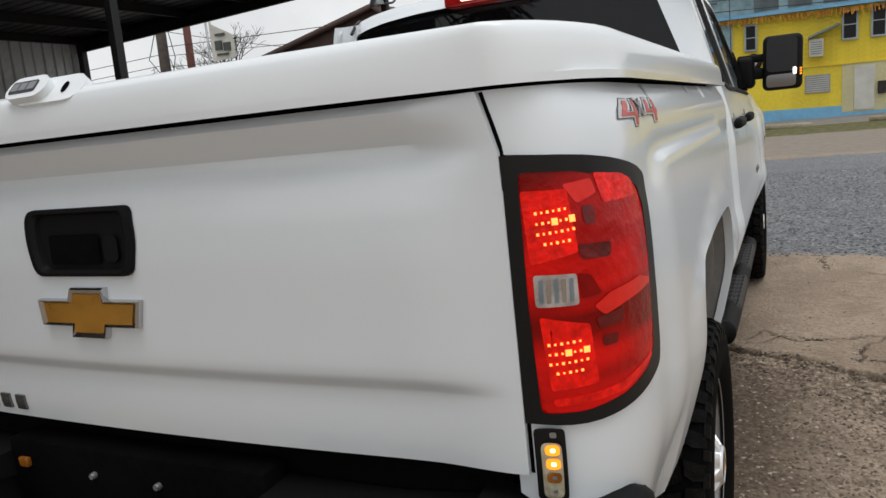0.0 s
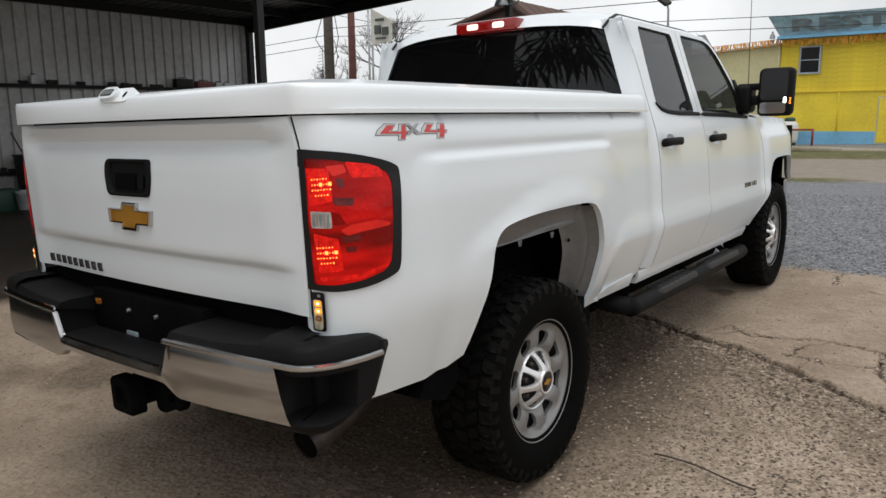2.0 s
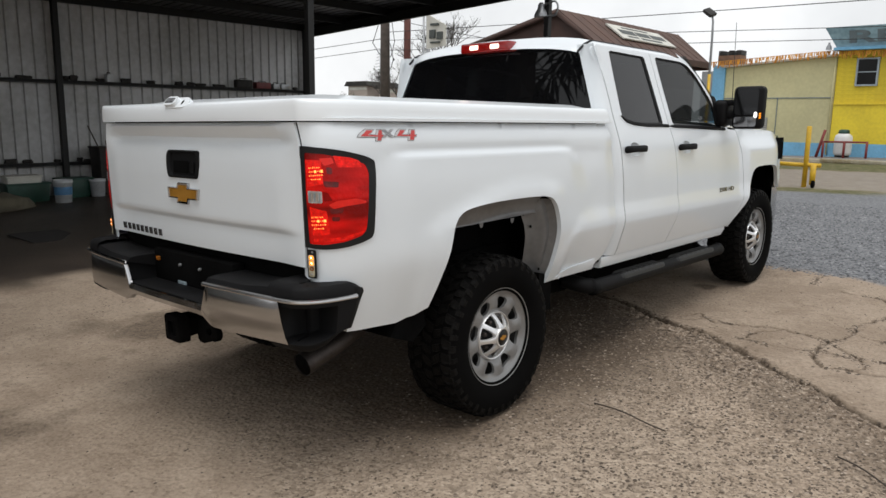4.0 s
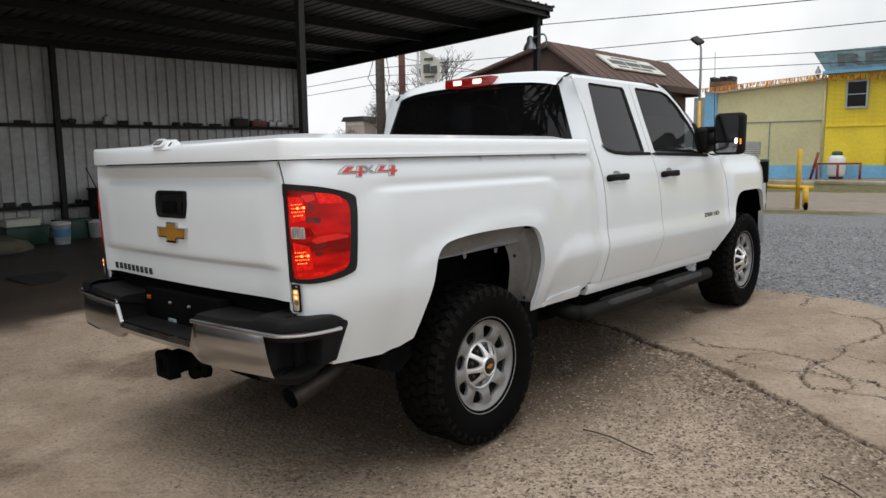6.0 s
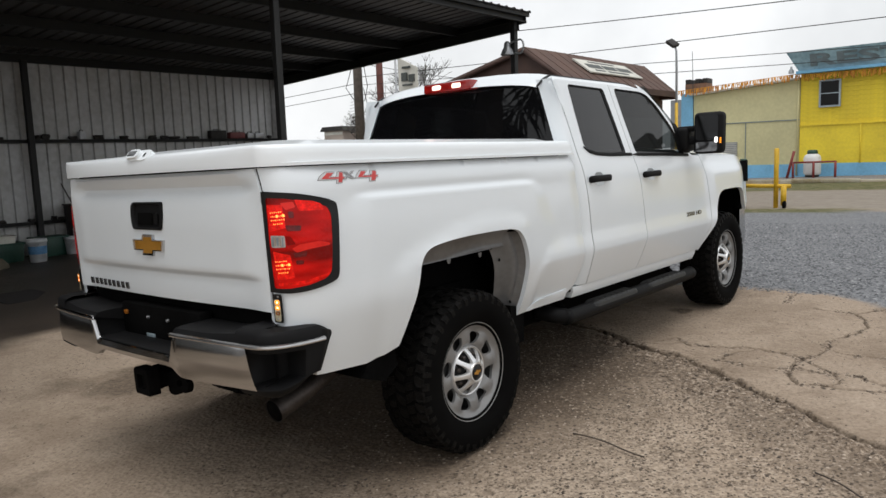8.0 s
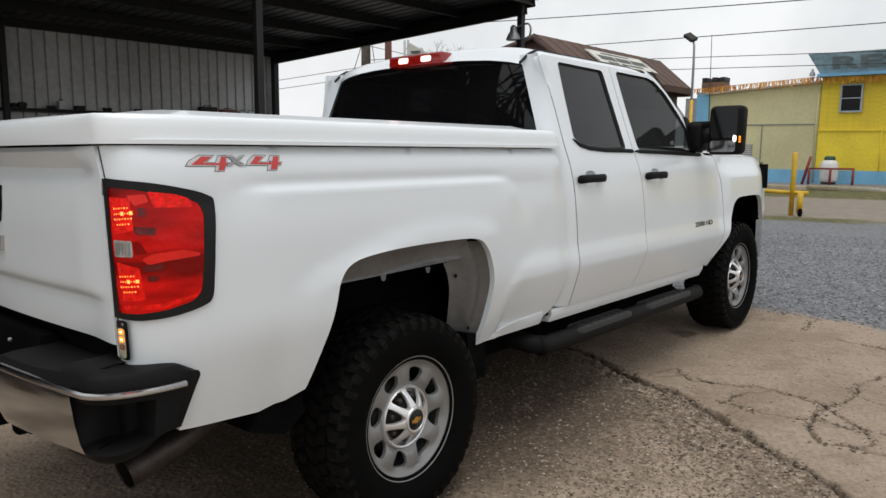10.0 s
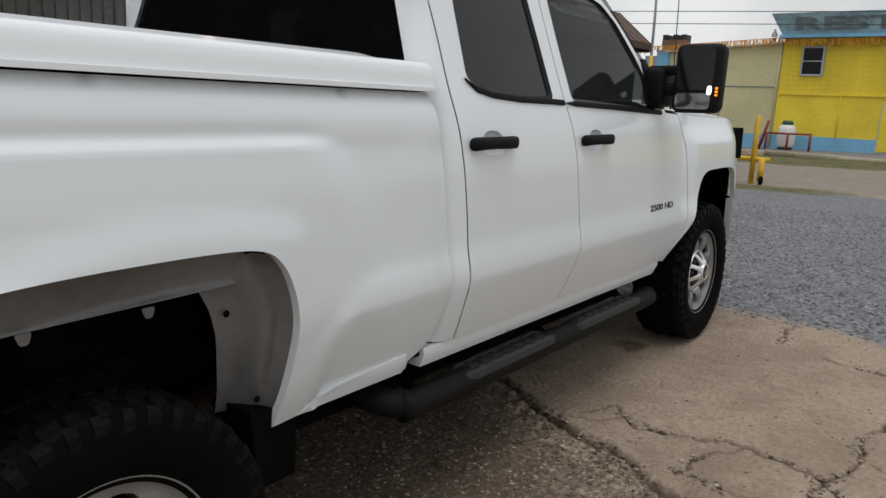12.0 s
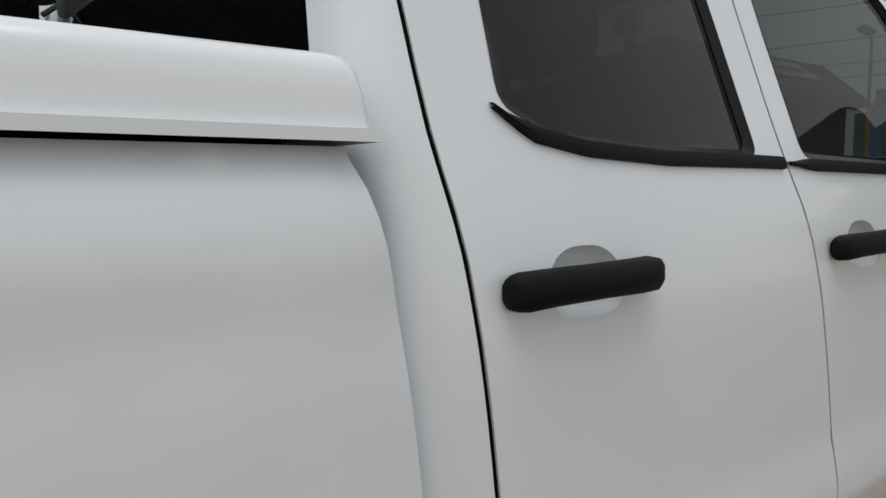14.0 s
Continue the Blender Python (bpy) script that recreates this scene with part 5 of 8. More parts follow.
def shade_lens(ob_name="tail_light"):
    bm = panel([(lc[0] + (u - lc[0]) * 0.995, lc[1] + (v - lc[1]) * 0.995) for u, v in LIGHT_EDGE], around(0.008), 0.03, 0.02, holes=[LENS_O])
    lamp = bpart(ob_name, bm, TRIM, None, "red tail light in a black surround")

    def bulge(off):
        return lambda u, v: around(off + 0.010 * (1 - ((u - lc[0]) / 0.15) ** 2) * (1 - ((v - lc[1]) / 0.2) ** 2))(u, v)
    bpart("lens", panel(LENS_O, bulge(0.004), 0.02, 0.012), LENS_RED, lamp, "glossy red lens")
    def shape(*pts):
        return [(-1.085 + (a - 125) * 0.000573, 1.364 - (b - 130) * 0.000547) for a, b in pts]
    # patches of those tones paint the light and dark inside the lens
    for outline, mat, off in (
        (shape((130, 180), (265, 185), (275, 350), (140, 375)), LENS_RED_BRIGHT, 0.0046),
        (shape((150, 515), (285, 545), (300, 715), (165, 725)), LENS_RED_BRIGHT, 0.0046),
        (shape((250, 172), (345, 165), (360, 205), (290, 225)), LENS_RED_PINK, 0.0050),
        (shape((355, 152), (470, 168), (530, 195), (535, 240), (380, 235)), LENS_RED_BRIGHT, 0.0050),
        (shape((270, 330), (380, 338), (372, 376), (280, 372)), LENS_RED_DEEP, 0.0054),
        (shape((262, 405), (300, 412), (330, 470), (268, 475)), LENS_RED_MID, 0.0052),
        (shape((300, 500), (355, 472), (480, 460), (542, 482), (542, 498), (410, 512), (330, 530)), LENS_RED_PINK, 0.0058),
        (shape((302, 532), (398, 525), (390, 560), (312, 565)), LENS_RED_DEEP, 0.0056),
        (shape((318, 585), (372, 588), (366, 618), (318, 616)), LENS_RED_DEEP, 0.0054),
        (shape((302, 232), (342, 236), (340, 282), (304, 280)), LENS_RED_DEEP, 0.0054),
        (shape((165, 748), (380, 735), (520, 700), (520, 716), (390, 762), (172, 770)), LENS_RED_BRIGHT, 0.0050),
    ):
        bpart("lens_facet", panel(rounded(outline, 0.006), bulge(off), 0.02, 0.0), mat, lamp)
    bpart("reverse_lens", panel(rounded([(-1.074, 1.216), (-1.008, 1.214), (-1.008, 1.168), (-1.074, 1.168)], 0.006), bulge(0.0064), 0.012, 0.0), LENS_CLEAR, lamp, "clear reversing lens")
    for k in range(5):
        bpart("reverse_facet", panel([(-1.068 + 0.0115 * k, 1.174), (-1.062 + 0.0115 * k, 1.174), (-1.060 + 0.0115 * k, 1.208), (-1.067 + 0.0115 * k, 1.208)], bulge(0.0072), 0.02, 0.0), CHROME if k % 2 else GREY_PATCH, lamp)
    for c in (1.285, 1.092):
        for i in range(7):
            for j in range(4):
                u, v = -1.060 + 0.0095 * i, c - 0.026 + 0.015 * j + 0.0006 * i
                if (i, j) not in ((0, 0), (6, 3), (6, 0)):
                    s = 0.0050 if (i, j) in ((3, 2), (6, 2)) else 0.0016 + 0.0005 * ((i + j) % 2)
                    bpart("bulb_dot", panel([(u - s, v - s), (u + s, v - s), (u + s, v + s), (u - s, v + s)], bulge(0.0062), 0.02, 0.0), LAMP_RED, lamp)
    return lamp


shade_lens()
left = new("tail_light", mirror_x(truck.children[[c.name for c in truck.children].index("tail_light")].data))
left.parent = truck
tagged(left, "red tail light in a black surround")
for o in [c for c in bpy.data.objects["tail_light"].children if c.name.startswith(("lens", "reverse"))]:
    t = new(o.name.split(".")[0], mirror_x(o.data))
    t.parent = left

# strips of four small lamps below the tail lights
def strobe(side):
    def put(name, outline, off, step, thick, mat, host, label=""):
        bm = panel(outline, around(off), step, thick)
        bmesh.ops.transform(bm, matrix=Matrix.Diagonal((side, 1, 1, 1)), verts=bm.verts)
        if side < 0:
            bmesh.ops.reverse_faces(bm, faces=bm.faces)
        return bpart(name, bm, mat, host, label)

    def slot(u0, u1, v0, v1, r):
        return rounded([(u0, v0), (u1, v0), (u1, v1), (u0, v1)], r)
    base = put("strobe_lamp", slot(-1.084, -1.049, 0.866, 0.982, 0.008), 0.012, 0.03, 0.012, TRIM, None, "black strip of four amber warning lamps")
    lens = put("strobe_lens", slot(-1.081, -1.056, 0.872, 0.962, 0.011), 0.017, 0.012, 0.005, LED_OFF, base, "clear amber-tinted lens")
    for k in range(4):
        v = 0.884 + 0.022 * k
        put("led", slot(-1.078, -1.059, v - 0.008, v + 0.009, 0.007), 0.0185, 0.02, 0.002, (LED_OFF, AMBER_OFF, LAMP_AMBER, LAMP_AMBER)[k], lens, "small round lamp")
        put("led_chip", slot(-1.0715, -1.0655, v - 0.0025, v + 0.0035, 0.002), 0.0192, 0.02, 0.001, (GALV, GALV, LAMP_WHITE, LAMP_WHITE)[k], lens)
    put("screw", slot(-1.071, -1.062, 0.968, 0.977, 0.003), 0.0130, 0.02, 0.001, GALV, base, "small steel screw")


strobe(1)
strobe(-1)

# ---- decals and badges on the side ----
def decal(text, size, y, v, mat, off, shear, bold, name, label, host=None, stretch=1.0):
    me2 = lettering(text, size, 0.0006, shear, bold)
    bm = bmesh.new()
    bm.from_mesh(me2)
    for q in bm.verts:
        u, w = q.co.x * stretch + y, q.co.y + v
        q.co = side_at(off + (0.0012 if q.co.z > 0 else 0))(u, w)
    bpart(name, bm, mat, host, label, smooth=False)


def inset(poly, d):
    """The outline drawn in by d."""
    out, n = [], len(poly)
    for i in range(n):
        p, q, r = Vector(poly[i - 1]), Vector(poly[i]), Vector(poly[(i + 1) % n])
        a, b = (q - p).normalized(), (r - q).normalized()
        na, nb = Vector((a.y, -a.x)), Vector((b.y, -b.x))
        m = (na + nb).normalized()
        k = d / max(0.4, m.dot(na))
        out.append((q.x + m.x * k, q.y + m.y * k))
    return out


FOUR = [(0, 0.33), (0.05, 0.66), (0.23, 1), (0.58, 0.97), (0.39, 0.57), (0.59, 0.55), (0.68, 0.97), (0.97, 0.96), (0.95, 0.55), (1.03, 0.55), (1.0, 0.31), (0.92, 0.31), (0.9, 0), (0.6, 0), (0.61, 0.3)]
FOUR_RED = [(0.11, 0.42), (0.28, 0.9), (0.49, 0.88), (0.32, 0.52), (0.71, 0.50), (0.78, 0.9), (0.93, 0.88), (0.905, 0.5), (0.985, 0.5), (0.98, 0.38), (0.90, 0.38), (0.877, 0.08), (0.70, 0.08), (0.72, 0.38)]
CROSS = [(0, 1), (0.36, 1), (0.53, 0.72), (0.75, 0.97), (0.94, 0.97), (0.66, 0.5), (1, 0.03), (0.67, 0.03), (0.48, 0.3), (0.29, 0.01), (0.08, 0.03), (0.36, 0.49)]


def vinyl(shape, u0, w, v0, h, mat, off, label, draw_in=0.0):
    pts = [(u0 + w * a + 0.0, v0 + h * b) for a, b in shape]
    if draw_in:
        pts = inset(pts, draw_in)
    pts = [(u + 0.30 * (v - 1.404), v) for u, v in pts]
    bpart("decal", panel(pts, around(off), 0.02, 0.0004), mat, None, label, smooth=False)


for u0, w in ((-0.860, 0.114), (-0.686, 0.133)):
    vinyl(FOUR, u0, w, 1.404, 0.050, DECAL_BLACK, 0.0007, "four by four decal in red and grey")
    vinyl(FOUR, u0, w, 1.404, 0.050, DECAL_SILVER, 0.0013, "silver inner band of the decal", 0.0016)
    vinyl(FOUR_RED, u0, w, 1.404, 0.050, DECAL_RED, 0.0020, "red numeral of the decal")
vinyl(CROSS, -0.762, 0.079, 1.419, 0.034, DECAL_BLACK, 0.0026, "grey letter of the decal")
vinyl(CROSS, -0.762, 0.079, 1.419, 0.034, DECAL_SILVER, 0.0032, "silver edge of the letter", 0.0012)
vinyl(CROSS, -0.759, 0.073, 1.421, 0.030, DECAL_GREY, 0.0038, "grey letter of the decal", 0.0028)
decal("2500 HD", 0.042, 2.90, 0.985, BADGE, 0.0022, 0.15, 0.0006, "model_badge", "dark chrome model badge", front_door, 1.9)
for o in (front_door,):
    decal("2500 HD", 0.042, 2.90, 0.985, DECAL_BLACK, 0.0004, 0.15, 0.0014, "model_badge_edge", "black edge of the badge", o, 1.9)

# ---- bed cover ----
L0, L1, LW = -1.108, 1.125, 0.970


def dome(e, r):
    """A rounded shoulder."""
    t = min(1.0, max(0.0, e / r))
    return 0.25 * min(1.0, t * 4) + 0.75 * math.sqrt(max(0.0, 1 - (1 - t) ** 2))


def lid_z(x, y):
    ex, er, ef = LW - abs(x), y - L0, L1 - y
    rise = 0.072 * dome(min(ex, ef), 0.030) * dome(er, 0.045)
    crown = 0.013 * smoothstep(0.02, 0.40, ex) * smoothstep(0.02, 0.28, er) * smoothstep(0.015, 0.25, ef)
    raised = 0.017 * smoothstep(0.10, 0.15, ex) * smoothstep(0.27, 0.31, er) * smoothstep(0.02, 0.2, ef)
    return 1.498 + rise + crown + raised


bm = bmesh.new()
def spread(a, b, edge):
    s = np.concatenate(([0, 0.003, 0.007, 0.012, 0.018, 0.025, 0.034, 0.046, 0.06, 0.08], np.linspace(0.10, (b - a) / 2, edge)))
    return sorted(set([round(float(a + q), 4) for q in s] + [round(float(b - q), 4) for q in s]))


xs, ys = spread(-LW, LW, 22), spread(L0, L1, 24)
rows = []
for y in ys:
    f = min(1.0, (y - L0) / 0.30)
    if f < 1:
        ex, ey = 0.836 * (1 - f) ** 2 + 0.938 * 2 * f * (1 - f) + LW * f * f, -1.076 * (1 - f) ** 2 - 1.058 * 2 * f * (1 - f) - 0.808 * f * f
    else:
        ex, ey = LW, y
    mid_y = y - 0.022 * (1 - smoothstep(0, 1, f))
    rows.append([bm.verts.new((x / LW * ex, mid_y + (ey - mid_y) * abs(x / LW) ** 3.2, lid_z(x, y))) for x in xs])
for p, q in zip(rows, rows[1:]):
    for i in range(len(xs) - 1):
        bm.faces.new((p[i], p[i + 1], q[i + 1], q[i]))
rim = [e for e in bm.edges if len(e.link_faces) == 1]
# the rolled lip below the edge
out = bmesh.ops.extrude_edge_only(bm, edges=rim)
lipv = [g for g in out["geom"] if isinstance(g, bmesh.types.BMVert)]
for q in lipv:
    q.co.z = 1.497
    q.co.x += 0.008 * (1 if q.co.x > 0 else -1) * (abs(q.co.x) > LW * 0.965)
    q.co.y += 0.008 * (q.co.y > L1 - 0.01)
rim2 = [g for g in out["geom"] if isinstance(g, bmesh.types.BMEdge) and len(g.link_faces) == 1]
out = bmesh.ops.extrude_edge_only(bm, edges=rim2)
for q in (g for g in out["geom"] if isinstance(g, bmesh.types.BMVert)):
    q.co.z = 1.4845
bmesh.ops.recalc_face_normals(bm, faces=bm.faces)
cover = bpart("bed_cover", bm, LID_PAINT, None, "white painted hard bed cover", sharp=50)
# twist lock of the cover
def lock_top(u, v):
    return Vector((u, -1.086 + v * 0.68 - 0.012 * (1 - (u / 0.2) ** 2), 1.563 + v * 0.73))


OUT = Vector((0, -0.732, 0.681))


def stadium(u0, u1, r, n=8):
    """A slot-shaped outline between two half circles."""
    a = [(u1 - r + r * math.sin(t), -r * math.cos(t)) for t in np.linspace(0, math.pi, n)]
    b = [(u0 + r - r * math.sin(t), r * math.cos(t)) for t in np.linspace(0, math.pi, n)]
    return a + b


def lock_level(h):
    return lambda u, v: lock_top(u, v) + OUT * h


lock = bpart("cover_lock", panel(stadium(-0.062, 0.108, 0.031), lock_level(0.010), 0.012, 0.034, -OUT), LID_PAINT, cover, "white twist lock of the cover")
bpart("lock_knob", panel(stadium(-0.078, 0.032, 0.026), lock_level(0.024), 0.010, 0.026, -OUT), LID_PAINT, cover, "raised white lock knob", sharp=60)
bpart("lock_plate", panel(rounded([(-0.066, -0.014), (0.006, -0.014), (0.006, 0.014), (-0.066, 0.014)], 0.006), lock_level(0.0255), 0.02, 0.002, -OUT), DECAL_BLACK, cover, "dark plate with worn pale bars")
for k in range(3):
    bpart("plate_bar", panel([(-0.061 + 0.0225 * k, -0.009), (-0.042 + 0.0225 * k, -0.009), (-0.042 + 0.0225 * k, 0.009), (-0.061 + 0.0225 * k, 0.009)], lock_level(0.0265), 0.03, 0.001, -OUT), GALV, cover)
bpart("key_slot", panel(stadium(0.056, 0.070, 0.006, 5), lambda u, v: lock_top(u, v * 2.2) + OUT * 0.0115, 0.01, 0.001, -OUT), DARK, cover, "dark key slot")
# black filler under the cover, added so its gap reads dark
seal = box(-0.915, 0.915, -0.90, 1.06, 1.455, 1.494)
box(-0.80, 0.80, -1.03, -0.89, 1.455, 1.494, bm=seal)
bpart("cover_seal", seal, DARK)

# ---- rear bumper ----
def bump_plan(t):
    """From the middle (0) out to the corner (1) and forward (to 1.6)."""
    if t <= 1:
        return Vector((0.90 * t, -1.245 + 0.055 * t ** 2))
    s = (t - 1) / 0.6
    a, c, b = Vector((0.90, -1.19)), Vector((1.02, -1.15)), Vector((1.005, -0.885))
    return a * (1 - s) ** 2 + c * 2 * s * (1 - s) + b * s * s


def bump_surface(ts, vs, off, lean=0.0, draw=0.0):
    """lean: how far the outer end runs on towards its foot; draw: how far the forward end draws back there."""
    bm = bmesh.new()
    rows = []
    for t in ts:
        row = []
        for v, o in vs:
            z, d = (v(t) if callable(v) else v), (o(t) if callable(o) else o) + off
            k = t + lean * (0.805 - z) * smoothstep(0.6, 0.93, t) - draw * max(0.0, 0.80 - z) * smoothstep(1.3, 1.6, t)
            p, q = bump_plan(k), bump_plan(k + 0.01) - bump_plan(k - 0.01)
            nrm = Vector((q.y, -q.x)).normalized()
            row.append(bm.verts.new((p.x + nrm.x * d, p.y + nrm.y * d, z)))
        rows.append(row)
    for a, b in zip(rows, rows[1:]):
        for i in range(len(vs) - 1):
            bm.faces.new((a[i], b[i], b[i + 1], a[i + 1]))
    bmesh.ops.recalc_face_normals(bm, faces=bm.faces)
    return bm


def notch(t):
    """The chrome's upper edge dips to the number-plate step in the middle."""
    return 0.805 - 0.105 * (1 - smoothstep(0.36, 0.43, t))


low = lambda t: 0.650 - 0.040 * smoothstep(0.34, 0.45, t) + 0.008 * smoothstep(0.5, 0.95, t)
cols = list(np.linspace(0.0, 0.36, 8)) + list(np.linspace(0.37, 0.43, 8)) + list(np.linspace(0.45, 0.93, 14))
bm = bump_surface(cols, [(lambda t: low(t) - 0.004, -0.03), (low, -0.004), (lambda t: low(t) + 0.03, 0.004), (lambda t: (low(t) + notch(t)) / 2, 0.008), (lambda t: notch(t) - 0.012, 0.006), (notch, 0.0), (lambda t: notch(t) + 0.001, -0.010)], 0.006, 0.24)
rear_bumper = bpart("rear_bumper", bm, CHROME, None, "chrome rear step bumper with black pads")
t = new("chrome_half", mirror_x(rear_bumper.data))
t.parent = rear_bumper
# bright strip above the corner step
strip = bump_surface(np.linspace(0.40, 1.52, 34), [(0.788, 0.0), (0.790, 0.007), (0.795, 0.010), (0.802, 0.009), (0.806, 0.0)], 0.009)
# black corner, hollowed into a foothold
pocket = lambda t: smoothstep(0.925, 0.95, t) * (1 - smoothstep(1.36, 1.41, t))
foot = lambda t: 0.05 * smoothstep(1.15, 1.6, t)
turn_in = lambda t: -0.022 * smoothstep(1.52, 1.6, t) ** 2
cornr = bump_surface(list(np.linspace(0.86, 0.92, 4)) + list(np.linspace(0.93, 0.96, 4)) + list(np.linspace(0.98, 1.34, 15)) + list(np.linspace(1.36, 1.42, 6)) + list(np.linspace(1.44, 1.6, 10)), [(lambda t: 0.566 + foot(t) * 1.6, -0.16), (lambda t: 0.574 + foot(t) * 1.5, -0.07), (lambda t: 0.590 + foot(t) * 1.4, -0.022), (lambda t: 0.606 + foot(t) * 1.3, lambda t: -0.004 + turn_in(t)), (lambda t: 0.622 + foot(t) * 1.2, lambda t: turn_in(t)), (lambda t: 0.632 + 0.8 * foot(t), lambda t: -0.02 * pocket(t) + turn_in(t)), (lambda t: 0.638 + 0.6 * foot(t), lambda t: -0.12 * pocket(t) + turn_in(t)), (0.758, lambda t: -0.12 * pocket(t) + turn_in(t)), (0.768, lambda t: -0.004 * pocket(t) + turn_in(t)), (0.80, lambda t: 0.001 + turn_in(t)), (lambda t: 0.836 - 0.02 * smoothstep(1.5, 1.6, t), lambda t: -0.002 + turn_in(t)), (lambda t: 0.850 - 0.03 * smoothstep(1.5, 1.6, t), lambda t: -0.014 + turn_in(t)), (lambda t: 0.860 - 0.008 * (t - 0.86) - 0.035 * smoothstep(1.5, 1.6, t), -0.05), (lambda t: 0.860 - 0.04 * (t - 0.86), -0.19)], 0.0, 0.0, 0.65)
# top pad
pad = bmesh.new()
rows = []
for t in np.linspace(0.40, 0.93, 16):
    p = bump_plan(t)
    q = bump_plan(t + 0.01) - bump_plan(t - 0.01)
    nrm = Vector((q.y, -q.x)).normalized()
    inn = Vector((p.x * 0.985, -1.03))
    e = 0.806 + 0.018 * smoothstep(0.62, 0.93, t)
    rows.append([pad.verts.new((p.x - nrm.x * 0.001, p.y - nrm.y * 0.001, 0.800)), pad.verts.new((p.x - nrm.x * 0.003, p.y - nrm.y * 0.003, e)), pad.verts.new((p.x - nrm.x * 0.016, p.y - nrm.y * 0.016, e + 0.015)), pad.verts.new((p.x * 0.9 + inn.x * 0.1 - nrm.x * 0.03, p.y * 0.9 + inn.y * 0.1 - nrm.y * 0.03, e + 0.020)), pad.verts.new((inn.x, inn.y, e + 0.022)), pad.verts.new((inn.x, inn.y + 0.02, e - 0.06))])
for a, b in zip(rows, rows[1:]):
    for i in range(5):
        pad.faces.new((a[i], b[i], b[i + 1], a[i + 1]))
pad.faces.new(rows[0])
bmesh.ops.recalc_face_normals(pad, faces=pad.faces)
for nm, b, mat, lab in (("bumper_strip", strip, CHROME, "bright chrome strip"), ("bumper_corner", cornr, PLASTIC, "black plastic corner step"), ("bumper_pad", pad, PLASTIC, "black grained step pad")):
    o = bpart(nm, b, mat, rear_bumper, lab)
    t = new(nm, mirror_x(o.data))
    t.parent = rear_bumper
    tagged(t, lab)
# plate recess in the middle
bpart("plate_recess", box(-0.355, 0.355, -1.10, -1.03, 0.69, 0.86, 0.01), DARK, rear_bumper, "black number plate recess")
bpart("centre_step", box(-0.37, 0.37, -1.235, -1.08, 0.665, 0.705, 0.012), PLASTIC, rear_bumper, "black grained centre step")
for s in (-1, 1):
    bpart("recess_cheek", panel([(-1.232, 0.70), (-1.05, 0.70), (-1.05, 0.815), (-1.225, 0.815)], lambda u, v: Vector((s * (0.372 + 0.02 * (v - 0.70) / 0.11), u, v)), 0.06, 0.01, (s, 0, 0), flip=s < 0), PLASTIC, rear_bumper)
# grey block coloured as the pale ground seen through a slot; no hole
bpart("plate_slot", box(-0.13, -0.05, -1.104, -1.09, 0.703, 0.722, 0.004), GREY_PATCH, rear_bumper)
for u in (-0.09, 0.09):
    bpart("plate_bolt", lathe([(-1.111, 0.0005), (-1.111, 0.006), (-1.106, 0.0075), (-1.10, 0.0075)], 10, "y"), GALV, rear_bumper, "small white bolt").data.transform(Matrix.Translation((u, 0, 0.803)))
bpart("recess_lamp", box(-0.315, -0.285, -1.112, -1.10, 0.80, 0.822, 0.004), AMBER_OFF, rear_bumper, "small amber lamp")
# hitch receiver
h = box(-0.045, 0.045, -1.20, -0.88, 0.480, 0.570, 0.012)
box(-0.62, 0.62, -1.06, -0.98, 0.60, 0.67, 0.015, bm=h)
box(-0.20, 0.20, -1.04, -0.90, 0.50, 0.60, 0.025, bm=h)
hitch = bpart("hitch_receiver", h, DARK, None, "black tow hitch receiver")
collar = bmesh.new()
ring = rounded([(-0.066, 0.515), (0.066, 0.515), (0.066, 0.645), (-0.066, 0.645)], 0.018, 3)
hole = rounded([(-0.036, 0.546), (0.036, 0.546), (0.036, 0.614), (-0.036, 0.614)], 0.008, 3)
loops = [[collar.verts.new((u, y + 0.07, v - 0.055)) for u, v in pts] for pts, y in ((ring, -1.235), (ring, -1.285), ([(u * 0.93, 0.58 + (v - 0.58) * 0.93) for u, v in ring], -1.292), (hole, -1.292), (hole, -1.20))]
for p, q in zip(loops, loops[1:]):
    for i in range(len(p)):
        collar.faces.new((p[i], p[(i + 1) % len(p)], q[(i + 1) % len(p)], q[i]))
collar.faces.new(loops[-1])
bmesh.ops.recalc_face_normals(collar, faces=collar.faces)
bpart("receiver_collar", collar, DARK, hitch, "thick rolled collar of the receiver")
for s in (-1, 1):
    bpart("chain_plate", panel(curve2([(0.05, 0.60), (0.09, 0.62), (0.14, 0.60), (0.170, 0.555), (0.155, 0.515), (0.12, 0.52), (0.09, 0.500), (0.05, 0.515), (0.05, 0.60)], 3)[:-1], lambda u, v: Vector((s * u, -1.13 + 0.25 * u, v - 0.055)), 0.03, 0.03, (0, 1, 0), flip=s < 0, holes=[[(0.118 + 0.018 * math.cos(a), 0.56 - 0.018 * math.sin(a)) for a in np.linspace(0, 6.28, 11)[:-1]]]), DARK, hitch, "black safety chain plate")
bpart("trailer_socket", lathe([(-1.16, 0.001), (-1.16, 0.036), (-1.175, 0.036), (-1.18, 0.03), (-1.17, 0.026), (-1.17, 0.001)], 20, "y"), DARK, hitch, "round trailer socket").data.transform(Matrix.Translation((-0.16, 0.03, 0.665)))
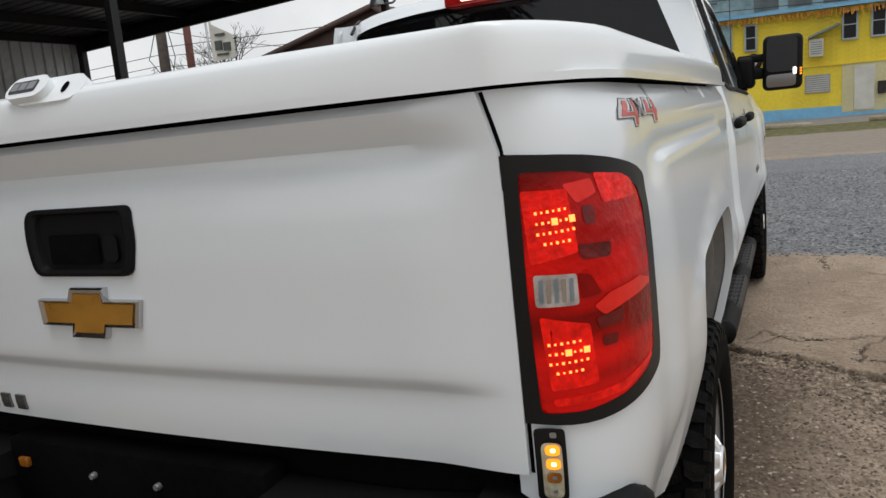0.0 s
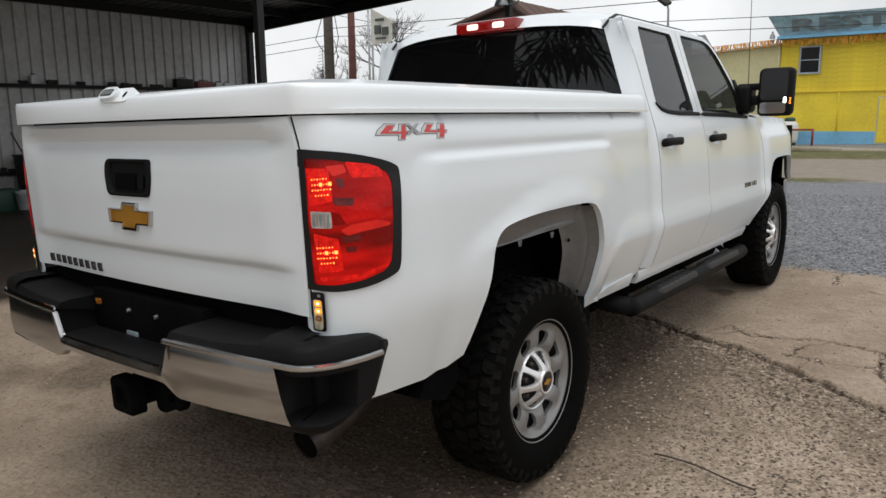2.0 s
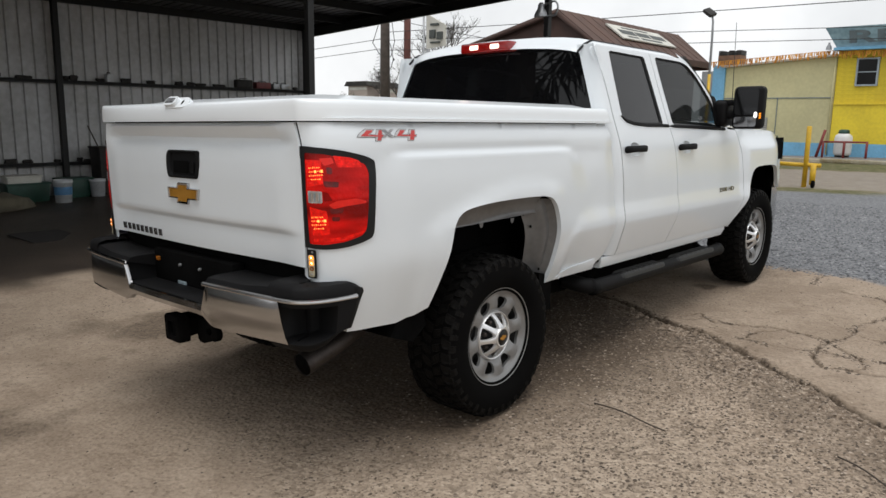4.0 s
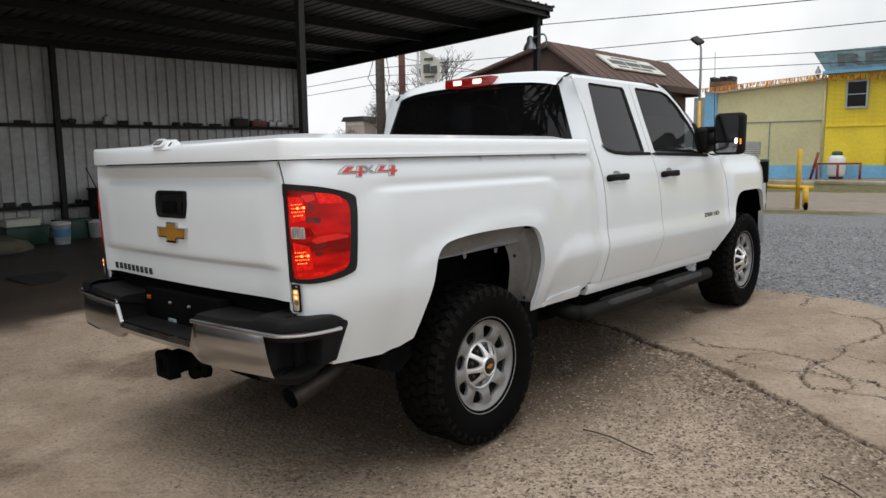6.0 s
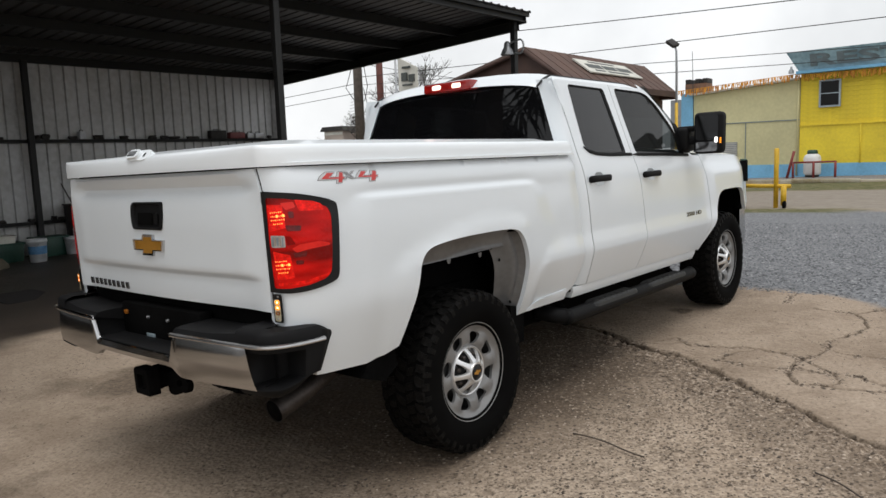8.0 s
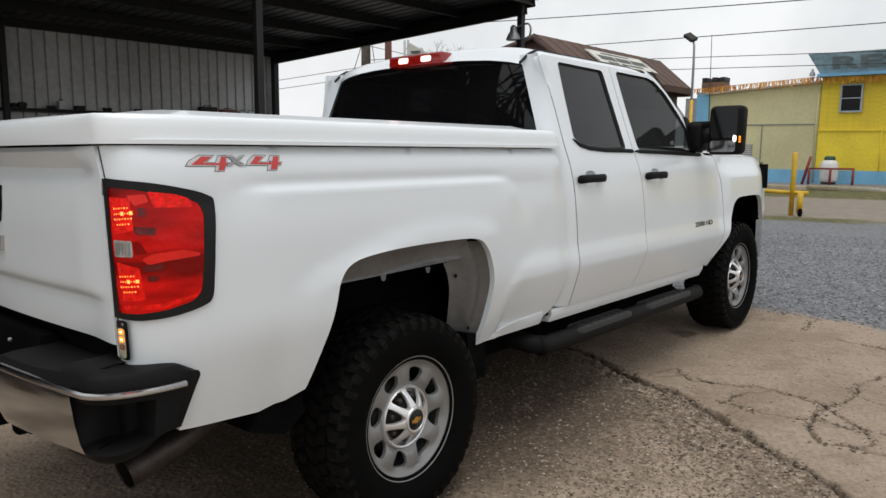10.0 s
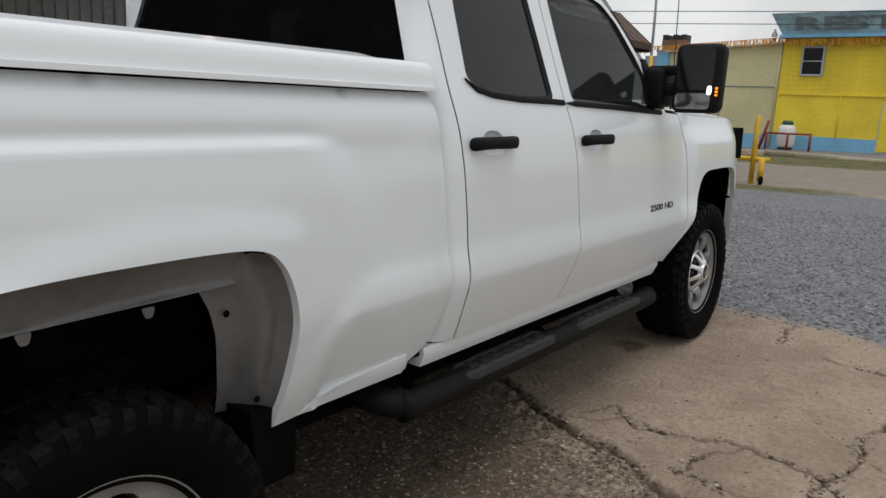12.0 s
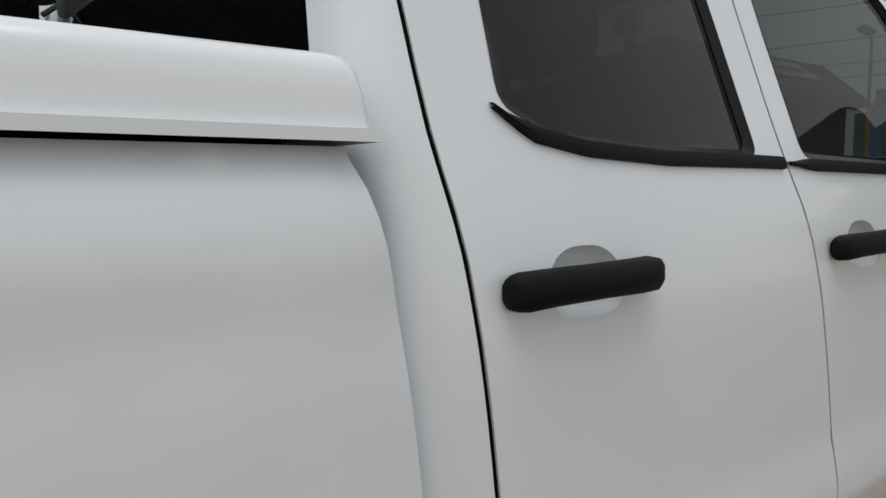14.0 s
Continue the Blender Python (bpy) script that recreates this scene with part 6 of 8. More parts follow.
# exhaust
ex = tube([(0.62, -0.30, 0.68), (0.70, -0.60, 0.60), (0.728, -0.84, 0.535), (0.735, -1.03, 0.492)], [0.045, 0.045, 0.048, 0.052], 20, caps=False)
pipe = part("exhaust_pipe", ex, EXHAUST, truck, "dull steel exhaust tail pipe")
part("pipe_mouth", tube([(0.735, -1.025, 0.493), (0.729, -0.86, 0.530)], [0.0485, 0.045], 18), DARK, pipe)

# ---- mirror ----
mh = bmesh.new()
box(1.065, 1.28, 2.80, 2.91, 1.45, 1.765, 0.035, 4, bm=mh)
for q in mh.verts:
    q.co.y += 0.10 * (q.co.x - 1.16) + 0.02 * (q.co.z - 1.6)
    q.co.x += 0.03 * (q.co.z - 1.6)
wing = bpart("wing_mirror", mh, PLASTIC, None, "large black towing mirror")
def mirror_face(x0, x1, v0, v1, mat, name, dy, r, label=""):
    bm = panel(rounded([(x0, v0), (x1, v0), (x1, v1), (x0, v1)], r), lambda u, v: Vector((u + 0.03 * (v - 1.6), 2.80 - dy + 0.10 * (u - 1.16) + 0.02 * (v - 1.6), v)), 0.05, 0.004, (0, 1, 0))
    return bpart(name, bm, mat, wing, label)
mirror_face(1.087, 1.250, 1.555, 1.748, MIRROR_DARK, "mirror_glass", 0.003, 0.03, "main mirror glass")
mirror_face(1.087, 1.245, 1.468, 1.54, MIRROR_DIM, "mirror_glass", 0.003, 0.02, "small wide-angle mirror glass")
for k in range(3):
    mirror_face(1.264, 1.276, 1.528 + 0.015 * k, 1.538 + 0.015 * k, LAMP_AMBER, "turn_signal", 0.006, 0.004, "lit amber turn signal")
mirror_face(1.228, 1.248, 1.533, 1.574, LAMP_WHITE, "lamp_spot", 0.006, 0.012, "lit white lamp")
arm = box(0.93, 1.10, 2.83, 2.90, 1.525, 1.59, 0.02, 3)
box(0.925, 1.10, 2.83, 2.90, 1.625, 1.67, 0.015, 3, bm=arm)
bpart("mirror_arm", arm, PLASTIC, wing)
bpart("mirror_base", panel(rounded([(2.80, 1.47), (2.96, 1.465), (2.93, 1.56), (2.84, 1.70), (2.80, 1.70)], 0.02), side_at(0.012), 0.05, 0.03), PLASTIC, front_door, "black mirror base on the door")
bpart("mirror_foot", box(0.92, 1.02, 2.80, 2.97, 1.475, 1.66, 0.03, 3), PLASTIC, front_door)
tw = new("wing_mirror", mirror_x(wing.data))
tw.parent = truck

# radio aerial on the wing
aerial = part("aerial", tube([(0.86, 3.34, 1.37), (0.86, 3.34, 1.42), (0.86, 3.345, 2.2)], [0.008, 0.0035, 0.0022], 8), TRIM, truck, "thin black radio aerial")

# ---- side step ----
for s in (1, -1):
    pts = [(s * x, y, z) for x, y, z in curve2([(0.78, 0.95, 0.50), (0.88, 0.96, 0.485), (0.94, 1.02, 0.470), (0.952, 1.15, 0.462), (0.952, 2.80, 0.408), (0.945, 2.95, 0.404), (0.93, 3.0, 0.403)], 5)]
    bar = part("side_step", tube(pts, 0.048, 14), PLASTIC, truck, "black oval side step bar")
    for y0, y1 in ((1.27, 1.93), (2.08, 2.80)):
        pad = bmesh.new()
        n = 26
        rows = []
        for k in range(n + 1):
            y = y0 + (y1 - y0) * k / n
            zc = lerp_table([(1.15, 0.462), (2.80, 0.408)], y)
            e = min(smoothstep(0, 2.5, k), smoothstep(0, 2.5, n - k))
            ridge = 0.004 if k % 3 == 1 else 0.0
            rows.append([pad.verts.new((s * (0.952 + dx * (0.7 + 0.3 * e)), y, zc + dz * e + 0.03 * (1 - e) + (ridge if abs(dx) < 0.037 else 0))) for dx, dz in ((-0.050, 0.020), (-0.044, 0.045), (-0.038, 0.051), (-0.030, 0.046), (0.0, 0.047), (0.026, 0.044), (0.036, 0.047), (0.044, 0.036), (0.050, 0.014))])
        for p, q in zip(rows, rows[1:]):
            for i in range(8):
                pad.faces.new((p[i], q[i], q[i + 1], p[i + 1]) if s > 0 else (p[i + 1], q[i + 1], q[i], p[i]))
        part("tread_pad", pad, PAD, bar, "ribbed black tread pad", smooth=False)
    for y in (1.12, 1.95, 2.7):
        part("step_bracket", tube([(s * 0.60, y, 0.60), (s * 0.82, y, 0.52), (s * 0.93, y, 0.43)], 0.02, 8), DARK, bar)

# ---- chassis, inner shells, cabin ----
# plain near-black boxes added so panel gaps and wheel wells read dark
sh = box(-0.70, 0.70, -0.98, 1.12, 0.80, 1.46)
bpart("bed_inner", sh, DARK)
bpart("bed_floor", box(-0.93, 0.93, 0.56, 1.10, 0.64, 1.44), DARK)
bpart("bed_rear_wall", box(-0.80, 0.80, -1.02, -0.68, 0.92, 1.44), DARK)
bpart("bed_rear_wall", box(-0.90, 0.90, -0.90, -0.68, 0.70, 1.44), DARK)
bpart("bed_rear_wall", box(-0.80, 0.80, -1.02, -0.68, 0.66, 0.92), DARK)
# unseen blocks, added to stop light passing under the truck
bpart("fuel_tank", box(-0.38, 0.38, -0.86, 1.9, 0.50, 0.80, 0.05), DARK, None, "plain black block added under the bed, closing off light")
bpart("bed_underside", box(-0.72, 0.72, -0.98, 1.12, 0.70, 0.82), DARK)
bpart("floor_pan", box(-0.76, 0.76, 0.66, 3.05, 0.44, 0.68, 0.04), DARK, None, "plain black block added under the cab, closing off light")
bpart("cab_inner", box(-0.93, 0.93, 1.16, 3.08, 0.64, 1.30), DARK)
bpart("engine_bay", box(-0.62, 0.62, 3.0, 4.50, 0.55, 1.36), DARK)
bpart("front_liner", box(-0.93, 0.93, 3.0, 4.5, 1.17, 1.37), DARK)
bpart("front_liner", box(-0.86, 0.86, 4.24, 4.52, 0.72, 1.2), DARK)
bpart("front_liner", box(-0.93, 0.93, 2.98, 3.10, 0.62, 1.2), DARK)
frame_bm = bmesh.new()
for s in (-1, 1):
    box(s * 0.44 - 0.05, s * 0.44 + 0.05, -1.0, 4.4, 0.52, 0.70, 0.01, bm=frame_bm)
bpart("chassis_frame", frame_bm, DARK, None, "black ladder frame")
for y in (0.0, WHEELBASE):
    ax = lathe([(-0.72, 0.05), (-0.20, 0.055), (-0.13, 0.14), (0.0, 0.17), (0.13, 0.14), (0.20, 0.055), (0.72, 0.05)], 18)
    part("axle", ax, RUST, truck, "dirty axle housing", Matrix.Translation((0, y, HUB)))
for s in (-1, 1):
    sp = tube([(s * 0.55, -0.72, 0.60), (s * 0.55, -0.2, 0.50), (s * 0.55, 0.2, 0.50), (s * 0.55, 0.62, 0.58)], 0.04, 8)
    part("leaf_spring", sp, RUST, truck, "rusty leaf spring")

def seat(x, y):
    s = box(x - 0.27, x + 0.27, y - 0.25, y + 0.25, 1.02, 1.22, 0.06, 3)
    b = box(x - 0.26, x + 0.26, y - 0.36, y - 0.20, 1.18, 1.66, 0.06, 3)
    hd = box(x - 0.14, x + 0.14, y - 0.38, y - 0.26, 1.68, 1.86, 0.05, 3)
    o = bpart("seat", s, CABIN, None, "dark cloth cab seat")
    bpart("backrest", b, CABIN, o)
    bpart("headrest", hd, CABIN, o)


for x, y in ((-0.42, 2.25), (0.42, 2.25), (-0.42, 1.58), (0.42, 1.58)):
    seat(x, y)
bpart("dashboard", box(-0.86, 0.86, 2.72, 3.05, 1.18, 1.50, 0.06, 3), CABIN, None, "dark grey dashboard")
bm = lathe([(0.016 * math.cos(a), 0.18 + 0.016 * math.sin(a)) for a in np.linspace(0, 2 * math.pi, 9)[:-1]], 28, "y", closed=True)
bmesh.ops.transform(bm, matrix=Matrix.Translation((-0.42, 2.62, 1.46)) @ Matrix.Rotation(radians(-25), 4, "X"), verts=bm.verts)
bpart("steering_wheel", bm, TRIM, None, "black steering wheel")
bpart("inner_mirror", box(-0.12, 0.12, 2.72, 2.75, 1.80, 1.87, 0.012, 2), TRIM, None, "inside mirror")
bpart("headliner", panel([(-0.74, 1.25), (0.74, 1.25), (0.72, 2.5), (-0.72, 2.5)], lambda u, v: Vector((u, v, roof_z(u, v) - 0.05)), 0.15, 0.0, (0, 0, -1)), CABIN, None, "grey headliner")

# ---- wheels ----
R_OUT, R_RIM, HALF = HUB, 0.246, 0.148


def tyre_mesh():
    prof = [(-HALF * 0.80, R_RIM - 0.012), (-HALF * 0.86, R_RIM + 0.006), (-HALF * 0.97, R_RIM + 0.035), (-HALF * 1.02, R_RIM + 0.075), (-HALF * 0.99, R_OUT - 0.050), (-HALF * 0.93, R_OUT - 0.022), (-HALF * 0.85, R_OUT - 0.013), (0, R_OUT - 0.010)]
    prof += [(-a, r) for a, r in prof[-2::-1]]
    return lathe(prof, 72)


def tread_mesh():
    """Chunky lugs: five staggered rows of worn, uneven blocks and the shoulder blocks, joined."""
    bm = bmesh.new()
    rng = random.Random(7)
    n = 42
    for k in range(n):
        a0 = 2 * math.pi * k / n
        for x0, x1, sh, dx in ((-0.137, -0.090, 0.0, 0.004), (-0.083, -0.036, 0.5, 0.012), (-0.029, 0.029, 0.15, -0.014), (0.036, 0.083, 0.7, 0.012), (0.090, 0.137, 0.3, -0.004)):
            a = a0 + (sh + rng.uniform(-0.16, 0.16)) * 2 * math.pi / n
            w = 2 * math.pi / n * rng.uniform(0.28, 0.41)
            skew = dx + rng.uniform(-0.008, 0.008)
            top = R_OUT - rng.uniform(0.0, 0.004)
            pts = []
            for r, k2 in ((R_OUT - 0.019, 1.0), (top, 0.84)):
                for x, aa in ((x0, a - w * k2 + skew * 2), (x1, a - w * k2 - skew * 2), (x1, a + w * k2 - skew * 1.2), ((x0 + x1) / 2, a + w * k2 * 1.25), (x0, a + w * k2 + skew * 2.4)):
                    rr = r - (0.012 if abs(x) > 0.13 else 0)
                    pts.append(bm.verts.new((x + (rng.uniform(-0.004, 0.004) if k2 < 1 else 0), math.cos(aa) * rr, math.sin(aa) * rr)))
            for f in ((5, 6, 7, 8, 9), (0, 1, 6, 5), (1, 2, 7, 6), (2, 3, 8, 7), (3, 4, 9, 8), (4, 0, 5, 9)):
                bm.faces.new([pts[i] for i in f])
        for s in (-1, 1):
            a = a0 + (0.25 if s < 0 else 0.75) * 2 * math.pi / n
            w = 2 * math.pi / n * (0.30 if k % 2 else 0.22)
            d = 0.045 if k % 2 else 0.03
            pts = []
            for x, r in ((s * 0.133, R_OUT - 0.012), (s * 0.1455, R_OUT - 0.030), (s * 0.1475, R_OUT - 0.030 - d), (s * 0.130, R_OUT - 0.05)):
                for aa in (a - w, a + w):
                    pts.append(bm.verts.new((x, math.cos(aa) * r, math.sin(aa) * r)))
            for f in ((0, 1, 3, 2), (2, 3, 5, 4), (0, 2, 4, 6), (1, 7, 5, 3)):
                bm.faces.new([pts[i] for i in f])
    bmesh.ops.recalc_face_normals(bm, faces=bm.faces)
    return bm


def disc_mesh():
    """The dished steel disc with eight oval windows."""
    holes = []
    for k in range(8):
        a = 2 * math.pi * (k + 0.5) / 8
        ring = []
        for j in range(18):
            b = 2 * math.pi * j / 18
            cb, sb2 = math.copysign(abs(math.cos(b)) ** 0.65, math.cos(b)), math.copysign(abs(math.sin(b)) ** 0.65, math.sin(b))
            rr = 0.170 + 0.032 * cb
            tt = 0.034 * sb2 * (1 + 0.24 * cb) / 0.170
            ring.append((rr * math.cos(a + tt), rr * math.sin(a + tt)))
        holes.append(ring)
    outer = [(0.246 * math.cos(t), 0.246 * math.sin(t)) for t in np.linspace(0, 2 * math.pi, 73)[:-1]]
    inner = [(0.100 * math.cos(t), 0.100 * math.sin(t)) for t in np.linspace(0, 2 * math.pi, 33)[:-1]]

    def place(u, v):
        r, a = math.hypot(u, v), math.atan2(v, u)
        spoke = 0.008 * math.cos(8 * a) * smoothstep(0.12, 0.16, r) * (1 - smoothstep(0.20, 0.225, r))
        return Vector((lerp_table([(0.08, 0.074), (0.125, 0.076), (0.138, 0.090), (0.155, 0.099), (0.18, 0.100), (0.203, 0.100), (0.214, 0.100), (0.222, 0.104), (0.232, 0.112), (0.240, 0.119), (0.246, 0.123)], r) + spoke, u, v))
    return panel(outer, place, 0.0125, 0.016, (-1, 0, 0), holes=[inner, *holes])


def finger_mesh():
    """One machined finger of the hub cap."""
    bm = bmesh.new()
    rows = []
    for r, x, w in ((0.044, 0.143, 0.39), (0.054, 0.141, 0.385), (0.060, 0.138, 0.30), (0.070, 0.132, 0.215), (0.085, 0.121, 0.150), (0.100, 0.108, 0.125), (0.110, 0.097, 0.125), (0.116, 0.090, 0.17)):
        row = []
        for s, dx in ((-1, -0.014), (-0.86, -0.002), (-0.5, 0.0), (0.5, 0.0), (0.86, -0.002), (1, -0.014)):
            aa = s * w
            row.append(bm.verts.new((x + dx, r * math.cos(aa), r * math.sin(aa))))
        rows.append(row)
    for p, q in zip(rows, rows[1:]):
        for i in range(5):
            bm.faces.new((p[i], p[i + 1], q[i + 1], q[i]))
    bmesh.ops.recalc_face_normals(bm, faces=bm.faces)
    return bm


def cap_mesh():
    """Hub cap rings that hold the fingers."""
    bm = bmesh.new()
    lathe([(0.118, 0.055), (0.142, 0.054), (0.147, 0.050), (0.147, 0.043), (0.143, 0.040)], 32, "x", bm=bm)
    lathe([(0.083, 0.114), (0.092, 0.117), (0.095, 0.122), (0.088, 0.128), (0.074, 0.129)], 40, "x", bm=bm)
    bmesh.ops.recalc_face_normals(bm, faces=bm.faces)
    return bm


wheel_sets = []
for y, s in ((0.0, 1), (WHEELBASE, 1), (0.0, -1), (WHEELBASE, -1)):
    at = Matrix.Translation((s * 0.878, y, HUB)) @ (Matrix.Identity(4) if s > 0 else Matrix.Rotation(math.pi, 4, "Z")) @ Matrix.Rotation(0.35 if y else 0.1, 4, "X")
    if not wheel_sets:
        tyre = part("wheel", tyre_mesh(), RUBBER, truck, "black mud-terrain tyre on a silver steel wheel", at)
        sub = [part("tread", tread_mesh(), TREAD, tyre, "chunky worn tread lugs", smooth=False),
               part("barrel", lathe([(-0.10, 0.20), (0.07, 0.205), (0.086, 0.226)], 48), WHEEL_DARK, tyre, "dark inner barrel"),
               part("rim", lathe([(0.105, 0.240), (0.122, 0.2455), (0.1265, 0.248), (0.127, 0.252), (0.121, 0.256), (0.104, 0.252)], 64), STEEL_WHEEL, tyre, "silver rim lip"),
               part("disc", disc_mesh(), STEEL_WHEEL, tyre, "dished silver disc with oval holes"),
               part("hub_cap", cap_mesh(), CAP_ALU, tyre, "machined hub cap rings"),
               part("cap_well", lathe([(0.076, 0.122), (0.070, 0.108), (0.080, 0.080), (0.100, 0.056), (0.104, 0.001)], 32), WHEEL_DARK, tyre, "dark hub well"),
               part("cap_badge", lathe([(0.139, 0.048), (0.145, 0.045), (0.146, 0.001)], 28), TRIM, tyre, "black centre badge"),
               part("badge_mark", panel([(-0.014, -0.0035), (-0.005, -0.0035), (-0.005, -0.007), (0.005, -0.007), (0.005, -0.0035), (0.014, -0.0035), (0.014, 0.0035), (0.005, 0.0035), (0.005, 0.007), (-0.005, 0.007), (-0.005, 0.0035), (-0.014, 0.0035)], lambda u, v: Vector((0.1485, 1.7 * u, 1.7 * v)), 0.02, 0.002), GOLD, tyre, "small gold mark"),
               part("brake_drum", lathe([(-0.06, 0.001), (0.05, 0.001), (0.055, 0.15), (-0.05, 0.17)], 32), WHEEL_DARK, tyre, "dark brake disc")]
        finger = mesh_of(finger_mesh(), "finger")
        finger.materials.append(CAP_ALU)
        for k in range(8):
            sub.append(shared("finger", finger, tyre, Matrix.Rotation(2 * math.pi * k / 8, 4, "X")))
        for k in range(8):
            a = 2 * math.pi * (k + 0.5) / 8
            sub.append(part("lug_nut", lathe([(0.08, 0.011), (0.100, 0.011), (0.105, 0.008), (0.105, 0.0005)], 8), EXHAUST, tyre, at=Matrix.Translation((0, 0.088 * math.cos(a), 0.088 * math.sin(a)))))
        wheel_sets.append((tyre, sub))
    else:
        w = new("wheel", wheel_sets[0][0].data)
        w.parent, w.matrix_local = truck, at
        tagged(w, "black mud-terrain tyre on a silver steel wheel")
        for o in wheel_sets[0][1]:
            c = new(o.name.split(".")[0], o.data)
            c.parent, c.matrix_basis = w, o.matrix_basis.copy()
            if "label" in o:
                tagged(c, o["label"])


# ---- carport ----
RX0, RX1, RY0, RY1 = -12.45, -4.75, -7.4, 9.3
roof_at = lambda x: 4.17 + 0.053 * (x + 4.8)
floor_at = lambda x, y: float(lay(np.array(x), np.array(y)))


def ribbed(length, rib, height, flat, place):
    """Trapezoid-ribbed sheet: a profile along its length, drawn out by place(s, out, side)."""
    bm = bmesh.new()
    n = max(1, round(length / rib))
    rib = length / n
    prof = []
    for i in range(n):
        a = i * rib
        prof += [(a, 0.0), (a + flat, 0.0), (a + flat + 0.016, height), (a + rib - 0.016, height)]
    prof.append((length, 0.0))
    outer = [[bm.verts.new(place(a, b, k)) for a, b in prof] for k in (0, 1)]
    inner = [[bm.verts.new(place(a, b - 0.004, k)) for a, b in prof] for k in (0, 1)]
    for i in range(len(prof) - 1):
        bm.faces.new((outer[0][i], outer[0][i + 1], outer[1][i + 1], outer[1][i]))
        bm.faces.new((inner[1][i], inner[1][i + 1], inner[0][i + 1], inner[0][i]))
    bmesh.ops.recalc_face_normals(bm, faces=bm.faces)
    return bm


carport_wall = thing("wall_west", "grey ribbed sheet-metal wall of the carport", "wall", kind="structure")
y = RY0
while y < 9.0:
    w = min(0.939, 9.2 - y)
    bm = ribbed(w, 0.235, -0.045, 0.165, lambda a, b, k: Vector((-12.42 + b, y + a, (floor_at(-12.4, y) - 0.05) if k == 0 else 3.74)))
    part("wall_sheet", bm, SHEET_METAL, carport_wall, smooth=False)
    y += 0.94
# unseen wall, added to keep light out of the carport from behind
added_end_wall = thing("wall_south", "unseen grey ribbed wall added to close the carport end from light", "wall", kind="structure")
for k in range(8):
    x0 = -12.4 + 0.94 * k
    bm = ribbed(0.939, 0.235, -0.045, 0.165, lambda a, b, k2: Vector((x0 + a, RY0 + 0.04 - b, -0.45 if k2 == 0 else roof_at(x0) - 0.05)))
    part("wall_sheet", bm, SHEET_METAL, added_end_wall, smooth=False)
carport = thing("carport", "open carport of black painted steel with a ribbed sheet roof", "carport", kind="structure")
# the roof sheets run across, their ribs showing along the outer edge
y = RY0
while y < RY1 - 0.1:
    w = min(0.94, RY1 + 0.05 - y)
    bm = ribbed(w, 0.235, 0.034, 0.175, lambda a, b, k: Vector((RX0 if k == 0 else RX1 + 0.06, y + a, roof_at(RX0 if k == 0 else RX1 + 0.06) + 0.01 + b)))
    part("roof_sheet", bm, ROOF_SHEET, carport, smooth=False)
    y += 0.94


def channel(p, q, w, h):
    """A C-section beam between two points."""
    p, q = Vector(p), Vector(q)
    d = (q - p).normalized()
    s = d.cross(Vector((0, 0, 1))).normalized()
    u = s.cross(d)
    bm = bmesh.new()
    prof = [(0, 0), (w, 0), (w, 0.02), (0.006, 0.02 * 0.4), (0.006, h - 0.008), (w, h - 0.02), (w, h), (0, h)]
    ra = [bm.verts.new(p + s * a - u * b) for a, b in prof]
    rb = [bm.verts.new(q + s * a - u * b) for a, b in prof]
    for i in range(8):
        bm.faces.new((ra[i], ra[(i + 1) % 8], rb[(i + 1) % 8], rb[i]))
    bm.faces.new(ra[::-1])
    bm.faces.new(rb)
    bmesh.ops.recalc_face_normals(bm, faces=bm.faces)
    return bm


for x in (-4.82, -6.35, -7.85, -9.35, -10.85, -12.3):
    part("purlin", channel((x, RY0, roof_at(x)), (x, RY1, roof_at(x)), 0.06, 0.16), CARPORT_STEEL, carport, smooth=False)
for yb in (9.16, -2.0):
    z0, z1 = roof_at(-12.4) - 0.12, roof_at(-4.85) - 0.12
    part("rafter", channel((-12.4, yb, z0), (-4.85, yb, z1), 0.08, 0.20), CARPORT_STEEL, carport, smooth=False)
for px, py, r in ((-4.93, 9.1, 0.055), (-5.1, 3.6, 0.05), (-5.1, -2.0, 0.05), (-12.25, 9.1, 0.07), (-12.25, 3.05, 0.055), (-12.25, -2.9, 0.055)):
    b = part("post", box(px - r, px + r, py - r, py + r, floor_at(px, py) - 0.05, roof_at(px) - 0.12, 0.008, 1), CARPORT_STEEL, carport)
    part("base_plate", box(px - r * 2, px + r * 2, py - r * 2, py + r * 2, floor_at(px, py) - 0.01, floor_at(px, py) + 0.012), CARPORT_STEEL, b)
for z in (0.47, 2.08):
    part("girt", channel((-12.36, RY0, z + 0.06), (-12.36, 9.1, z + 0.06), 0.09, 0.07), CARPORT_STEEL, carport, smooth=False)
part("end_trim", channel((-12.4, 9.27, roof_at(-12.4) + 0.035), (-4.76, 9.27, roof_at(-4.76) + 0.035), 0.06, 0.22), CARPORT_STEEL, carport, smooth=False)
part("eave_closure", box(RX1 - 0.03, RX1 + 0.02, RY0, RY1 + 0.05, roof_at(RX1) - 0.06, roof_at(RX1) + 0.040), CARPORT_STEEL, carport, smooth=False)
part("eave_girt", channel((-12.36, RY0, 3.74), (-12.36, 9.1, 3.74), 0.09, 0.12), CARPORT_STEEL, carport, smooth=False)

